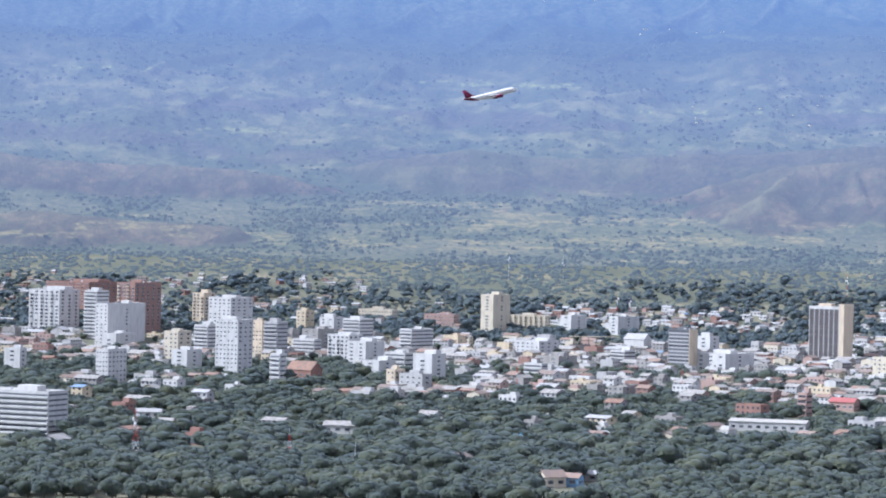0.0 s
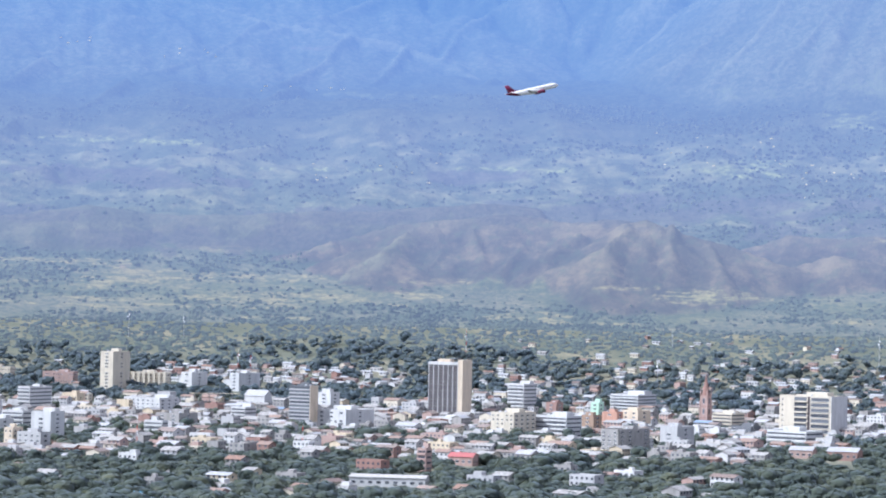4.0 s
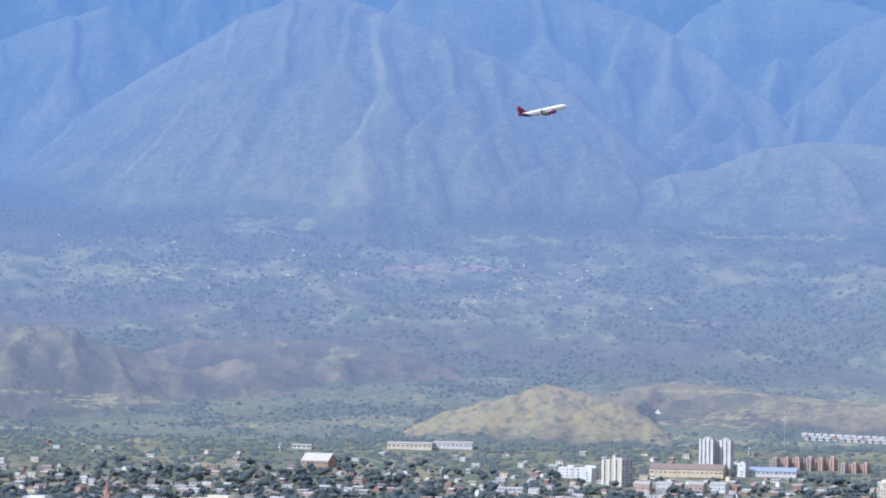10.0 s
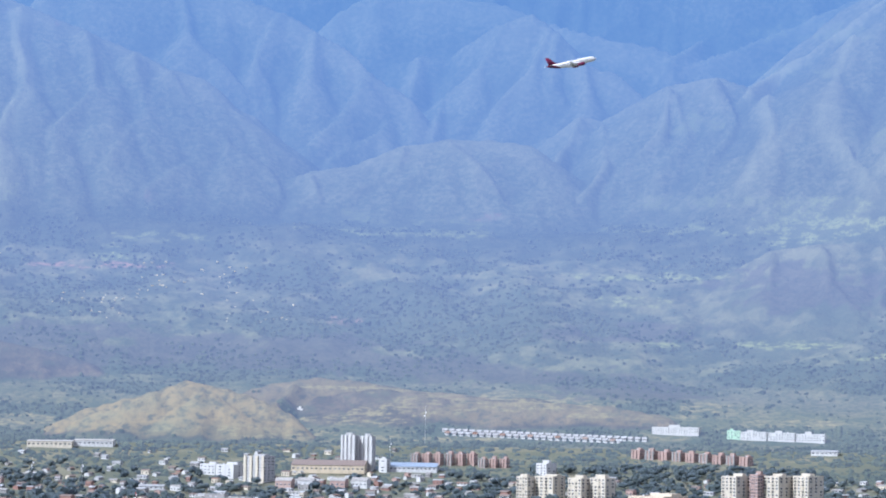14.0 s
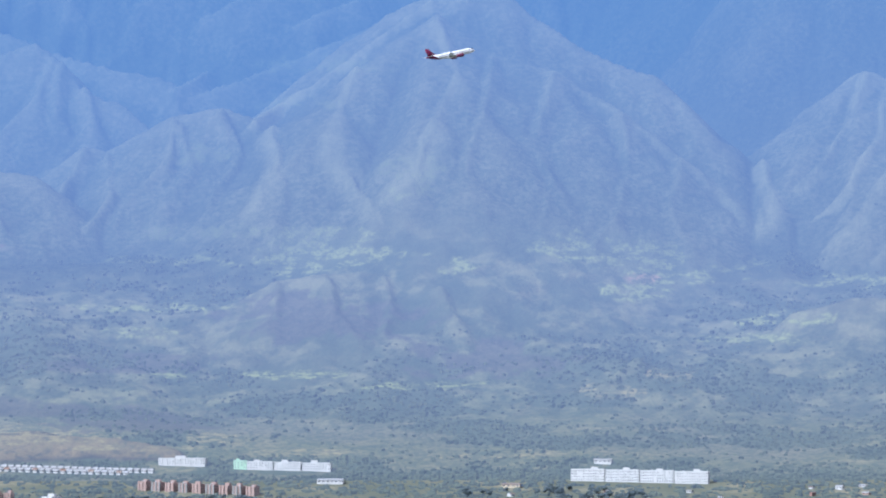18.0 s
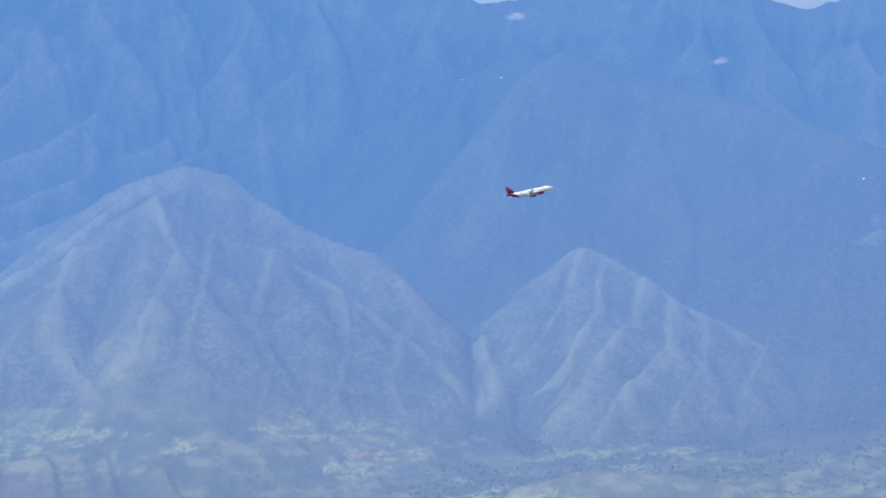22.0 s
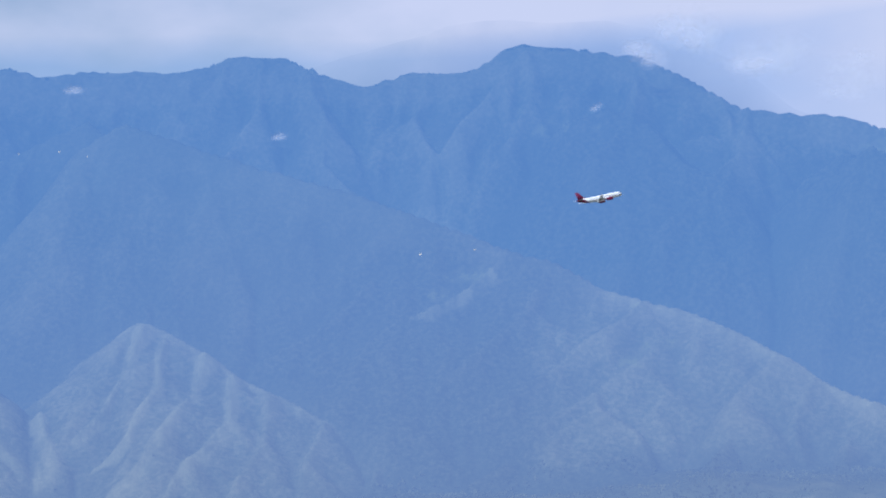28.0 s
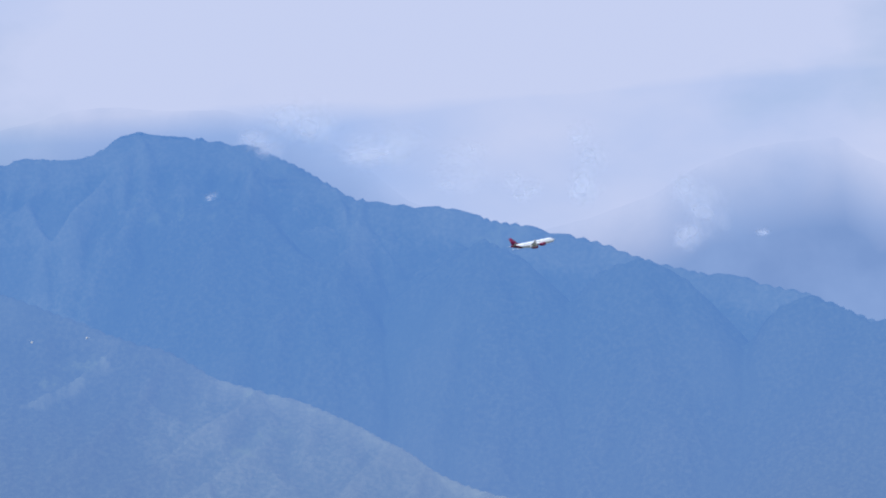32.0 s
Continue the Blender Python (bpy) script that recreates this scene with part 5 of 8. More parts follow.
def mast(x, y, h, label, striped=True, wide=1.6, name="radio_mast", z=None):
    """A three-legged lattice mast in painted sections, with dishes."""
    ob = tagged(thing(name, x, y, random.uniform(0, 120), z), label, "mast")
    n = max(5, round(h / 5))
    for i in range(n):
        bm = bmesh.new()
        z0, z1 = h * i / n, h * (i + 1) / n
        r0, r1 = wide * (1 - 0.75 * z0 / h), wide * (1 - 0.75 * z1 / h)
        ring = [[bm.verts.new((r * math.cos(k * 2.0944), r * math.sin(k * 2.0944), zz)) for k in range(3)] for r, zz in ((r0, z0), (r1, z1))]
        for k in range(3):
            q = (k + 1) % 3
            bm.faces.new((ring[0][k], ring[0][q], ring[1][q]))
            bm.faces.new((ring[0][k], ring[1][q], ring[1][k]))
        bmesh.ops.wireframe(bm, faces=bm.faces[:], thickness=0.2, use_replace=True, use_boundary=True, use_even_offset=True)
        part("section", bm, (mast_red if (n - i) % 2 else mast_white) if striped else steel, ob)
    for k in range(3 if h > 18 else 0):
        bm = bmesh.new()
        bmesh.ops.create_cone(bm, segments=12, radius1=0.8, radius2=0.8, depth=0.4, cap_ends=True, matrix=pose(0.9 * math.cos(k * 2.1), 0.9 * math.sin(k * 2.1), h * (0.72 + 0.09 * k), 90, 0, k * 120))
        part("dish", bm, mast_white, ob, "white drum antenna")
    part("spike", box_mesh(-0.06, -0.06, h, 0.06, 0.06, h + 3), steel, ob)
    return ob


def billboard(x, y, w, h, tall):
    ob = tagged(thing("billboard", x, y, -math.degrees(math.atan2(x, y))), "blue and white advertising billboard on a steel post above trees", "billboard")
    part("post", box_mesh(-0.35, 0.2, 0, 0.35, 0.8, tall - h), steel, ob)
    part("panel", box_mesh(-w / 2, -0.15, tall - h, w / 2, 0.15, tall), mat("billboard_print", lambda n, l: surface(n, l, ramp_of(n, l, noise_of(n, l, local_of(n), 0.35, 3), (0.35, (0.06, 0.25, 0.5)), (0.55, (0.25, 0.55, 0.7)), (0.7, (0.75, 0.8, 0.8))), 0.5)), ob, "printed blue panel")
    part("frame", box_mesh(-w / 2 - 0.2, -0.1, tall - h - 0.25, w / 2 + 0.2, 0.1, tall - h - 0.004), steel, ob)
    part("catwalk", box_mesh(-w / 2, -1.0, tall - h - 0.5, w / 2, -0.2, tall - h - 0.35), steel, ob)


def steeple(x, y, w, h, turn):
    """A brick church tower with corner buttresses, belfry openings and a spire."""
    ob = tagged(thing("church_tower", x, y, turn), "red brick gothic church tower with a pointed spire", "church tower")
    w *= 0.72
    body = h * 0.62
    part("wall", box_mesh(-w / 2, -w / 2, -1, w / 2, w / 2, body), PAINT["rose"], ob)
    for sx in (-1, 1):
        for sy in (-1, 1):
            part("buttress", box_mesh(sx * w / 2 - 0.5, sy * w / 2 - 0.5, -1, sx * w / 2 + 0.5, sy * w / 2 + 0.5, body * 0.85), PAINT["rose"], ob)
            bm = bmesh.new()
            bmesh.ops.create_cone(bm, segments=6, radius1=0.7, radius2=0.05, depth=h * 0.12, cap_ends=True, matrix=Matrix.Translation((sx * w * 0.46, sy * w * 0.46, body + h * 0.06)))
            part("pinnacle", bm, PAINT["rose"], ob)
    for k in range(3):
        part("cornice", box_mesh(-w / 2 - 0.35, -w / 2 - 0.35, body * (0.33 + 0.33 * k), w / 2 + 0.35, w / 2 + 0.35, body * (0.33 + 0.33 * k) + 0.5), PAINT["brick"], ob)
    for z in (0.45, 0.75):
        for m in (pose(0, -w / 2, body * z), pose(-w / 2, 0, body * z, 0, 0, -90), pose(w / 2, 0, body * z, 0, 0, 90)):
            piece("belfry_opening", pane_mesh(w * 0.28, body * 0.15), ob, m)
    bm = bmesh.new()
    bmesh.ops.create_cone(bm, segments=8, radius1=w * 0.5, radius2=0.05, depth=h - body, cap_ends=True, matrix=Matrix.Translation((0, 0, body + (h - body) / 2)))
    part("spire", bm, PAINT["brick"], ob)
    part("cross", box_mesh(-0.08, -0.08, h - 0.3, 0.08, 0.08, h + 1.6), steel, ob)


def grandstand(x, y, w, h, turn):
    """A stadium stand under a tilted yellow roof."""
    ob = tagged(thing("grandstand", x, y, turn), "stadium stand under a sloping yellow sheet roof", "grandstand")
    for k in range(7):
        part("step", box_mesh(-w / 2, -8 + k * 1.6, 0, w / 2, -6.4 + k * 1.6 - 0.01, 0.8 + k * 0.8), PAINT["concrete"], ob)
    for k in range(6):
        u = -w / 2 + w * (k + 0.5) / 6
        part("column", box_mesh(u - 0.3, 3.4, 0, u + 0.3, 4.0, h * 0.8), PAINT["concrete"], ob)
    bm = bmesh.new()
    n = 12
    for k in range(n):
        u0, u1 = -w / 2 + w * k / n, -w / 2 + w * (k + 0.92) / n
        v = [bm.verts.new(p) for p in ((u0, -7, h - 1.5), (u1, -7, h - 1.5), (u1, 6, h * 0.8 + 1), (u0, 6, h * 0.8 + 1), (u0, -7, h - 1.2), (u1, -7, h - 1.2), (u1, 6, h * 0.8 + 1.3), (u0, 6, h * 0.8 + 1.3))]
        for q in ((0, 3, 2, 1), (4, 5, 6, 7), (0, 1, 5, 4), (1, 2, 6, 5), (2, 3, 7, 6), (3, 0, 4, 7)):
            bm.faces.new([v[i] for i in q])
    part("roof", bm, PAINT["ochre"], ob, "yellow sheet roof panels")


def slab_office(name, label, x, y, w, d, h, turn, floors):
    """A cream slab: plain wall with a column of small windows, balcony bands, a dark joint, glazed bands and a blank flank."""
    ob = tagged(thing(name, x, y, turn, clear=0.5 * max(w, d) + 2), label, "building")
    part("wall", body_mesh(w, d, h), PAINT["cream"], ob)
    part("flank", box_mesh(w / 2 + 0.004, -d / 2, 0, w / 2 + 0.4, d / 2, h + 0.8), PAINT["white"], ob, "blank white flank")
    part("joint", box_mesh(w * 0.05, -d / 2 - 0.1, 0, w * 0.095, -d / 2 + 0.3, h + 0.2), PAINT["umber"], ob, "dark vertical joint")
    step = h / floors
    for f in range(1, floors):
        z = step * f
        piece("window", pane_mesh(1.1, 1.3), ob, pose(-w * 0.44, -d / 2, z + 0.9))
        part("balcony", box_mesh(-w * 0.22, -d / 2 - 1.1, z - 0.2, w * 0.04, -d / 2 - 0.004, z + 0.9), PAINT["cream"], ob)
        part("window_band", box_mesh(-w * 0.21, -d / 2 - 0.05, z + 0.95, w * 0.03, -d / 2 + 0.1, z + step - 0.25), glass, ob)
        part("window_band", box_mesh(w * 0.115, -d / 2 - 0.05, z + 1.0, w * 0.46, -d / 2 + 0.1, z + step - 0.6), glass, ob)
        part("ledge", box_mesh(w * 0.105, -d / 2 - 0.5, z + 0.75, w * 0.47, -d / 2 - 0.004, z + 0.98), PAINT["white"], ob)
    rooftop(ob, w, d, h, PAINT["cream"], 2)
    return ob

# ---- tall and large buildings ----
block("apartment_block", "large white apartment block with long balconies among trees", -203.6, 1348.8, 45.9, 18.4, 20.0, -23.4, "white", 8, 11, "bands")
block("apartment_tower", "white and cream stepped apartment tower", -336.8, 2432.0, 30.7, 32.8, 34.2, -24.1, "white", 11, 6, "balcony")
block("hospital_block", "long low red brick building behind white towers", -338.2, 2624.8, 46.9, 50.1, 21.6, -24.7, "brick", 7, 10, "grid")
block("apartment_tower", "slim white apartment tower with open balconies", -293.1, 2375.8, 12.2, 19.6, 39.7, -25.0, "white", 13, 3, "bands")
block("apartment_tower", "wide white slab tower with narrow window columns", -268.6, 2341.4, 12.3, 58.9, 33.0, -25.5, "white", 11, 6, "blank")
block("annex", "low white annex at a tower foot", -264.5, 2302.6, 13.6, 32.7, 12.2, -25.4, "white", 4, 3, "blank")
block("apartment_tower", "red brick apartment tower with pale balconies", -262.6, 2427.9, 18.0, 43.3, 42.9, -25.8, "brick", 14, 4, "balcony", second="cream")
block("apartment_tower", "tan apartment tower with a white flank", -213.8, 2515.2, 12.0, 19.2, 27.4, -27.1, "beige", 9, 3, "balcony")
block("apartment_tower", "white apartment tower with small windows", -180.2, 2391.6, 22.2, 35.5, 36.1, -27.7, "white", 12, 5, "grid")
block("apartment_tower", "tall white apartment tower with window columns", -145.3, 1966.7, 18.5, 19.8, 37.2, -27.8, "white", 12, 6, "grid")
block("apartment_tower", "cream apartment tower with a blank flank", -200.6, 2134.4, 12.2, 19.6, 22.4, -26.6, "cream", 7, 3, "grid")
block("annex", "blank white annex beside a cream tower", -181.2, 1998.3, 12.9, 20.6, 14.1, -26.8, "white", 5, 3, "blank")
block("apartment_tower", "small white apartment tower with square windows", -213.9, 1818.4, 9.4, 22.5, 20.9, -25.3, "white", 7, 4, "grid")
block("house_block", "blank white three-storey house", -294.5, 1937.8, 12.7, 8.7, 14.8, -23.4, "white", 5, 3, "blank")
block("apartment_block", "white balcony block between towers", -193.8, 2300.6, 12.8, 13.7, 21.4, -27.2, "white", 7, 3, "bands")
block("apartment_tower", "beige apartment tower with a plain front", -140.6, 2162.9, 9.0, 6.2, 31.0, -28.3, "beige", 10, 3, "grid")
block("apartment_tower", "grey tower with deep balconies", -127.1, 2153.4, 11.8, 15.5, 30.4, -28.6, "grey", 10, 3, "bands")
block("office_block", "white office block with blue glass corner", -96.4, 2456.2, 14.7, 15.7, 14.9, -29.8, "white", 5, 4, "blank")
block("apartment_block", "white stepped block with dark balconies", -71.0, 2392.9, 16.9, 22.1, 20.6, -30.3, "white", 7, 4, "bands")
block("office_block", "low white block with strip windows", -107.5, 2246.0, 20.4, 10.9, 14.5, -29.3, "white", 5, 5, "bands")
block("office_block", "tan concrete office block", -100.9, 2295.8, 15.3, 24.4, 21.3, -29.5, "concrete", 7, 4, "blank")
block("apartment_block", "white apartment block with balconies on one side", -74.3, 2174.4, 19.2, 20.5, 21.4, -30.0, "white", 7, 5, "balcony")
block("apartment_block", "white stepped apartment block", -57.7, 2155.4, 17.1, 27.4, 17.3, -30.5, "white", 6, 4, "blank")
block("apartment_tower", "white tower with brick balcony stripes", -20.2, 2322.4, 11.4, 33.8, 20.7, -31.5, "white", 7, 3, "bands", second="brick")
block("office_block", "blank white slab with a dark glass flank", -7.6, 1944.4, 15.5, 18.0, 17.6, -31.8, "white", 6, 2, "blank")
block("apartment_block", "white balcony tower in front of trees", -107.6, 1856.4, 7.7, 8.2, 18.7, -28.7, "white", 6, 2, "bands")
block("office_block", "ochre and glass office block", -121.3, 2495.7, 9.5, 15.2, 16.2, -29.2, "ochre", 5, 2, "grid")
block("apartment_block", "low white block with terraces", -30.4, 2055.5, 17.4, 12.0, 13.3, -31.2, "white", 4, 4, "bands")
block("apartment_block", "low white block with a flat roof", -44.3, 2016.7, 14.4, 23.0, 8.9, -30.7, "white", 3, 3, "blank")
block("school", "long low pink arcade building", -59.2, 2614.9, 33.0, 17.9, 6.3, -16.7, "cream", 2, 12, "grid")
block("school", "long low pink arcade building", 0.1, 2560.9, 28.6, 15.5, 9.3, -18.0, "rose", 3, 12, "grid")
block("apartment_tower", "white tower with a dark window column", 48.7, 2525.3, 13.1, 28.9, 31.8, -33.1, "cream", 11, 2, "blank")
block("school", "pink arcade building with pillars", 81.0, 2565.0, 34.2, 18.6, 9.7, -19.8, "cream", 3, 14, "ribs")
block("office_block", "white and grey block with flat roof", 120.9, 2553.5, 11.2, 26.8, 11.7, -34.7, "white", 4, 3, "blank")
block("office_block", "white telephone exchange with masts behind", 165.1, 2525.4, 9.7, 36.3, 14.4, -35.7, "white", 5, 2, "blank")
hall("chapel", "white hall with a pitched roof", 167.4, 2378.8, 19.3, 13.5, 10.7, -34.0, "white", "zinc", 4.6, 4)
block("apartment_block", "white block with striped storeys", 68.5, 2001.7, 15.0, 8.0, 10.1, -34.0, "white", 3, 4, "bands")
block("apartment_block", "pale block with flat roofs", 79.7, 2310.7, 22.9, 30.0, 14.5, -34.0, "white", 5, 5, "grid")
block("apartment_block", "white corner block with balconies", 142.2, 2179.5, 12.6, 16.4, 14.0, -35.7, "white", 5, 3, "bands")
block("warehouse", "large grey concrete building", 88.0, 2119.0, 20.2, 26.4, 11.1, -34.4, "concrete", 4, 5, "blank")
block("office_block", "dark glass office block with pale spandrels", 184.0, 2126.9, 18.3, 11.4, 33.0, -36.9, "dark", 12, 4, "darkbands")
block("office_block", "office block with blank white walls", 225.4, 2361.8, 13.5, 14.4, 15.3, -37.5, "white", 5, 3, "blank")
block("office_block", "long white low block with a terrace", 217.4, 2134.0, 25.9, 41.4, 15.4, -37.8, "white", 5, 6, "blank")
block("office_tower", "tall office tower with dark glass and pale fins", 320.9, 2316.1, 26.5, 18.9, 46.0, -32.9, "white", 18, 6, "fins")
block("podium", "white podium at the foot of the office tower", 310.0, 2229.9, 29.2, 20.0, 6.7, -39.9, "white", 2, 7, "blank")
block("pavilion", "tan brick block with dark openings", -28.9, 1822.3, 6.4, 12.6, 11.8, -31.1, "beige", 4, 2, "grid")
block("pavilion", "grey block with a blue sheet roof", -15.8, 1816.1, 17.5, 12.0, 9.5, -31.5, "grey", 3, 4, "grid")
block("apartment_block", "concrete and brick unfinished block", 212.0, 1622.2, 6.1, 6.5, 13.1, -39.4, "rose", 4, 2, "bands")
hall("school", "building with a bright red sheet roof", 244.8, 1690.6, 15.8, 10.8, 5.5, -28.2, "rose", "redsheet", 2.3, 4)
hall("long_hall", "long white low building at the wood edge", 176.4, 1491.9, 40.5, 26.3, 5.1, -12.7, "white", "flat", 0.9, 9)
hall("villa", "white villa with dark windows and grey roofs", -46.9, 1396.9, 19.5, 13.7, 4.1, -8.1, "white", "sheet", 1.8, 4)
hall("villa", "pale gabled house with a brown roof", 45.6, 1115.2, 9.3, 6.5, 4.5, 27.7, "cream", "rust", 2.4, 2)
hall("villa", "light blue house beside a gabled house", 53.0, 1122.4, 9.8, 6.8, 3.8, -22.7, "blue", "rust", 1.6, 2)
hall("villa", "white house with a balcony", 62.8, 1150.9, 8.7, 6.1, 2.9, -23.1, "white", "zinc", 1.3, 2)
block("unfinished_house", "bare red brick house in the trees", -111.3, 1296.7, 8.5, 9.1, 5.0, -27.1, "brick", 2, 2, "grid")
hall("villa", "white flat house among trees", -153.1, 1478.0, 13.1, 9.2, 3.3, -4.1, "white", "zinc", 1.4, 3)
hall("church", "red brick church with steep gables", -92.7, 1911.9, 20.0, 14.0, 6.8, -32.2, "brick", "rust", 5.5, 4)
block("office_block", "white office block with striped windows", 394.8, 2380.8, 16.1, 21.0, 22.2, -41.4, "white", 7, 4, "bands")
block("apartment_block", "beige block with white flank", 335.0, 2057.1, 19.8, 31.6, 18.4, -41.2, "cream", 6, 5, "grid")
block("apartment_block", "white block with long balconies", 369.2, 2067.4, 31.4, 21.5, 16.0, -42.1, "white", 5, 7, "bands")
block("house_block", "dark red block on a white base", 416.8, 2344.5, 10.2, 10.9, 10.2, -42.1, "brick", 3, 2, "blank")
block("house_block", "bright green rendered corner block", 449.0, 2319.8, 7.8, 8.3, 13.1, -43.0, "green", 4, 2, "blank")
block("office_block", "orange rendered block without windows", 436.4, 2190.1, 13.8, 9.4, 14.8, -43.3, "orange", 5, 3, "blank")
block("hotel", "white terraced block with roof pavilions", 492.3, 2379.8, 28.0, 29.9, 13.7, -43.7, "white", 5, 7, "bands")
block("office_block", "beige block with stair tower", 457.7, 2200.0, 15.0, 19.6, 16.2, -43.8, "beige", 5, 4, "blank")
block("house_block", "brown rendered town block", 403.5, 2107.3, 11.0, 11.8, 15.1, -42.8, "brown", 5, 3, "blank")
block("house_block", "cream front with a dark flank", 389.4, 1906.8, 14.0, 41.7, 14.0, -43.5, "concrete", 5, 3, "grid")
block("house_block", "yellow house with white windows", 331.9, 1882.3, 12.4, 8.5, 7.3, -42.0, "ochre", 2, 3, "grid")
block("office_block", "beige office block with strip windows", 540.4, 2229.0, 18.3, 19.5, 14.2, -45.6, "cream", 5, 4, "bands")
block("house_block", "grey-blue block with blank walls", 441.5, 1976.3, 14.4, 23.1, 13.4, -44.6, "grey", 4, 3, "blank")
slab_office("office_block", "cream slab office block with balcony bands and white flank", 581.5, 2121.1, 43.7, 29.6, 32.8, -40.3, 8)
block("podium", "low white podium with terraces", 536.8, 2007.4, 33.8, 23.2, 10.3, -47.0, "white", 3, 8, "bands")
block("office_block", "dark glass fronted block", 532.9, 2134.9, 17.9, 19.1, 7.9, -46.0, "dark", 3, 4, "grid")
hall("warehouse", "red brick hall with pale roof", 496.3, 1834.1, 16.0, 11.2, 5.6, -30.1, "rose", "zinc", 2.4, 4)
hall("warehouse", "red brick hall with sheet roof", 520.2, 1815.9, 20.5, 14.4, 6.0, -31.0, "brick", "zinc", 2.6, 5)
hall("warehouse", "white hall with sheet roof", 176.7, 1495.9, 39.5, 25.8, 3.8, -12.7, "white", "zinc", 1.0, 9)
hall("market_hall", "long white market hall roof", 920.1, 2215.5, 32.4, 22.7, 4.3, -47.6, "white", "zinc", 4.3, 7)
block("apartment_block", "yellow and white apartment block", 643.7, 2007.4, 9.5, 18.5, 12.7, -49.8, "ochre", 4, 2, "blank")
block("house_block", "white block with square windows", 637.1, 2002.7, 10.1, 7.0, 10.1, -49.6, "white", 3, 2, "grid")
hall("long_hall", "long white sheet-roofed shed", 974.5, 2491.4, 23.4, 16.4, 3.0, -27.4, "white", "zinc", 1.3, 5)
block("unfinished_house", "long grey concrete block among trees", 994.6, 2363.6, 48.1, 31.7, 7.7, -37.8, "concrete", 3, 12, "grid")
hall("barn", "large brown barrel-roofed barn", 846.2, 2693.2, 29.6, 20.7, 5.0, -42.4, "brown", "flat", 7.5, 7)
hall("long_hall", "pale low institute building", 979.4, 2795.9, 46.9, 23.6, 5.2, -27.3, "cream", "flat", 1.3, 10)
hall("long_hall", "pale low institute building", 1026.0, 2790.1, 41.3, 21.5, 5.2, -28.2, "white", "flat", 1.3, 9)
hall("long_hall", "pale low institute building", 866.2, 2816.6, 19.9, 13.5, 3.3, -25.1, "white", "flat", 0.8, 4)
block("apartment_tower", "pale grey apartment tower with window columns", 1207.3, 2544.4, 13.2, 12.1, 34.4, -50.4, "grey", 18, 6, "ribs", second="white")
block("apartment_tower", "pale grey apartment tower with recessed centre", 1222.7, 2538.4, 14.1, 10.1, 33.4, -50.7, "grey", 18, 6, "ribs", second="white")
block("apartment_tower", "cream tower block with rounded bays", 1091.3, 2504.7, 20.2, 21.6, 24.0, -55.5, "grey", 8, 6, "ribs", second="cream")
block("office_block", "white factory block with flat roof", 1075.6, 2541.0, 20.4, 21.8, 11.6, -54.9, "white", 4, 5, "blank")
block("office_block", "white works building with windows", 1064.5, 2565.1, 17.6, 12.0, 9.3, -54.5, "white", 3, 4, "grid")
hall("market_hall", "market hall with an orange roof and green front", 1185.1, 2545.0, 73.1, 42.6, 6.2, -31.0, "ochre", "tile", 5.0, 16)
hall("factory", "factory with a curved blue roof", 1267.0, 2520.3, 47.6, 29.9, 3.9, -32.7, "white", "bluesheet", 3.9, 11)
block("church", "white church tower block", 1233.5, 2520.4, 9.3, 6.4, 12.6, -58.1, "white", 4, 2, "blank")
hall("row_house", "white row houses with brick gables", 1098.5, 2460.7, 15.8, 11.0, 6.8, -44.1, "rose", "sheet", 2.9, 4, group="row houses")
hall("row_house", "white row houses with brick gables", 1118.3, 2453.7, 15.4, 10.8, 6.8, -44.5, "white", "sheet", 2.9, 3, group="row houses")
hall("row_house", "white row houses with brick gables", 1147.6, 2443.3, 15.4, 10.8, 6.8, -45.2, "rose", "sheet", 2.9, 3, group="row houses")
hall("row_house", "white row houses with brick gables", 1167.4, 2436.2, 15.8, 11.1, 6.8, -45.6, "white", "sheet", 2.9, 4, group="row houses")
block("apartment_block", "small brick apartment block in a row", 1284.8, 2551.5, 6.9, 7.4, 11.1, -58.7, "rose", 4, 4, "ribs", group="brick blocks", second="concrete")
block("apartment_block", "small brick apartment block in a row", 1295.6, 2547.3, 6.9, 7.4, 11.1, -59.0, "rose", 4, 4, "ribs", group="brick blocks", second="rose")
block("apartment_block", "small brick apartment block in a row", 1306.4, 2543.2, 6.9, 7.4, 11.1, -59.2, "rose", 4, 4, "ribs", group="brick blocks", second="rose")
block("apartment_block", "small brick apartment block in a row", 1317.1, 2538.9, 6.9, 7.4, 11.1, -59.4, "rose", 4, 4, "ribs", group="brick blocks", second="concrete")
block("apartment_block", "small brick apartment block in a row", 1327.9, 2534.6, 6.9, 7.4, 11.1, -59.7, "rose", 4, 4, "ribs", group="brick blocks", second="rose")
block("apartment_block", "small brick apartment block in a row", 1338.7, 2530.3, 6.9, 7.4, 11.1, -59.9, "rose", 4, 4, "ribs", group="brick blocks", second="rose")
block("apartment_block", "small brick apartment block in a row", 1341.5, 2511.7, 6.5, 6.9, 8.2, -60.1, "rose", 3, 4, "ribs", group="brick blocks", second="concrete")
block("apartment_block", "small brick apartment block in a row", 1351.6, 2507.5, 6.5, 6.9, 8.2, -60.3, "rose", 3, 4, "ribs", group="brick blocks", second="rose")
block("apartment_block", "small brick apartment block in a row", 1361.7, 2503.4, 6.5, 6.9, 8.2, -60.5, "rose", 3, 4, "ribs", group="brick blocks", second="rose")
block("apartment_block", "cream apartment block with a dark stair", 1375.4, 2442.3, 12.0, 19.2, 10.9, -61.4, "white", 4, 3, "grid")
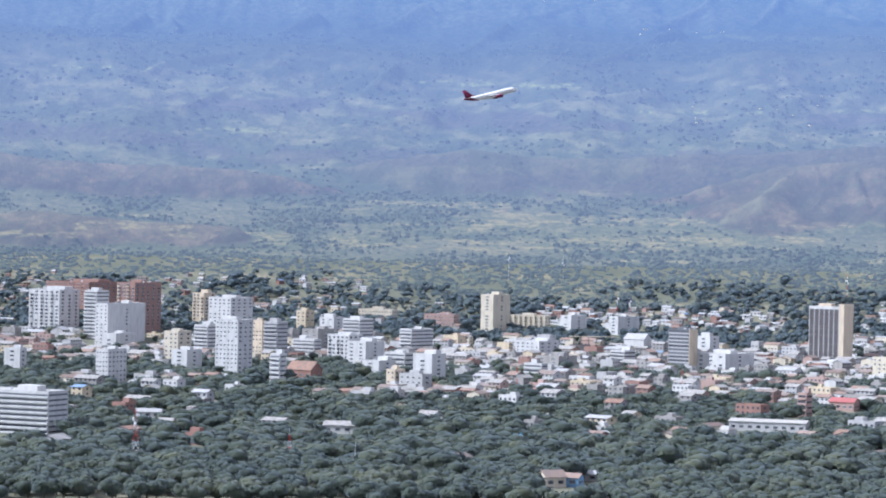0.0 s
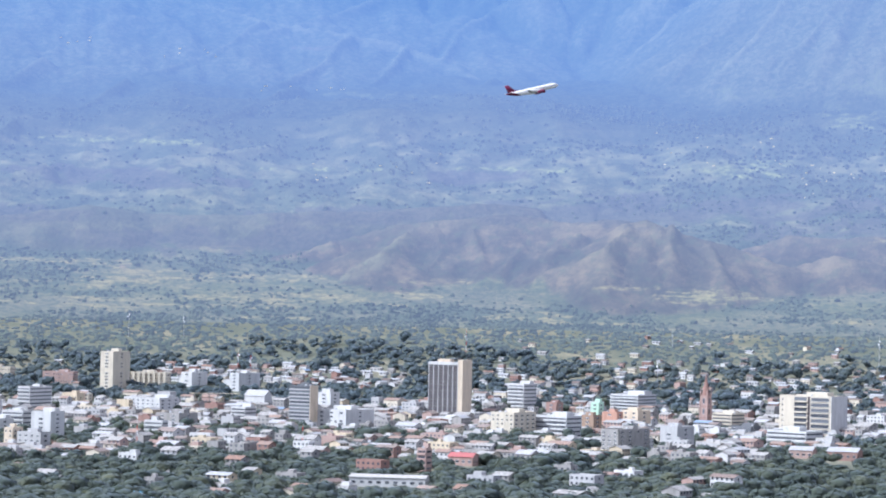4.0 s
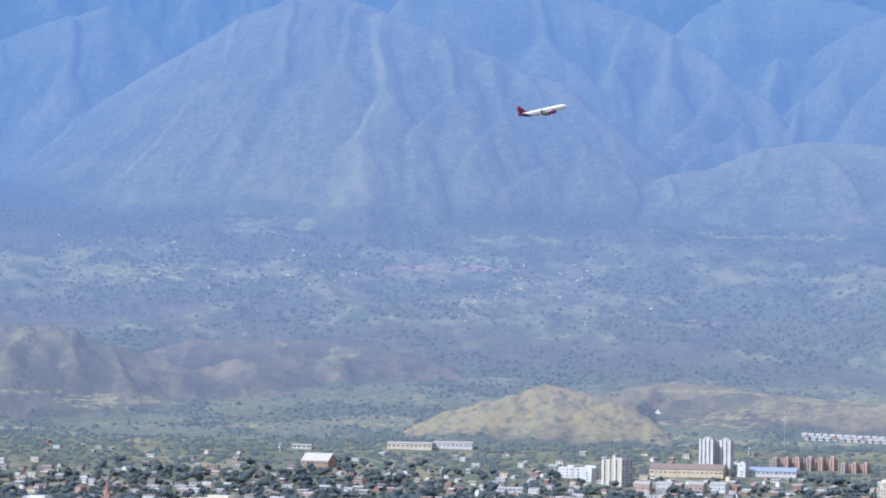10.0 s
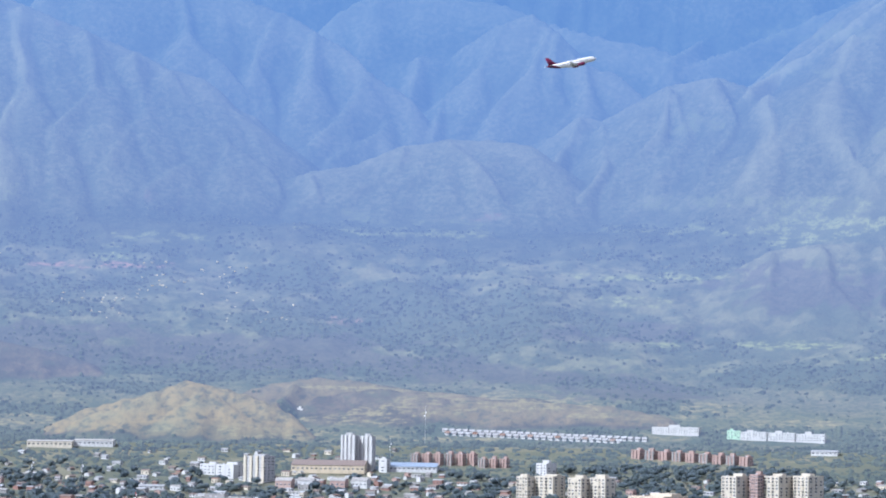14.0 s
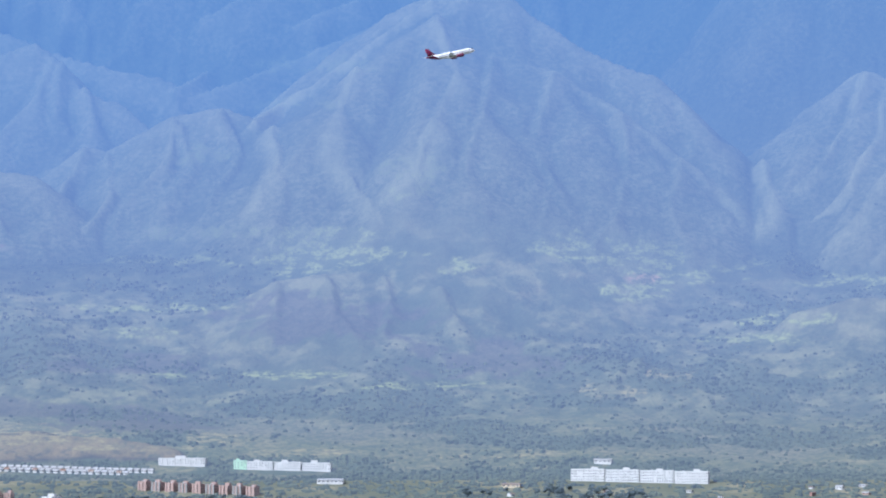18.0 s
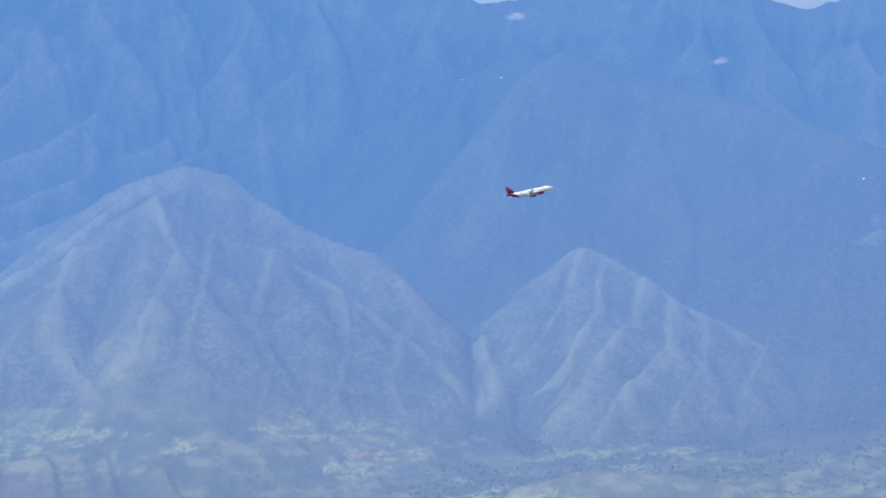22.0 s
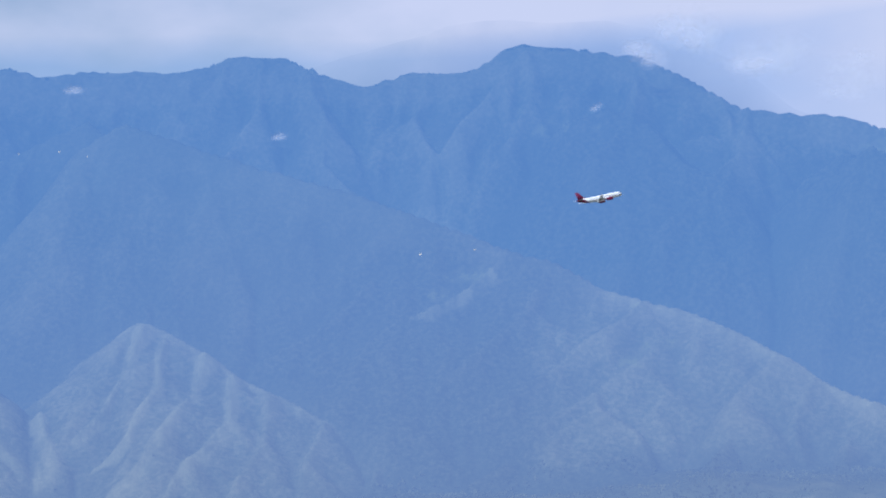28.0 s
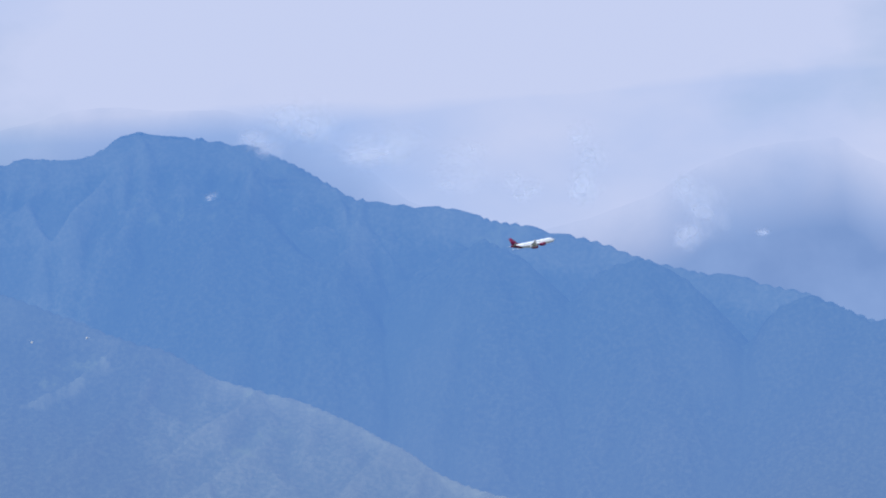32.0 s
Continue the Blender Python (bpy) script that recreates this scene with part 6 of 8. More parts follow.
block("apartment_tower", "cream apartment tower with balcony columns", 1278.0, 2308.9, 12.0, 12.9, 21.5, -61.0, "cream", 7, 4, "balcony")
block("apartment_tower", "cream apartment tower with balcony columns", 1300.8, 2302.9, 20.3, 21.7, 21.1, -61.5, "cream", 7, 4, "balcony")
block("apartment_tower", "cream apartment tower with balcony columns", 1316.2, 2274.9, 14.6, 15.6, 22.3, -62.1, "cream", 7, 4, "balcony")
block("apartment_tower", "cream apartment tower with balcony columns", 1336.9, 2266.6, 16.9, 18.0, 22.2, -62.5, "cream", 7, 4, "balcony")
block("apartment_tower", "cream apartment tower with balcony columns", 1406.6, 2145.8, 15.8, 25.3, 33.4, -65.2, "cream", 11, 4, "balcony")
block("apartment_tower", "rose brick apartment tower with balcony columns", 1422.3, 2134.6, 8.5, 13.7, 35.3, -65.7, "rose", 12, 4, "balcony")
block("apartment_tower", "cream apartment tower with balcony columns", 1442.6, 2130.7, 16.8, 26.9, 33.4, -66.1, "cream", 11, 4, "balcony")
block("apartment_tower", "cream apartment tower with balcony columns", 1467.3, 2119.2, 16.2, 25.9, 33.5, -66.7, "cream", 11, 4, "balcony")
block("market_hall", "blank beige retail hall", 1347.1, 2184.3, 38.6, 41.2, 14.1, -63.7, "beige", 5, 9, "blank")
block("apartment_block", "small red and white apartment block in a row", 1521.6, 2506.1, 8.4, 11.0, 8.3, -63.3, "rose", 3, 4, "ribs", group="red and white blocks", second="rose")
block("apartment_block", "small red and white apartment block in a row", 1530.9, 2494.3, 8.4, 11.0, 8.2, -63.5, "rose", 3, 4, "ribs", group="red and white blocks", second="concrete")
block("apartment_block", "small red and white apartment block in a row", 1540.1, 2482.6, 8.4, 11.0, 8.2, -63.8, "rose", 3, 4, "ribs", group="red and white blocks", second="rose")
block("apartment_block", "small red and white apartment block in a row", 1549.2, 2470.8, 8.4, 11.0, 8.2, -64.1, "rose", 3, 4, "ribs", group="red and white blocks", second="concrete")
block("apartment_block", "small red and white apartment block in a row", 1558.3, 2459.0, 8.4, 11.0, 8.2, -64.4, "rose", 3, 4, "ribs", group="red and white blocks", second="rose")
block("apartment_block", "small red and white apartment block in a row", 1567.2, 2447.3, 8.4, 11.0, 8.2, -64.6, "rose", 3, 4, "ribs", group="red and white blocks", second="concrete")
block("apartment_block", "small red and white apartment block in a row", 1576.1, 2435.5, 8.4, 10.9, 8.1, -64.9, "rose", 3, 4, "ribs", group="red and white blocks", second="rose")
block("apartment_block", "small red and white apartment block in a row", 1585.0, 2423.8, 8.3, 10.9, 8.1, -65.2, "rose", 3, 4, "ribs", group="red and white blocks", second="concrete")
block("apartment_block", "small red and white apartment block in a row", 1593.7, 2412.0, 8.3, 10.9, 8.1, -65.5, "rose", 3, 4, "ribs", group="red and white blocks", second="rose")
block("apartment_block", "long white apartment bar on the plain", 1638.8, 2620.0, 51.4, 19.2, 5.8, -40.0, "white", 3, 18, "grid", group="white estate blocks")
block("apartment_block", "pale green apartment bar on the plain", 1682.1, 2571.6, 14.3, 5.3, 8.0, -41.2, "green", 3, 4, "grid", group="white estate blocks")
block("apartment_block", "long white apartment bar on the plain", 1699.9, 2558.7, 28.5, 10.7, 7.3, -41.6, "white", 3, 9, "grid", group="white estate blocks")
block("apartment_block", "long white apartment bar on the plain", 1723.2, 2540.0, 29.7, 11.1, 7.3, -42.2, "white", 3, 10, "grid", group="white estate blocks")
block("apartment_block", "long white apartment bar on the plain", 1747.9, 2520.4, 32.0, 12.0, 7.1, -42.7, "white", 3, 10, "grid", group="white estate blocks")
block("villa_row", "white new houses on a dry terrace", 1296.8, 2868.4, 10.8, 4.3, 4.3, -56.3, "white", 1, 3, "blank", group="terrace houses")
block("villa_row", "white new houses on a dry terrace", 1307.2, 2860.7, 10.8, 4.3, 4.3, -56.6, "white", 1, 3, "blank", group="terrace houses")
block("villa_row", "white new houses on a dry terrace", 1317.6, 2852.9, 10.8, 4.3, 4.3, -56.8, "white", 1, 3, "blank", group="terrace houses")
block("villa_row", "white new houses on a dry terrace", 1327.9, 2845.1, 10.8, 4.3, 4.3, -57.0, "white", 1, 3, "blank", group="terrace houses")
block("villa_row", "white new houses on a dry terrace", 1338.3, 2837.2, 10.8, 4.3, 4.3, -57.3, "white", 1, 3, "blank", group="terrace houses")
hall("row_house", "small white estate house with a pale roof", 1413.6, 2737.9, 5.0, 6.0, 2.6, -42.3, "white", "zinc", 1.7, 2, group="white estate")
hall("row_house", "small white estate house with a pale roof", 1411.2, 2727.2, 4.5, 6.0, 2.6, -42.4, "white", "rust", 1.7, 2, group="white estate")
hall("row_house", "small white estate house with a pale roof", 1419.9, 2733.7, 5.0, 6.0, 2.6, -42.4, "white", "zinc", 1.7, 2, group="white estate")
hall("row_house", "small white estate house with a pale roof", 1417.6, 2723.0, 4.5, 6.0, 2.6, -42.5, "white", "zinc", 1.7, 2, group="white estate")
hall("row_house", "small white estate house with a pale roof", 1426.3, 2729.5, 5.0, 6.0, 2.6, -42.6, "white", "zinc", 1.7, 2, group="white estate")
hall("row_house", "small white estate house with a pale roof", 1423.9, 2718.8, 4.5, 6.0, 2.6, -42.6, "white", "zinc", 1.7, 2, group="white estate")
hall("row_house", "small white estate house with a pale roof", 1432.6, 2725.3, 5.0, 6.0, 2.6, -42.7, "white", "zinc", 1.7, 2, group="white estate")
hall("row_house", "small white estate house with a pale roof", 1430.2, 2714.6, 4.5, 6.0, 2.6, -42.8, "white", "zinc", 1.7, 2, group="white estate")
hall("row_house", "small white estate house with a pale roof", 1438.9, 2721.0, 5.0, 6.0, 2.6, -42.9, "white", "zinc", 1.7, 2, group="white estate")
hall("row_house", "small white estate house with a pale roof", 1436.5, 2710.4, 4.5, 6.0, 2.6, -42.9, "white", "rust", 1.7, 2, group="white estate")
hall("row_house", "small white estate house with a pale roof", 1445.2, 2716.8, 5.0, 6.0, 2.6, -43.0, "white", "zinc", 1.7, 2, group="white estate")
hall("row_house", "small white estate house with a pale roof", 1442.8, 2706.1, 4.5, 6.0, 2.6, -43.1, "white", "zinc", 1.7, 2, group="white estate")
hall("row_house", "small white estate house with a pale roof", 1451.5, 2712.5, 4.9, 6.0, 2.6, -43.2, "white", "zinc", 1.7, 2, group="white estate")
hall("row_house", "small white estate house with a pale roof", 1449.0, 2701.9, 4.5, 6.0, 2.6, -43.2, "white", "zinc", 1.7, 2, group="white estate")
hall("row_house", "small white estate house with a pale roof", 1457.8, 2708.2, 4.9, 6.0, 2.6, -43.3, "white", "zinc", 1.7, 2, group="white estate")
hall("row_house", "small white estate house with a pale roof", 1455.3, 2697.6, 4.5, 6.0, 2.6, -43.3, "white", "zinc", 1.7, 2, group="white estate")
hall("row_house", "small white estate house with a pale roof", 1464.1, 2703.9, 4.9, 6.0, 2.6, -43.4, "white", "zinc", 1.7, 2, group="white estate")
hall("row_house", "small white estate house with a pale roof", 1461.5, 2693.3, 4.5, 6.0, 2.6, -43.5, "white", "rust", 1.7, 2, group="white estate")
hall("row_house", "small white estate house with a pale roof", 1470.3, 2699.6, 4.9, 6.0, 2.6, -43.6, "white", "zinc", 1.7, 2, group="white estate")
hall("row_house", "small white estate house with a pale roof", 1467.8, 2689.0, 4.5, 6.0, 2.6, -43.6, "white", "zinc", 1.7, 2, group="white estate")
hall("row_house", "small white estate house with a pale roof", 1476.6, 2695.3, 4.9, 6.0, 2.6, -43.7, "white", "zinc", 1.7, 2, group="white estate")
hall("row_house", "small white estate house with a pale roof", 1474.0, 2684.7, 4.5, 6.0, 2.6, -43.8, "white", "zinc", 1.7, 2, group="white estate")
hall("row_house", "small white estate house with a pale roof", 1482.8, 2691.0, 4.9, 6.0, 2.6, -43.9, "white", "zinc", 1.7, 2, group="white estate")
hall("row_house", "small white estate house with a pale roof", 1480.2, 2680.4, 4.5, 6.0, 2.6, -43.9, "white", "zinc", 1.7, 2, group="white estate")
hall("row_house", "small white estate house with a pale roof", 1489.0, 2686.6, 4.9, 6.0, 2.6, -44.0, "white", "zinc", 1.7, 2, group="white estate")
hall("row_house", "small white estate house with a pale roof", 1486.4, 2676.1, 4.5, 6.0, 2.6, -44.0, "white", "rust", 1.7, 2, group="white estate")
hall("row_house", "small white estate house with a pale roof", 1495.2, 2682.3, 4.9, 6.0, 2.6, -44.1, "white", "zinc", 1.7, 2, group="white estate")
hall("row_house", "small white estate house with a pale roof", 1492.5, 2671.7, 4.5, 6.0, 2.6, -44.2, "white", "zinc", 1.7, 2, group="white estate")
hall("row_house", "small white estate house with a pale roof", 1501.4, 2677.9, 4.9, 6.0, 2.6, -44.3, "white", "zinc", 1.7, 2, group="white estate")
hall("row_house", "small white estate house with a pale roof", 1498.7, 2667.4, 4.5, 6.0, 2.6, -44.3, "white", "zinc", 1.7, 2, group="white estate")
hall("row_house", "small white estate house with a pale roof", 1507.6, 2673.5, 4.9, 6.0, 2.6, -44.4, "white", "zinc", 1.7, 2, group="white estate")
hall("row_house", "small white estate house with a pale roof", 1504.8, 2663.0, 4.5, 6.0, 2.6, -44.5, "white", "zinc", 1.7, 2, group="white estate")
hall("row_house", "small white estate house with a pale roof", 1513.7, 2669.1, 4.9, 6.0, 2.6, -44.6, "white", "zinc", 1.7, 2, group="white estate")
hall("row_house", "small white estate house with a pale roof", 1511.0, 2658.6, 4.5, 6.0, 2.6, -44.6, "white", "rust", 1.7, 2, group="white estate")
hall("row_house", "small white estate house with a pale roof", 1519.9, 2664.7, 4.9, 6.0, 2.6, -44.7, "white", "zinc", 1.7, 2, group="white estate")
hall("row_house", "small white estate house with a pale roof", 1517.1, 2654.2, 4.5, 6.0, 2.6, -44.8, "white", "zinc", 1.7, 2, group="white estate")
hall("row_house", "small white estate house with a pale roof", 1526.0, 2660.3, 4.9, 6.0, 2.6, -44.8, "white", "zinc", 1.7, 2, group="white estate")
hall("row_house", "small white estate house with a pale roof", 1523.2, 2649.8, 4.5, 6.0, 2.6, -44.9, "white", "zinc", 1.7, 2, group="white estate")
hall("row_house", "small white estate house with a pale roof", 1532.1, 2655.9, 4.9, 6.0, 2.6, -45.0, "white", "zinc", 1.7, 2, group="white estate")
hall("row_house", "small white estate house with a pale roof", 1529.3, 2645.4, 4.5, 6.0, 2.6, -45.0, "white", "zinc", 1.7, 2, group="white estate")
hall("row_house", "small white estate house with a pale roof", 1538.2, 2651.4, 4.9, 6.0, 2.6, -45.1, "white", "zinc", 1.7, 2, group="white estate")
hall("row_house", "small white estate house with a pale roof", 1535.4, 2641.0, 4.5, 6.0, 2.6, -45.2, "white", "rust", 1.7, 2, group="white estate")
hall("row_house", "small white estate house with a pale roof", 1544.3, 2647.0, 4.9, 6.0, 2.6, -45.3, "white", "zinc", 1.7, 2, group="white estate")
hall("row_house", "small white estate house with a pale roof", 1541.4, 2636.5, 4.5, 6.0, 2.6, -45.3, "white", "zinc", 1.7, 2, group="white estate")
hall("row_house", "small white estate house with a pale roof", 1550.3, 2642.5, 4.9, 6.0, 2.6, -45.4, "white", "zinc", 1.7, 2, group="white estate")
hall("row_house", "small white estate house with a pale roof", 1547.5, 2632.1, 4.5, 6.0, 2.6, -45.5, "white", "zinc", 1.7, 2, group="white estate")
hall("row_house", "small white estate house with a pale roof", 1556.4, 2638.0, 4.9, 6.0, 2.6, -45.5, "white", "zinc", 1.7, 2, group="white estate")
hall("row_house", "small white estate house with a pale roof", 1553.2, 2627.1, 4.5, 6.0, 2.6, -45.6, "white", "zinc", 1.7, 2, group="white estate")
hall("row_house", "small white estate house with a pale roof", 1562.4, 2633.5, 4.9, 6.0, 2.6, -45.7, "white", "zinc", 1.7, 2, group="white estate")
hall("row_house", "small white estate house with a pale roof", 1558.7, 2621.8, 4.5, 6.0, 2.6, -45.7, "white", "rust", 1.7, 2, group="white estate")
hall("row_house", "small white estate house with a pale roof", 1568.5, 2629.0, 4.9, 6.0, 2.6, -45.8, "white", "zinc", 1.7, 2, group="white estate")
hall("row_house", "small white estate house with a pale roof", 1564.3, 2616.6, 4.5, 6.0, 2.6, -45.9, "white", "zinc", 1.7, 2, group="white estate")
hall("row_house", "small white estate house with a pale roof", 1574.5, 2624.5, 4.9, 6.0, 2.6, -46.0, "white", "zinc", 1.7, 2, group="white estate")
hall("row_house", "small white estate house with a pale roof", 1580.5, 2620.0, 4.9, 6.0, 2.6, -46.1, "white", "zinc", 1.7, 2, group="white estate")
hall("row_house", "small white estate house with a pale roof", 1586.5, 2615.5, 4.9, 6.0, 2.6, -46.2, "white", "zinc", 1.7, 2, group="white estate")
hall("row_house", "small white estate house with a pale roof", 1592.4, 2610.9, 4.9, 6.0, 2.6, -46.4, "white", "zinc", 1.7, 2, group="white estate")
block("apartment_block", "long cream barracks block with window rows", 1938.0, 2286.4, 36.2, 10.8, 11.9, -50.3, "white", 4, 14, "grid", group="long cream blocks")
block("apartment_block", "long cream barracks block with window rows", 1961.3, 2257.1, 36.1, 10.8, 11.8, -51.0, "white", 4, 14, "grid", group="long cream blocks")
block("apartment_block", "long cream barracks block with window rows", 1984.2, 2227.7, 36.0, 10.7, 11.8, -51.7, "white", 4, 14, "grid", group="long cream blocks")
block("apartment_block", "long cream barracks block with window rows", 2006.6, 2198.1, 35.9, 10.7, 11.7, -52.4, "white", 4, 14, "grid", group="long cream blocks")
hall("long_hall", "white shed with red gable ends", 2012.4, 2349.0, 18.6, 13.0, 3.0, -46.6, "white", "zinc", 1.3, 4)
hall("long_hall", "white shed roof among trees", 1711.2, 2441.2, 27.2, 19.0, 3.3, -41.0, "white", "zinc", 1.4, 6)
hall("house", "orange house beside a small white shrine", 1843.4, 2299.8, 18.8, 13.2, 2.9, -44.7, "ochre", "tile", 1.2, 4)
mast(-130.0, 1198.2, 21.8, "red and white lattice mast rising from trees", True, 2.2)
mast(-150.3, 1192.1, 5.3, "short red and white sign mast", True, 1.6)
mast(-63.8, 1196.8, 12.6, "red and white banded mast in the wood", True, 1.8)
mast(-34.6, 1167.4, 9.0, "slim grey pole mast in the wood", False, 0.7)
mast(68.1, 2873.6, 26.1, "tall white mast on a far ridge", False, 0.8)
mast(123.7, 2869.0, 24.3, "tall thin lattice mast on a slope", False, 0.6)
mast(164.6, 2620.4, 23.3, "red and white mast behind a white exchange", True, 0.9)
mast(176.3, 2621.6, 20.1, "red and white mast behind a white exchange", True, 1.4)
mast(273.5, 2532.5, 19.9, "grey lattice mast in town", False, 0.9)
mast(396.4, 2736.2, 29.3, "red lattice mast behind the office tower", True, 0.9)
mast(48.8, 1772.4, 17.9, "red and white mast between low houses", True, 1.2)
mast(154.5, 1785.3, 18.0, "red and white mast between low houses", True, 1.0)
mast(621.3, 2812.2, 17.4, "white twin mast on a green slope", False, 1.4)
mast(551.3, 2557.2, 25.2, "grey lattice mast in the suburb", False, 0.8)
mast(788.2, 2638.3, 33.3, "grey lattice mast in the suburb", False, 1.2)
mast(874.7, 2548.0, 23.3, "white mast with drum antennas", False, 1.2)
mast(905.5, 2495.8, 26.6, "white lattice mast in trees", False, 1.2)
mast(865.0, 2248.8, 27.5, "red and white mast with drums", True, 1.6)
mast(853.8, 2241.0, 23.5, "grey lattice mast beside another", False, 1.6)
mast(799.9, 2040.6, 26.3, "red and white mast with drums", True, 1.4)
mast(1237.4, 2515.6, 31.6, "slim white mast beside a church", False, 0.6)
mast(1360.9, 2682.5, 39.3, "slim mast on the dry plain", False, 0.5)
billboard(35.8, 1297.9, 8.9, 4.5, 8.7)
steeple(525.0, 2245.6, 9.3, 45.4, -43.2)
grandstand(129.6, 2374.2, 40.3, 13.9, 10.9)

# ---- low houses ----
dice = random.Random(11)
FOOT = np.array(FOOTPRINTS)


def free(x, y, r):
    return not len(FOOT) or np.all(np.hypot(FOOT[:, 0] - x, FOOT[:, 1] - y) > FOOT[:, 2] + r)


WALLS = ["white", "white", "white", "cream", "grey", "concrete", "concrete", "rose", "brick", "beige", "ochre"]
TOPS = ["tile", "sheet", "sheet", "zinc", "rust", "flat", "flat", "flat"]


def house_model(w, d, h, wall, top):
    ob = new("house")
    part("wall", box_mesh(-w / 2, -d / 2, -1.5, w / 2, d / 2, h) if top == "flat" else gabled_body(w, d, h, d * 0.16), PAINT[wall], ob)
    bm = bmesh.new()
    if top == "flat":
        for a in ((-w / 2, -d / 2, w / 2, -d / 2 + 0.25), (-w / 2, d / 2 - 0.25, w / 2, d / 2), (-w / 2, -d / 2 + 0.25, -w / 2 + 0.25, d / 2 - 0.25), (w / 2 - 0.25, -d / 2 + 0.25, w / 2, d / 2 - 0.25)):
            add_box(bm, a[0], a[1], h + 0.004, a[2], a[3], h + 0.7)
        add_box(bm, -w / 2 + 0.25, -d / 2 + 0.25, h + 0.004, w / 2 - 0.25, d / 2 - 0.25, h + 0.1)
        part("roof", bm, ROOF["flat"], ob)
        part("roof_room", box_mesh(-w * 0.1, 0, h + 0.11, w * 0.3, d * 0.4, h + 2.3), PAINT[wall], ob)
    else:
        gable(bm, w, d, h + 0.004, d * 0.16)
        part("roof", bm, ROOF[top], ob)
    rows = 1 if h < 4.5 else 2
    for r in range(rows):
        for i in range(max(2, round(w / 3.6))):
            u = (i + 0.5) / max(2, round(w / 3.6)) * w - w / 2
            if r == 0 and i == 0:
                part("door", box_mesh(u - 0.5, -d / 2 - 0.06, 0, u + 0.5, -d / 2 + 0.04, 2.1), PAINT["brown"], ob)
            else:
                piece("window", pane_mesh(1.4, 1.2), ob, pose(u, -d / 2, 1.0 + r * 2.9))
        piece("window", pane_mesh(1.4, 1.2), ob, pose(w / 2, 0, 1.0 + r * 2.9, 0, 0, 90))
    return ob


MODELS = []
for w, d, h, wall, top, words in ((9, 8, 3.2, "white", "tile", "low white house with a clay tile roof"), (11, 9, 6.2, "white", "flat", "two-storey white house with a flat roof"),
                                  (8, 9, 3.0, "concrete", "sheet", "plain concrete house with a fibre cement roof"), (12, 9, 6.0, "cream", "tile", "cream two-storey house with a tile roof"),
                                  (10, 10, 3.2, "rose", "zinc", "brick house with a zinc sheet roof"), (14, 10, 6.4, "grey", "flat", "grey two-storey house with a roof room"),
                                  (9, 8, 6.0, "brick", "rust", "brick house with a rusty sheet roof"), (16, 11, 4.2, "white", "zinc", "low white workshop with a pale sheet roof")):
    MODELS.append((house_model(w, d, h, wall, top), max(w, d) * 0.55, words))


def scatter(count, az0, az1, d0, d1, gap, tries=12):
    """Places in a sector, not too near one another nor in a building."""
    made, grid = [], {}
    for _ in range(count * tries):
        if len(made) >= count:
            break
        az, d = dice.uniform(az0, az1), math.sqrt(dice.uniform(d0 * d0, d1 * d1))
        x, y = spot(az, d)
        key = (int(x // gap), int(y // gap))
        if any((px - x) ** 2 + (py - y) ** 2 < gap * gap for i in (-1, 0, 1) for j in (-1, 0, 1) for px, py in grid.get((key[0] + i, key[1] + j), ())):
            continue
        if not free(x, y, gap * 0.4):
            continue
        grid.setdefault(key, []).append((x, y))
        made.append((x, y))
    return made


def street(x, y):
    """The town's grid: streets run along two directions."""
    return -math.degrees(math.atan2(x, y)) - 32 + dice.choice((0, 0, 0, 90)) + dice.uniform(-5, 5)


single = 0
taken = []
used = set()


def put_house(x, y):
    global single
    i = dice.randrange(len(MODELS))
    model, r, words = MODELS[i]
    m = pose(x, y, float(plain(math.hypot(x, y))), 0, 0, street(x, y))
    if i in used:
        ob = copy_thing(model, m)
    else:
        ob = model
        ob.matrix_basis = m
        used.add(i)
    tagged(ob, words, "house", "low houses")
    taken.append((x, y, r))
    single += 1


for n, a0, a1, d0, d1 in ((16, -7.5, -4.5, 1745, 1850), (24, -1.2, 1.2, 1660, 1800), (9, 1.8, 5.2, 1330, 1400), (5, 4.5, 7.6, 1395, 1440),
                          (6, -2.6, -1.4, 1650, 1720), (16, -8.5, -5.5, 2010, 2130), (160, -1.0, 19.5, 1930, 2200)):
    for x, y in scatter(n, a0, a1, d0, d1, 12):
        put_house(x, y)

# the rest of the town, joined
HOUSE_MATS = [PAINT[k] for k in ("white", "cream", "grey", "concrete", "rose", "brick", "ochre")] + [ROOF[k] for k in ("tile", "sheet", "zinc", "rust", "flat", "bluesheet")] + [glass]


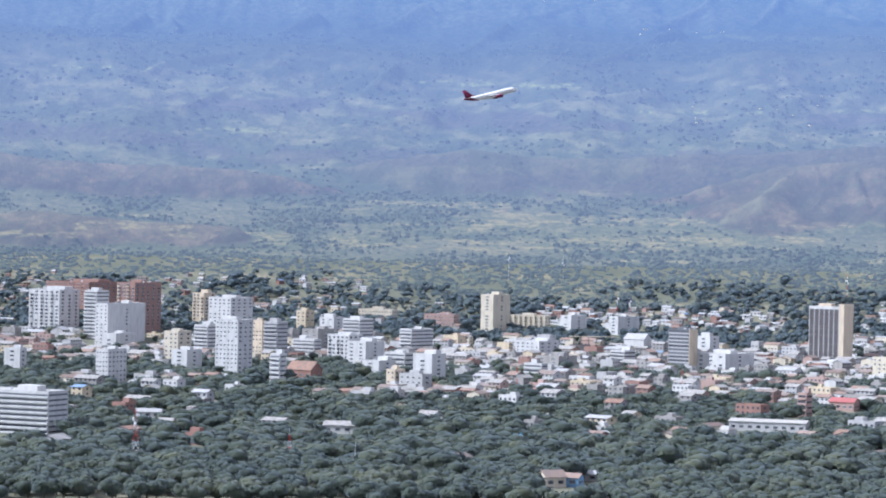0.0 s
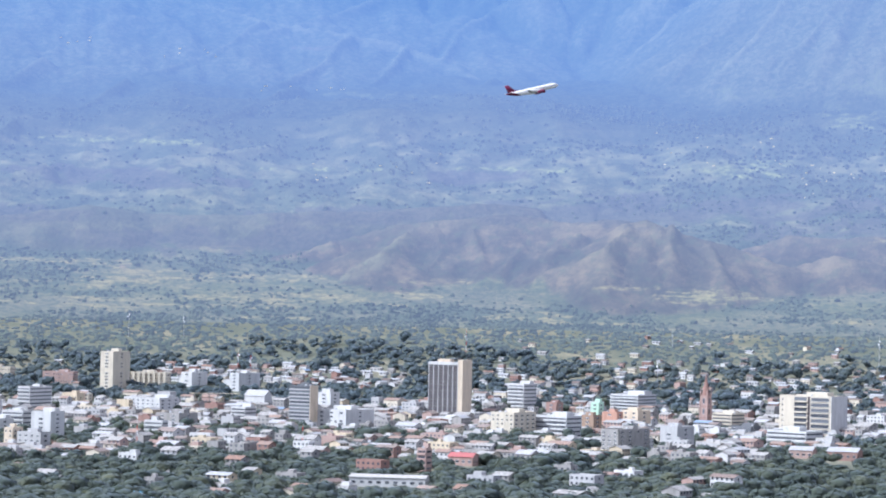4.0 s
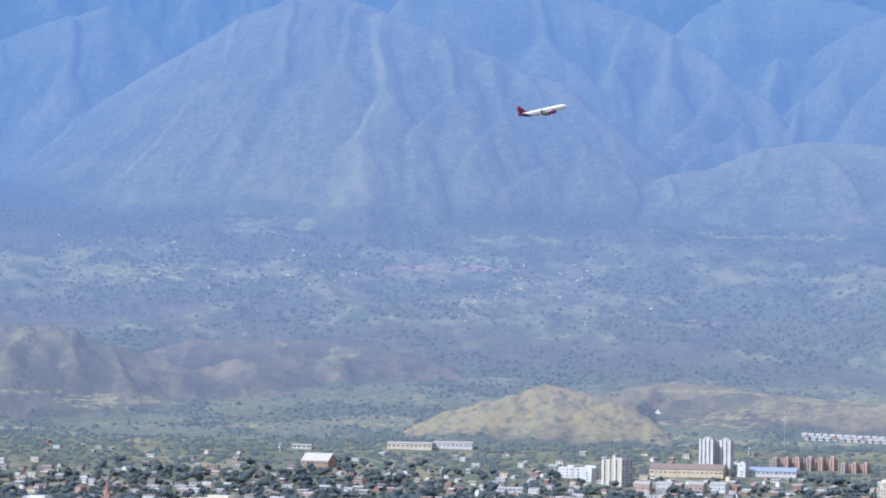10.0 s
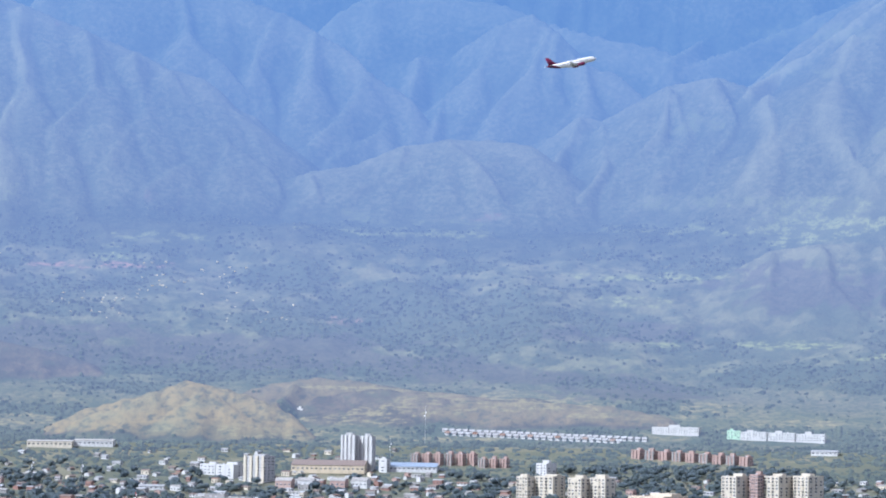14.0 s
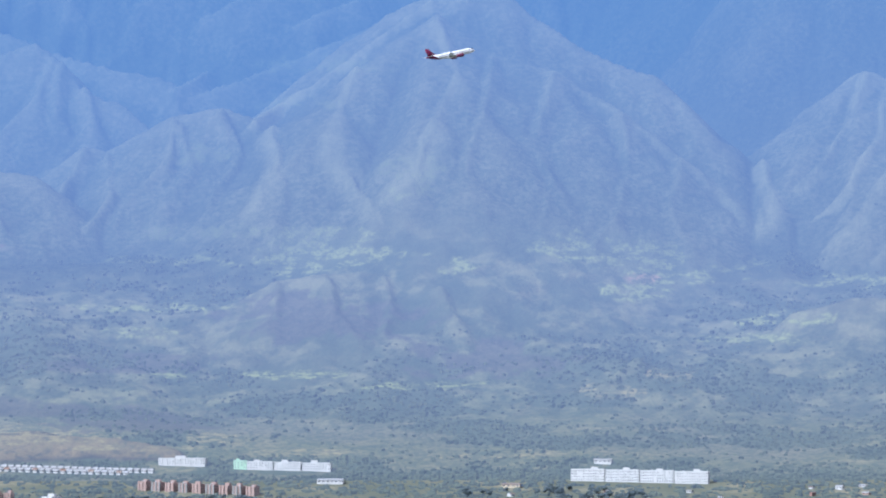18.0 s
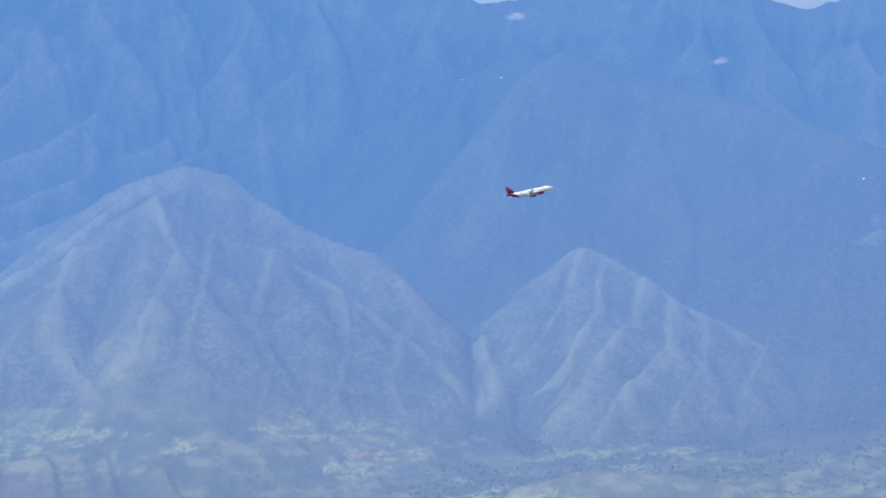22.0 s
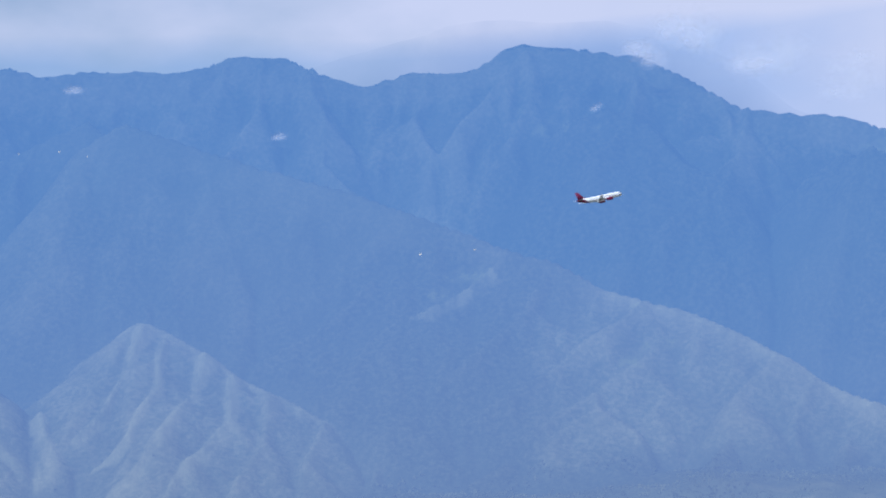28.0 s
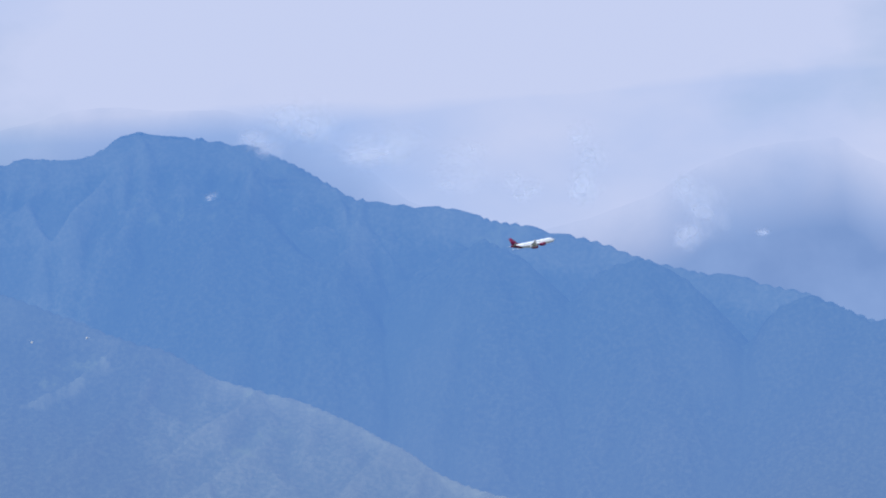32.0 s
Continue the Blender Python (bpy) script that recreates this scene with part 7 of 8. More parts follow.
def town(name, places, label, low=False):
    verts, faces, mats = [], [], []

    def quad(*pts, m):
        k = len(verts)
        verts.extend(pts)
        faces.append(tuple(range(k, k + len(pts))))
        mats.append(m)

    for x, y in places:
        d = math.hypot(x, y)
        shrink = 1.0 if d < 2350 else max(0.55, 1 - (d - 2350) / 1300)
        w, e = dice.uniform(6, 16 if low else 17) * shrink, dice.uniform(5 if low else 7, 9 if low else 12) * shrink
        h = (dice.choice((3.8, 3.8, 6.2)) if low else 3.0 if dice.random() < 0.5 else dice.choice((5.8, 6.2, 8.6))) * shrink
        m = pose(x, y, float(plain(d)), 0, 0, street(x, y))
        at = lambda a, b, c: tuple(m @ Vector((a, b, c)))
        wall = dice.choice((0, 0, 0, 1, 2, 3, 3, 4, 5) if low else (0, 0, 1, 2, 2, 2, 3, 3, 3, 3, 3, 4, 4, 5, 6))
        top = dice.choice((7, 7, 8, 8, 9, 9, 9, 10) if low else (7, 8, 8, 8, 8, 9, 10, 11, 11, 11, 11)) if dice.random() < 0.99 else 12
        ring = ((-w / 2, -e / 2), (w / 2, -e / 2), (w / 2, e / 2), (-w / 2, e / 2))
        for i in range(4):
            (ax, ay), (bx, by) = ring[i], ring[(i + 1) % 4]
            quad(at(ax, ay, -2), at(bx, by, -2), at(bx, by, h), at(ax, ay, h), m=wall)
        o = 0.5
        if top == 11:
            quad(*[at(a, b, h) for a, b in ring], m=11)
            t = dice.uniform(0.5, 1.0)
            for i in range(4):
                (ax, ay), (bx, by) = ring[i], ring[(i + 1) % 4]
                quad(at(ax, ay, h), at(bx, by, h), at(bx, by, h + t), at(ax, ay, h + t), m=wall)
                quad(at(ax * 0.95, ay * 0.95, h), at(ax * 0.95, ay * 0.95, h + t), at(bx * 0.95, by * 0.95, h + t), at(bx * 0.95, by * 0.95, h), m=wall)
                quad(at(ax, ay, h + t), at(bx, by, h + t), at(bx * 0.95, by * 0.95, h + t), at(ax * 0.95, ay * 0.95, h + t), m=wall)
            if dice.random() < 0.6:
                u, v, s = dice.uniform(-0.2, 0.2) * w, dice.uniform(-0.1, 0.2) * e, dice.uniform(1.2, 2.6)
                b = ((u - s, v - s), (u + s, v - s), (u + s, v + s), (u - s, v + s))
                for i in range(4):
                    quad(at(*b[i], h), at(*b[(i + 1) % 4], h), at(*b[(i + 1) % 4], h + 2.4), at(*b[i], h + 2.4), m=wall)
                quad(*[at(*q, h + 2.4) for q in b], m=11)
        else:
            r = e * dice.uniform(0.12, 0.22)
            quad(at(-w / 2, e / 2, h), at(-w / 2, -e / 2, h), at(-w / 2, 0, h + r), m=wall)
            quad(at(w / 2, -e / 2, h), at(w / 2, e / 2, h), at(w / 2, 0, h + r), m=wall)
            for s in (-1, 1):
                p = (at(-w / 2 - o, s * (e / 2 + o), h - o * 0.3), at(w / 2 + o, s * (e / 2 + o), h - o * 0.3), at(w / 2 + o, 0, h + r + 0.05), at(-w / 2 - o, 0, h + r + 0.05))
                quad(*(p if s < 0 else p[::-1]), m=top)
                lo = [(a, b, c - 0.2) for a, b, c in p]
                quad(p[0], p[1], lo[1], lo[0], m=top)
        n = max(2, round(w / 3.4))
        for f in range(max(1, int(h / 2.8))):
            for i in range(n):
                u, z = (i + 0.5) / n * w - w / 2, f * 2.9 + 1.0
                quad(at(u - 0.75, -e / 2 - 0.06, z), at(u + 0.75, -e / 2 - 0.06, z), at(u + 0.75, -e / 2 - 0.06, z + 1.3), at(u - 0.75, -e / 2 - 0.06, z + 1.3), m=13)
                quad(at(u - 0.75, -e / 2 - 0.06, z + 1.3), at(u + 0.75, -e / 2 - 0.06, z + 1.3), at(u + 0.75, -e / 2, z + 1.3), at(u - 0.75, -e / 2, z + 1.3), m=wall)
            u, z = 0, f * 2.9 + 1.0
            quad(at(w / 2 + 0.05, u - 0.8, z), at(w / 2 + 0.05, u + 0.8, z), at(w / 2 + 0.05, u + 0.8, z + 1.3), at(w / 2 + 0.05, u - 0.8, z + 1.3), m=13)
        taken.append((x, y, max(w, e) * 0.5))
    me = bpy.data.meshes.new(name)
    me.from_pydata(verts, [], faces)
    for k in HOUSE_MATS:
        me.materials.append(k)
    me.polygons.foreach_set("material_index", mats)
    me.update()
    return tagged(new(name, me), label, "houses", kind="stuff")


town("houses", scatter(190, 0.8, 14.5, 1740, 1945, 12.5) + scatter(260, -9.5, 0.5, 2130, 2420, 17) + scatter(640, 0.0, 20, 2110, 2420, 13.5), "dense pale low houses with flat and sheet roofs")
town("houses", scatter(110, -10.5, -1.5, 2620, 2860, 12) + scatter(90, 2, 7, 2560, 2700, 11) + scatter(330, 8, 27, 2430, 2780, 13) + scatter(60, 9, 27, 2780, 2960, 14) + scatter(190, 24, 40, 2440, 2780, 13)
     + scatter(90, 18, 32, 2180, 2460, 17) + scatter(40, -10, 2, 2450, 2700, 22) + scatter(26, 38, 50, 2700, 2950, 20), "scattered far houses with sheet roofs among trees", True)

town("houses", scatter(90, -10.0, 14.0, 1180, 1720, 22), "scattered low houses with pale roofs in the wood")

# ---- trees ----
FOOT = np.array(FOOTPRINTS + taken)


def crown(seed, leaves, size, lobes=6, core=1):
    """A crown of leaf sprays round several boughs, about 1 wide and 0.8 high, its foot at z = 0."""
    rng = np.random.default_rng(seed)
    c = np.stack([rng.uniform(-0.3, 0.3, lobes), rng.uniform(-0.3, 0.3, lobes), rng.uniform(0.3, 0.62, lobes)], 1)
    r = rng.uniform(0.22, 0.34, lobes)
    V, Q, k = [], [], 0
    for i in range(leaves):
        j = rng.integers(lobes)
        n = rng.normal(size=3)
        n[2] = abs(n[2]) * 0.9 - 0.15
        n /= np.linalg.norm(n)
        p = c[j] + n * r[j] * rng.uniform(0.85, 1.12) * np.array([1.15, 1.15, 0.85])
        a = np.cross(n, rng.normal(size=3))
        a /= np.linalg.norm(a)
        b = np.cross(n, a)
        s = size * rng.uniform(0.6, 1.3)
        n2 = n * s * 0.25
        V += [p - a * s - b * s * 0.7 - n2, p + a * s - b * s * 0.6, p + a * s * 0.8 + b * s * 0.8 - n2, p - a * s * 0.9 + b * s * 0.7]
        Q.append((k, k + 1, k + 2, k + 3))
        k += 4
    T = []
    for j in range(lobes):
        bm = bmesh.new()
        bmesh.ops.create_icosphere(bm, subdivisions=core, radius=1)
        base = k
        for v in bm.verts:
            V.append(c[j] + np.array(v.co) * r[j] * np.array([1.05, 1.05, 0.8]) * rng.uniform(0.9, 1.02))
        T += [tuple(base + v.index for v in f.verts) for f in bm.faces]
        k += len(bm.verts)
        bm.free()
    return np.array(V), np.array(Q), np.array(T)


def raw_mesh(name, V, Q, T, material):
    me = bpy.data.meshes.new(name)
    loops = np.concatenate([Q.ravel(), T.ravel()]).astype(np.int32)
    starts = np.concatenate([np.arange(len(Q)) * 4, len(Q) * 4 + np.arange(len(T)) * 3]).astype(np.int32)
    me.vertices.add(len(V))
    me.vertices.foreach_set("co", V.astype(np.float32).ravel())
    me.loops.add(len(loops))
    me.loops.foreach_set("vertex_index", loops)
    me.polygons.add(len(starts))
    me.polygons.foreach_set("loop_start", starts)
    me.update()
    me.polygons.foreach_set("use_smooth", np.arange(len(starts)) >= len(Q))
    me.validate()
    me.materials.append(material)
    return me


def wood(name, places, crowns, wide, tall, label, material, height=None, sink=0.12, category="trees"):
    """Many crowns in one mesh; wide and tall are ranges in metres."""
    rng = np.random.default_rng(len(places) + 5)
    Vs, Qs, Ts, k = [], [], [], 0
    pl = np.array(places)
    zs = plain(np.hypot(pl[:, 0], pl[:, 1])) if height is None else height(pl[:, 0], pl[:, 1])
    for (x, y), z in zip(places, zs):
        V, Q, T = crowns[rng.integers(len(crowns))]
        w = rng.uniform(*wide) * rng.choice((0.55, 0.8, 1.0, 1.0, 1.35))
        h = w * rng.uniform(*tall)
        a = rng.uniform(0, 6.28)
        R = np.array([[math.cos(a), math.sin(a), 0], [-math.sin(a), math.cos(a), 0], [0, 0, 1]])
        P = (V * np.array([w, w * rng.uniform(0.85, 1.15), h])) @ R + np.array([x, y, z - sink * h])
        Vs.append(P), Qs.append(Q + k), Ts.append(T + k)
        k += len(P)
    me = raw_mesh(name, np.concatenate(Vs), np.concatenate(Qs), np.concatenate(Ts), material)
    return tagged(new(name, me), label, category, kind="stuff")


NEAR = [crown(s, 120, 0.062, 7, 0) for s in range(6)]
MID = [crown(20 + s, 20, 0.095, 3, 0) for s in range(6)]
FULL = [crown(60 + s, 66, 0.078, 5, 0) for s in range(6)]


def dome(seed, lobes=1, seg=6):
    """A soft broad crown of a few round boughs, about 1 wide."""
    rng = np.random.default_rng(seed)
    V, Q, T = [], [], []
    for j in range(lobes):
        a, r = rng.uniform(0, 6.28), rng.uniform(0.18, 0.30) if lobes > 1 else 0.0
        c, size, k = np.array([r * math.cos(a), r * math.sin(a), rng.uniform(-0.05, 0.12) if lobes > 1 else 0.0]), 0.5 if lobes == 1 else rng.uniform(0.28, 0.40), len(V)
        for up, wide in ((-0.1, 0.92), (0.62, 0.84)):
            for i in range(seg):
                w = (i + 0.5 * (up > 0) + rng.uniform(-0.2, 0.2)) * 2 * math.pi / seg
                q = wide * rng.uniform(0.78, 1.2)
                V.append(c + size * np.array([q * math.cos(w), q * math.sin(w), up * 1.5 * rng.uniform(0.8, 1.2)]))
        V.append(c + size * np.array([rng.uniform(-0.2, 0.2), rng.uniform(-0.2, 0.2), rng.uniform(1.25, 1.6)]))
        for i in range(seg):
            m = (i + 1) % seg
            Q.append((k + i, k + m, k + seg + m, k + seg + i))
            T.append((k + seg + i, k + seg + m, k + 2 * seg))
    return np.array(V), np.array(Q), np.array(T)


def far_trees(az0, az1, d0, d1, step, keep):
    """Uneven rows of places in a sector, thinned by keep(x, y), the share that stays."""
    rng = np.random.default_rng(int(d0 + az0 * 7))
    az, d = np.meshgrid(np.arange(az0, az1, math.degrees(step / d0)), np.arange(d0, d1, step * 1.3), indexing="ij")
    az = (az + rng.uniform(-0.8, 0.8, az.shape) * math.degrees(step / d0)).ravel()
    d = (d + rng.uniform(-1.0, 1.0, d.shape) * step).ravel()
    x, y = d * np.sin(np.radians(az)), d * np.cos(np.radians(az))
    stay = rng.random(len(x)) < keep(x, y)
    x, y = x[stay], y[stay]
    for k in range(0, len(FOOT), 40):
        f = FOOT[k:k + 40]
        near = 1 - 8 / np.hypot(f[:, 0], f[:, 1])
        clear = np.all(np.hypot(x[:, None] - f[:, 0] * near, y[:, None] - f[:, 1] * near) > f[:, 2] + 5.0, axis=1)
        x, y = x[clear], y[clear]
    return list(zip(x.tolist(), y.tolist()))


def suburb_share(x, y):
    """How thick the haze-tinted trees stand behind the town."""
    d = np.hypot(x, y)
    return np.interp(ripple(x, y, 170, 4, 0.6, seed=2) + (2790 - d) / 260, (-0.15, 0.2, 0.7), (0.0, 0.7, 0.95))


SOFT = [crown(80 + s, 12, 0.15, 2, 0) for s in range(10)]
SCRUB = [dome(40 + s) for s in range(12)]
LOW = [dome(7 + s, 3) for s in range(12)]

# single trees along the front of the wood, each with trunk and limbs
TREES = []
for s in range(5):
    V, Q, T = NEAR[s]
    ob = new("tree")
    w, h = (11.0, 10.0, 12.5, 9.0, 11.5)[s], (10.0, 9.5, 10.5, 9.5, 8.5)[s]
    piece("crown", raw_mesh("crown", V * np.array([w, w, h]) + np.array([0, 0, 1.2]), Q, T, foliage), ob)
    bm = bmesh.new()
    bmesh.ops.create_cone(bm, segments=7, radius1=0.35, radius2=0.2, depth=5.4, cap_ends=True, matrix=Matrix.Translation((0, 0, 2.4)))
    for k in range(4):
        bmesh.ops.create_cone(bm, segments=5, radius1=0.16, radius2=0.06, depth=3.6, cap_ends=False, matrix=pose(0, 0, 4.4, 0, 0, 90 * k + 20) @ pose(0, 0, 0, 0, 42, 0) @ Matrix.Translation((0, 0, 1.8)))
    part("trunk", bm, bark, ob)
    TREES.append(ob)
for i, (x, y) in enumerate(scatter(290, -10.0, 10.5, 1005, 1120, 7.5)):
    m = pose(x, y, float(plain(math.hypot(x, y))), 0, 0, dice.uniform(0, 360))
    if i < 5:
        ob = TREES[i]
        ob.matrix_basis = m
    else:
        ob = copy_thing(TREES[i % 5], m)
    tagged(ob, "broad dark green tree in a dense wood", "tree", "trees of the wood")

wood("woodland", scatter(1250, -10, 15, 1118, 1400, 8.0), NEAR, (9.5, 16), (0.55, 0.8), "dense dark green broadleaf woodland", foliage)
wood("woodland", scatter(1150, -10, 17, 1400, 1720, 9) + scatter(420, -10, 0.6, 1720, 2010, 9.5) + scatter(300, 0.6, 20, 1720, 2010, 13), FULL, (9.5, 16), (0.55, 0.8), "dense dark green broadleaf woodland", foliage)
wood("street_trees", scatter(1500, -10, 23, 1980, 2440, 8.5) + scatter(520, -10, 20, 2000, 2160, 7.5) + scatter(620, 0.5, 15, 1735, 2000, 7.5), MID, (6.5, 11), (0.75, 1.0), "green trees between the houses of the town", foliage)
wood("suburb_trees", far_trees(-11, 52, 2420, 2930, 7.6, suburb_share) + scatter(900, 16, 36, 2060, 2440, 9), SOFT, (6, 13), (0.7, 1.0), "haze-tinted green trees among far houses", far_leaf)


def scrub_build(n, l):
    """Trees of the far slopes, with the same haze painted in as emission."""
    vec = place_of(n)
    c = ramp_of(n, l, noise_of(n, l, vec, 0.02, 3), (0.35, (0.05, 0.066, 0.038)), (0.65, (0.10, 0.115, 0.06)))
    return painted_haze(n, l, c, vec)


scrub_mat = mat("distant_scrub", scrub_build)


def far_share(x, y):
    """How thick trees stand on the far plain and the benches above it."""
    cell = (np.clip(((np.degrees(np.arctan2(x, y)) - FINE[0]) / DA).astype(int), 0, len(FINE) - 1),
            np.clip(((np.hypot(x, y) - 3000) / DD).astype(int), 0, len(STEPS) - 1))
    thick = wooded(x, y) + 0.25 * np.clip((3130 - np.hypot(x, y)) / 130, 0, 1)
    share = np.interp(thick, (-0.2, -0.04, 0.12), (0.06, 0.25, 0.9))
    share = np.where(COVER[cell][:, :3].max(-1) > 0.4, share * 0.4, share)
    share = share * np.interp(DRY[cell], (0.3, 0.8, 1.6), (1.0, 0.35, 0.15))
    return share * np.interp(BARE[cell], (0.1, 0.5), (1.0, 0.0)) * np.interp(COVER[cell][:, 3], (0.3, 0.7), (1.0, 0.5))


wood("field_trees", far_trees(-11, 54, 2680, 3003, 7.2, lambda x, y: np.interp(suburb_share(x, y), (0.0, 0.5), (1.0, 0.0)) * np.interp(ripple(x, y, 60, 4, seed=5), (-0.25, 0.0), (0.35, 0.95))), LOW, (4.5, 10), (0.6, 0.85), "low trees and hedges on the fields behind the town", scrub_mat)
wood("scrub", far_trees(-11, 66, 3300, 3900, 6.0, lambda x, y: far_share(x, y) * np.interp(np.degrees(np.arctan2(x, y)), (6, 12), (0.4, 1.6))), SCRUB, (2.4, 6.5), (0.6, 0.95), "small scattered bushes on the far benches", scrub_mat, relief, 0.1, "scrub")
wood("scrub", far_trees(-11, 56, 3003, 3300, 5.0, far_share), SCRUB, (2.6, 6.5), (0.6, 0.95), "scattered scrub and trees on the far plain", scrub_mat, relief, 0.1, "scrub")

# trees along the mountain crest
rng = np.random.default_rng(3)
LINE = []
for az in np.arange(40.5, 70.5, 0.045):
    if ripple(np.array([az * 40.0]), np.array([7.0]), 30, 3, seed=2)[0] < -0.05 and rng.random() < 0.75:
        continue
    ds = np.arange(4780.0, 4935.0, 5.0)
    x, y = ds * math.sin(radians(az)), ds * math.cos(radians(az))
    k = int(np.argmax(relief(x, y)))
    LINE.append((float(x[k]), float(y[k])))
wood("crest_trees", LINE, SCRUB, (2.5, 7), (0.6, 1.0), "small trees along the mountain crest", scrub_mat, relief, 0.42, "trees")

# hamlets on the far slopes
HAMLETS = ((26, 16.6, 18.3, 2.6, 3.4), (22, 19.2, 21.0, 2.0, 2.6), (30, 21.0, 23.2, 2.5, 3.2), (14, 22.8, 24.2, 1.9, 2.5), (18, 12.0, 14.6, 2.9, 3.6), (16, 14.4, 16.6, 2.3, 3.0),
           (8, 3.4, 5.8, 4.2, 4.4), (6, 1.6, 3.2, 4.9, 5.1), (5, -0.2, 0.6, 5.1, 5.3), (10, 5.0, 8.0, 2.2, 3.2), (3, 43.4, 45.4, 11.1, 11.6), (2, 51.6, 53.0, 8.8, 9.0))
verts, faces, kinds = [], [], []
for count, a0, a1, e0, e1 in HAMLETS:
    for _ in range(count):
        x, y, z = on_slope(dice.uniform(a0, a1), dice.uniform(e0, e1))
        m = pose(x, y, z, 0, 0, dice.uniform(-40, 40) - math.degrees(math.atan2(x, y)))
        w, e, h = dice.uniform(1.2, 4.0), dice.uniform(1.0, 2.0), dice.uniform(0.35, 0.7)
        k = len(verts)
        for c in ((-w / 2, -e / 2, -2), (w / 2, -e / 2, -2), (w / 2, e / 2, -2), (-w / 2, e / 2, -2), (-w / 2, -e / 2, h), (w / 2, -e / 2, h), (w / 2, e / 2, h), (-w / 2, e / 2, h), (-w / 2, 0, h + 0.4), (w / 2, 0, h + 0.4)):
            verts.append(tuple(m @ Vector(c)))
        for f, q in (((0, 1, 5, 4), 0), ((2, 3, 7, 6), 0), ((1, 2, 6, 9, 5), 0), ((3, 0, 4, 8, 7), 0), ((4, 5, 9, 8), 1), ((6, 7, 8, 9), 1)):
            faces.append(tuple(k + i for i in f))
            kinds.append(q)
me = bpy.data.meshes.new("hamlet")
me.from_pydata(verts, [], faces)
me.materials.append(PAINT["cream"])
me.materials.append(ROOF["zinc"])
me.polygons.foreach_set("material_index", kinds)
tagged(new("hamlet", me), "tiny white houses scattered on far slopes", "houses", kind="stuff")

# ---- cloud on the range ----
def cloud(az, el, d, w, h, label, layers=4):
    """Frayed veils of vapour, one behind the other."""
    x, y = spot(az, d)
    ob = tagged(new("cloud"), label, "cloud")
    ob.matrix_basis = pose(x, y, EYE + d * math.tan(radians(el)), 0, 0, -az)
    for k in range(layers):
        bm = bmesh.new()
        bmesh.ops.create_grid(bm, x_segments=12, y_segments=12, size=1.0)
        for v in bm.verts:
            v.co.z = 0.25 * (v.co.x ** 2 + v.co.y ** 2)
        u, t = dice.uniform(-0.22, 0.22) * w, dice.uniform(-0.22, 0.22) * h
        s = dice.uniform(0.6, 1.0)
        part("veil", bm, vapour, ob, "", pose(u, k * 9.0 - 14, t, 90, 0, 0) @ Matrix.Diagonal((w / 2 * s, h / 2 * s, 18, 1)))
    return ob


cloud(63.39, 12.31, 4700, 114, 104, "ragged white cloud rising before a far mountain", 3)
cloud(63.22, 11.62, 4700, 85, 104, "ragged white cloud rising before a far mountain", 3)
cloud(65.65, 11.10, 4700, 123, 123, "small ragged white cloud before a far mountain", 3)
cloud(65.43, 10.48, 4700, 76, 76, "small ragged white cloud before a far mountain", 3)
cloud(62.10, 11.64, 4700, 95, 76, "thin scrap of white cloud", 3)
cloud(66.99, 10.30, 4700, 32, 23, "tiny scrap of cloud on the slope", 2)
cloud(56.77, 12.73, 4700, 142, 66, "white mist spilling over the mountain crest", 3)
cloud(57.63, 13.23, 4700, 180, 133, "white mist spilling over the mountain crest", 3)
cloud(58.78, 12.54, 4700, 247, 123, "pale veil of mist behind the crest", 3)
cloud(60.65, 12.08, 4700, 228, 114, "pale veil of mist behind the crest", 2)
cloud(44.76, 12.49, 4700, 57, 25, "tiny scrap of cloud on the slope", 2)
cloud(48.98, 11.51, 4700, 42, 23, "tiny scrap of cloud on the slope", 2)
cloud(55.65, 11.75, 4700, 38, 25, "tiny scrap of cloud on the slope", 2)

# ---- the airliner ----
def livery_build(n, l):
    """White with a dark red rear that sweeps up to the fin."""
    vec = local_of(n)
    s = n.new("ShaderNodeSeparateXYZ")
    l.new(vec, s.inputs[0])
    a = n.new("ShaderNodeMath")
    a.operation = "MULTIPLY_ADD"
    l.new(s.outputs["Z"], a.inputs[0])
    a.inputs[1].default_value = 1.7
    l.new(s.outputs["X"], a.inputs[2])
    c = blend_of(n, l, span_of(n, l, a.outputs[0], -11.2, -10.9), (0.115, 0.012, 0.042), (0.68, 0.67, 0.66))
    return surface(n, l, c, 0.3)


livery = mat("white_and_red_livery", livery_build)
jet_red = mat("red_paint", lambda n, l: surface(n, l, ramp_of(n, l, noise_of(n, l, local_of(n), 0.4), (0.4, (0.105, 0.011, 0.04)), (0.6, (0.14, 0.015, 0.05))), 0.3))
jet_grey = mat("wing_grey_paint", lambda n, l: surface(n, l, ramp_of(n, l, noise_of(n, l, local_of(n), 0.5), (0.4, (0.62, 0.63, 0.65)), (0.6, (0.70, 0.71, 0.72))), 0.35))
jet_dark = mat("dark_intake", lambda n, l: surface(n, l, (0.03, 0.03, 0.035), 0.4))


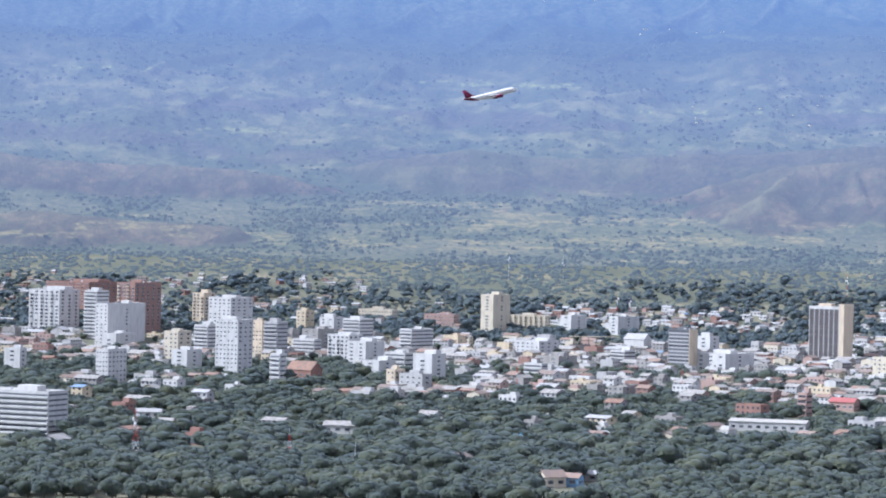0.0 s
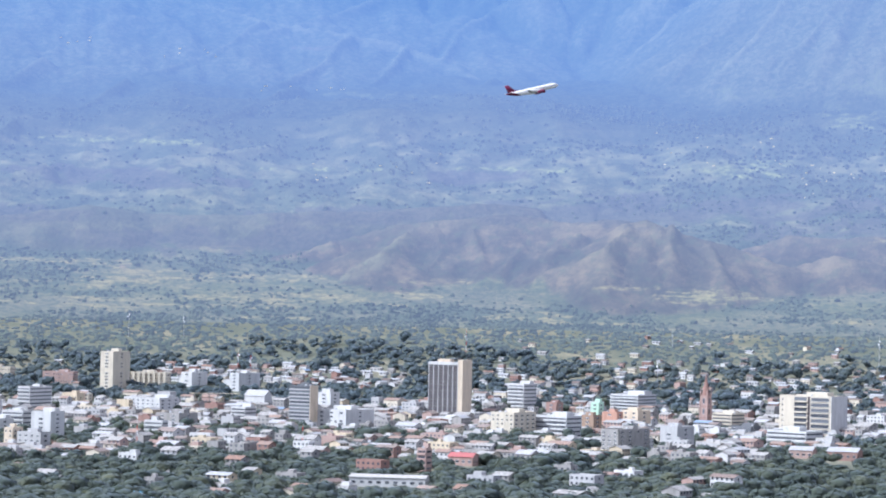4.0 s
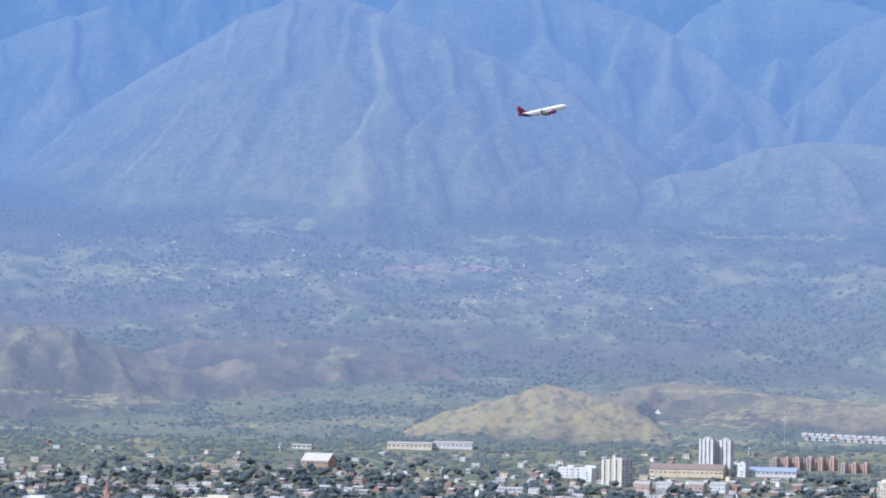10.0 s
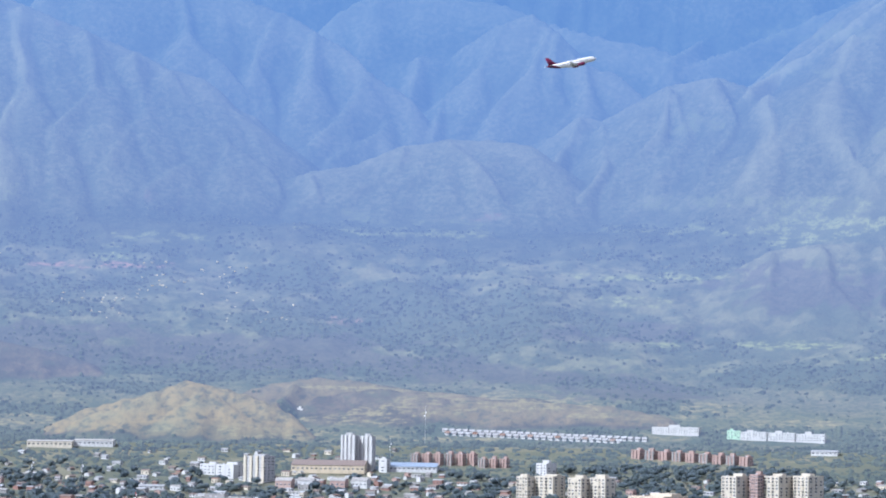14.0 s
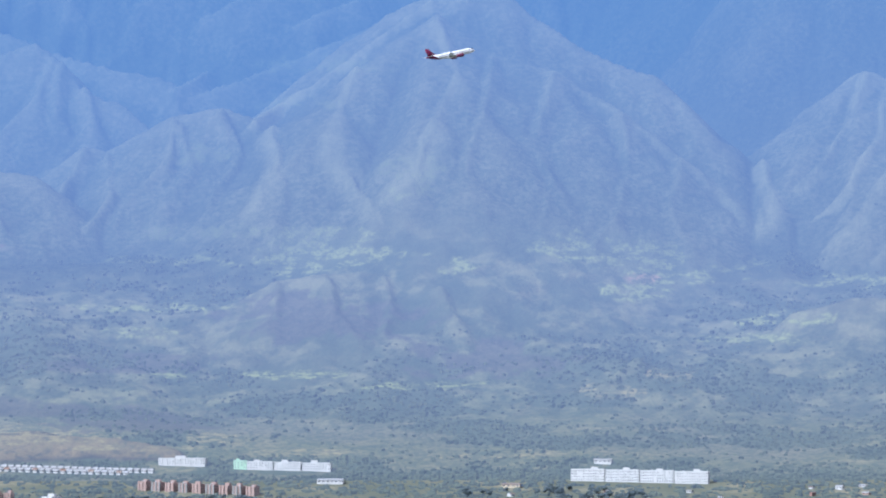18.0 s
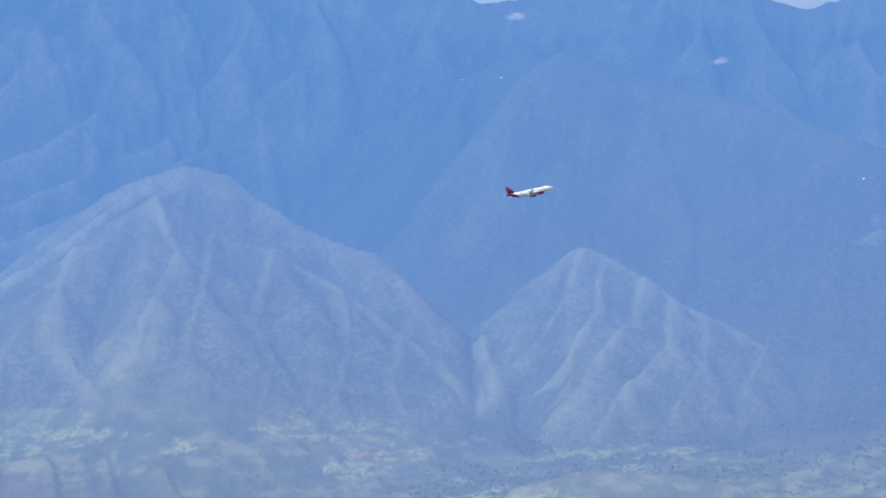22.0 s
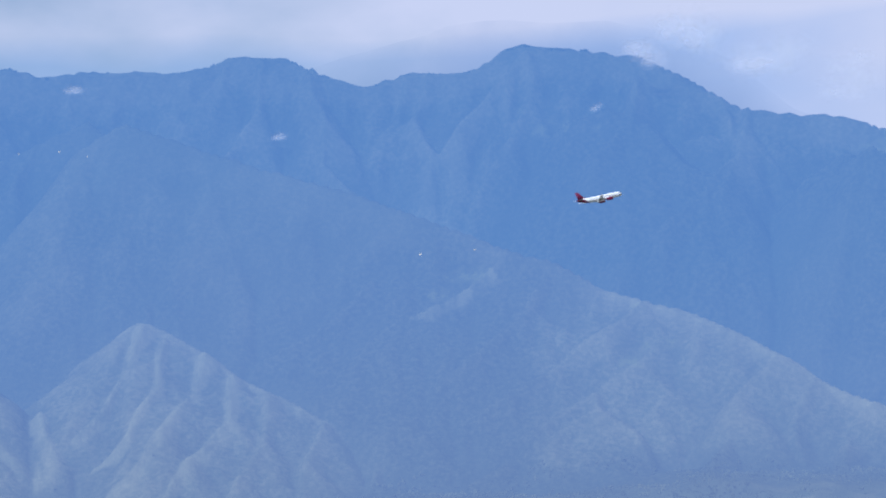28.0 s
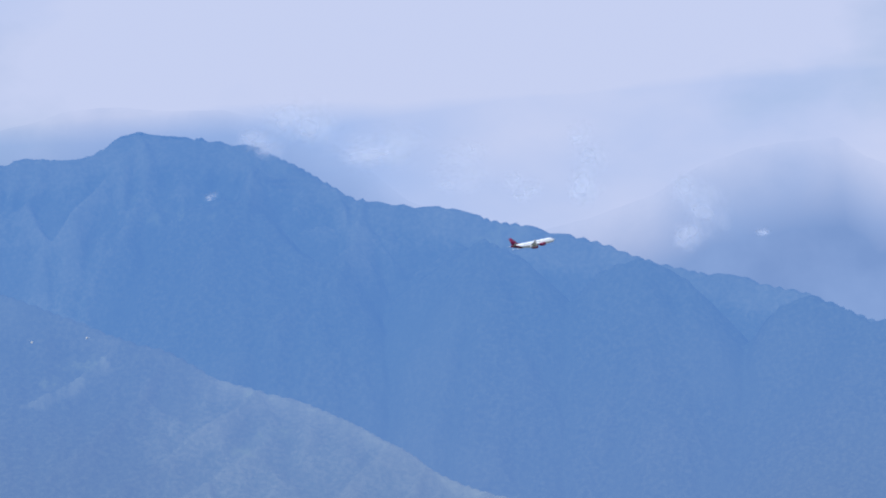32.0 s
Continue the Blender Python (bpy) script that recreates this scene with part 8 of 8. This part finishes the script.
def lathe(bm, stations, seg=20):
    """Rings of (x, radius_y, radius_z, z) joined along x."""
    prev = None
    for x, ry, rz, z in stations:
        ring = [bm.verts.new((x, ry * math.cos(k * 2 * math.pi / seg), z + rz * math.sin(k * 2 * math.pi / seg))) for k in range(seg)]
        if prev:
            for k in range(seg):
                bm.faces.new((prev[k], prev[(k + 1) % seg], ring[(k + 1) % seg], ring[k])).smooth = True
        else:
            bm.faces.new(ring)
        prev = ring
    bm.faces.new(list(reversed(prev)))
    bmesh.ops.recalc_face_normals(bm, faces=bm.faces)


def foil(bm, root, tip, seg=10):
    """A tapered aerofoil between two sections (x_lead, y, z, chord, thickness, upright)."""
    rings = []
    for x, y, z, c, t, up in (root, tip):
        ring = []
        for k in range(seg * 2):
            u = k / seg if k <= seg else 2 - k / seg
            s = t * 1.6 * math.sqrt(max(u, 0)) * (1 - u) * (1 if k <= seg else -0.7)
            ring.append(bm.verts.new((x - c * u, y + (s if up else 0), z + (0 if up else s))))
        rings.append(ring)
    a, b = rings
    for k in range(seg * 2):
        bm.faces.new((a[k], a[(k + 1) % (seg * 2)], b[(k + 1) % (seg * 2)], b[k])).smooth = True
    bm.faces.new(a), bm.faces.new(list(reversed(b)))
    bmesh.ops.remove_doubles(bm, verts=bm.verts, dist=0.002)
    bmesh.ops.recalc_face_normals(bm, faces=bm.faces)


jet = tagged(new("airliner"), "white twin-engine airliner with red tail and engines climbing", "airplane")
bm = bmesh.new()
lathe(bm, [(18.8, 0.05, 0.05, -0.55), (18.5, 0.55, 0.5, -0.5), (17.8, 1.05, 1.0, -0.35), (16.6, 1.55, 1.55, -0.15), (15.2, 1.75, 1.76, -0.03), (13.5, 1.85, 1.88, 0),
           (-6, 1.85, 1.88, 0), (-9, 1.8, 1.8, 0.12), (-12, 1.6, 1.6, 0.42), (-15, 1.05, 1.1, 0.85), (-17.5, 0.5, 0.6, 1.2), (-18.6, 0.2, 0.25, 1.35)])
part("fuselage", bm, livery, jet)
for s in (-1, 1):
    bm = bmesh.new()
    foil(bm, (4.6, s * 1.6, -1.1, 6.8, 0.75, False), (-0.6, s * 6.4, -0.65, 3.9, 0.42, False))
    foil(bm, (-0.6, s * 6.4, -0.65, 3.9, 0.42, False), (-6.0, s * 16.8, 0.35, 1.6, 0.16, False))
    wing = part("wing", bm, jet_grey, jet)
    bm = bmesh.new()
    foil(bm, (-6.1, s * 16.8, 0.35, 1.5, 0.1, True), (-6.9, s * 17.0, 1.1, 0.5, 0.05, True))
    part("winglet", bm, livery, wing)
    for k in range(3):
        part("flap_fairing", box_mesh(-4.6 - k * 1.3, s * (4.5 + 3.4 * k) - 0.16, -1.15 + 0.32 * k, -1.6 - k * 1.3, s * (4.5 + 3.4 * k) + 0.16, -0.8 + 0.32 * k), jet_grey, wing)
    bm = bmesh.new()
    lathe(bm, [(6.9, 0.95, 0.95, -2.15), (7.1, 1.1, 1.1, -2.15), (6.6, 1.2, 1.2, -2.15), (5.2, 1.24, 1.24, -2.15), (3.2, 1.05, 1.05, -2.1), (2.4, 0.75, 0.75, -2.05), (1.7, 0.35, 0.35, -2.0)])
    bmesh.ops.translate(bm, verts=bm.verts, vec=(0, s * 5.75, 0))
    engine = part("engine", bm, jet_red, jet, "red engine nacelle")
    bm = bmesh.new()
    lathe(bm, [(6.92, 0.92, 0.92, -2.15), (6.95, 0.5, 0.5, -2.15)])
    bmesh.ops.translate(bm, verts=bm.verts, vec=(0, s * 5.75, 0))
    part("intake", bm, jet_dark, engine)
    bm = bmesh.new()
    foil(bm, (5.4, s * 5.75, -1.2, 5.0, 0.3, True), (4.2, s * 5.75, -0.5, 4.6, 0.3, True))
    part("pylon", bm, livery, engine)
    bm = bmesh.new()
    foil(bm, (-13.2, s * 0.7, 1.2, 3.6, 0.32, False), (-16.6, s * 6.2, 1.75, 1.4, 0.12, False))
    part("tailplane", bm, jet_grey, jet)
    bm = bmesh.new()
    for k in range(38):
        u = 14.3 - k * 0.62
        add_box(bm, u, s * 1.8 - 0.06, 0.35, u + 0.26, s * 1.8 + 0.06, 0.68)
    part("cabin_windows", bm, jet_dark, jet)
    for u in (15.0, -10.6):
        part("cabin_door", box_mesh(u, s * (1.76 if u > 0 else 1.64) - 0.05, -0.55, u + 0.85, s * (1.76 if u > 0 else 1.64) + 0.06, 1.1), jet_grey, jet)
bm = bmesh.new()
foil(bm, (-10.6, 0, 1.5, 6.2, 0.5, True), (-15.7, 0, 7.1, 2.5, 0.2, True))
part("tail_fin", bm, jet_red, jet, "dark red tail fin")
bm = bmesh.new()
foil(bm, (-8.2, 0, 1.7, 4.0, 0.25, True), (-11.8, 0, 2.9, 1.6, 0.2, True))
part("dorsal_fillet", bm, jet_red, jet)
part("cockpit_window", box_mesh(16.6, -1.15, 0.55, 17.35, 1.15, 1.0), jet_dark, jet)
bm = bmesh.new()
lathe(bm, [(4.5, 0.3, 0.2, -1.75), (3.2, 1.7, 0.7, -1.75), (-2.5, 1.7, 0.75, -1.75), (-4.5, 0.3, 0.2, -1.75)])
part("belly_fairing", bm, livery, jet)

# ---- what moves ----
# seconds, x, y, z, nose up, heading
FLIGHT = [
    (0.0, 29.2, 1875.3, 195.2, 15.3, 11.11),
    (1.0, 100.3, 1877.3, 207.4, 15.3, 9.59),
    (2.0, 171.1, 1876.3, 219.6, 15.1, 8.10),
    (3.0, 241.5, 1872.4, 231.8, 15.1, 6.61),
    (4.0, 311.5, 1865.7, 244.0, 15.0, 5.14),
    (5.0, 380.6, 1856.3, 255.9, 15.0, 3.68),
    (6.0, 448.8, 1844.1, 267.6, 15.0, 2.24),
    (7.0, 516.0, 1829.4, 279.0, 15.0, 0.83),
    (8.0, 582.1, 1812.1, 290.0, 15.0, -0.58),
    (9.0, 647.1, 1792.6, 300.4, 15.0, -1.97),
    (10.0, 710.8, 1770.6, 310.6, 14.9, -3.33),
    (11.0, 773.1, 1746.4, 320.1, 14.9, -4.69),
    (12.0, 834.0, 1720.1, 329.3, 14.8, -6.02),
    (13.0, 893.5, 1691.7, 338.0, 14.9, -7.34),
    (14.0, 951.5, 1661.4, 346.2, 14.7, -8.65),
    (15.0, 1007.8, 1629.1, 354.0, 14.6, -9.93),
    (16.0, 1062.7, 1595.0, 361.3, 14.4, -11.21),
    (17.0, 1115.7, 1559.2, 368.4, 14.3, -12.47),
    (18.0, 1167.1, 1521.8, 375.1, 14.1, -13.72),
    (19.0, 1216.7, 1482.8, 381.5, 14.0, -14.95),
    (20.0, 1264.5, 1442.3, 387.7, 13.9, -16.16),
    (21.0, 1310.4, 1400.5, 393.7, 13.7, -17.37),
    (22.0, 1354.3, 1357.5, 399.6, 13.7, -18.55),
    (23.0, 1396.2, 1313.3, 405.4, 13.5, -19.71),
    (24.0, 1436.1, 1268.2, 411.0, 13.4, -20.86),
    (25.0, 1473.9, 1222.1, 416.6, 13.3, -21.99),
    (26.0, 1509.7, 1175.3, 422.0, 13.2, -23.10),
    (27.0, 1553.2, 1135.1, 429.4, 13.1, -24.84),
    (28.0, 1595.4, 1094.1, 436.7, 12.9, -26.56),
    (29.0, 1636.3, 1052.2, 443.9, 12.8, -28.26),
    (30.0, 1675.9, 1009.6, 450.8, 12.6, -29.93),
    (31.0, 1714.1, 966.4, 457.3, 12.5, -31.59),
    (32.0, 1751.2, 922.5, 463.2, 12.3, -33.22),
]


def motions():
    walk(jet, [(t, pose(x, y, z, 0, -up, turn)) for t, x, y, z, up, turn in FLIGHT])


motions()
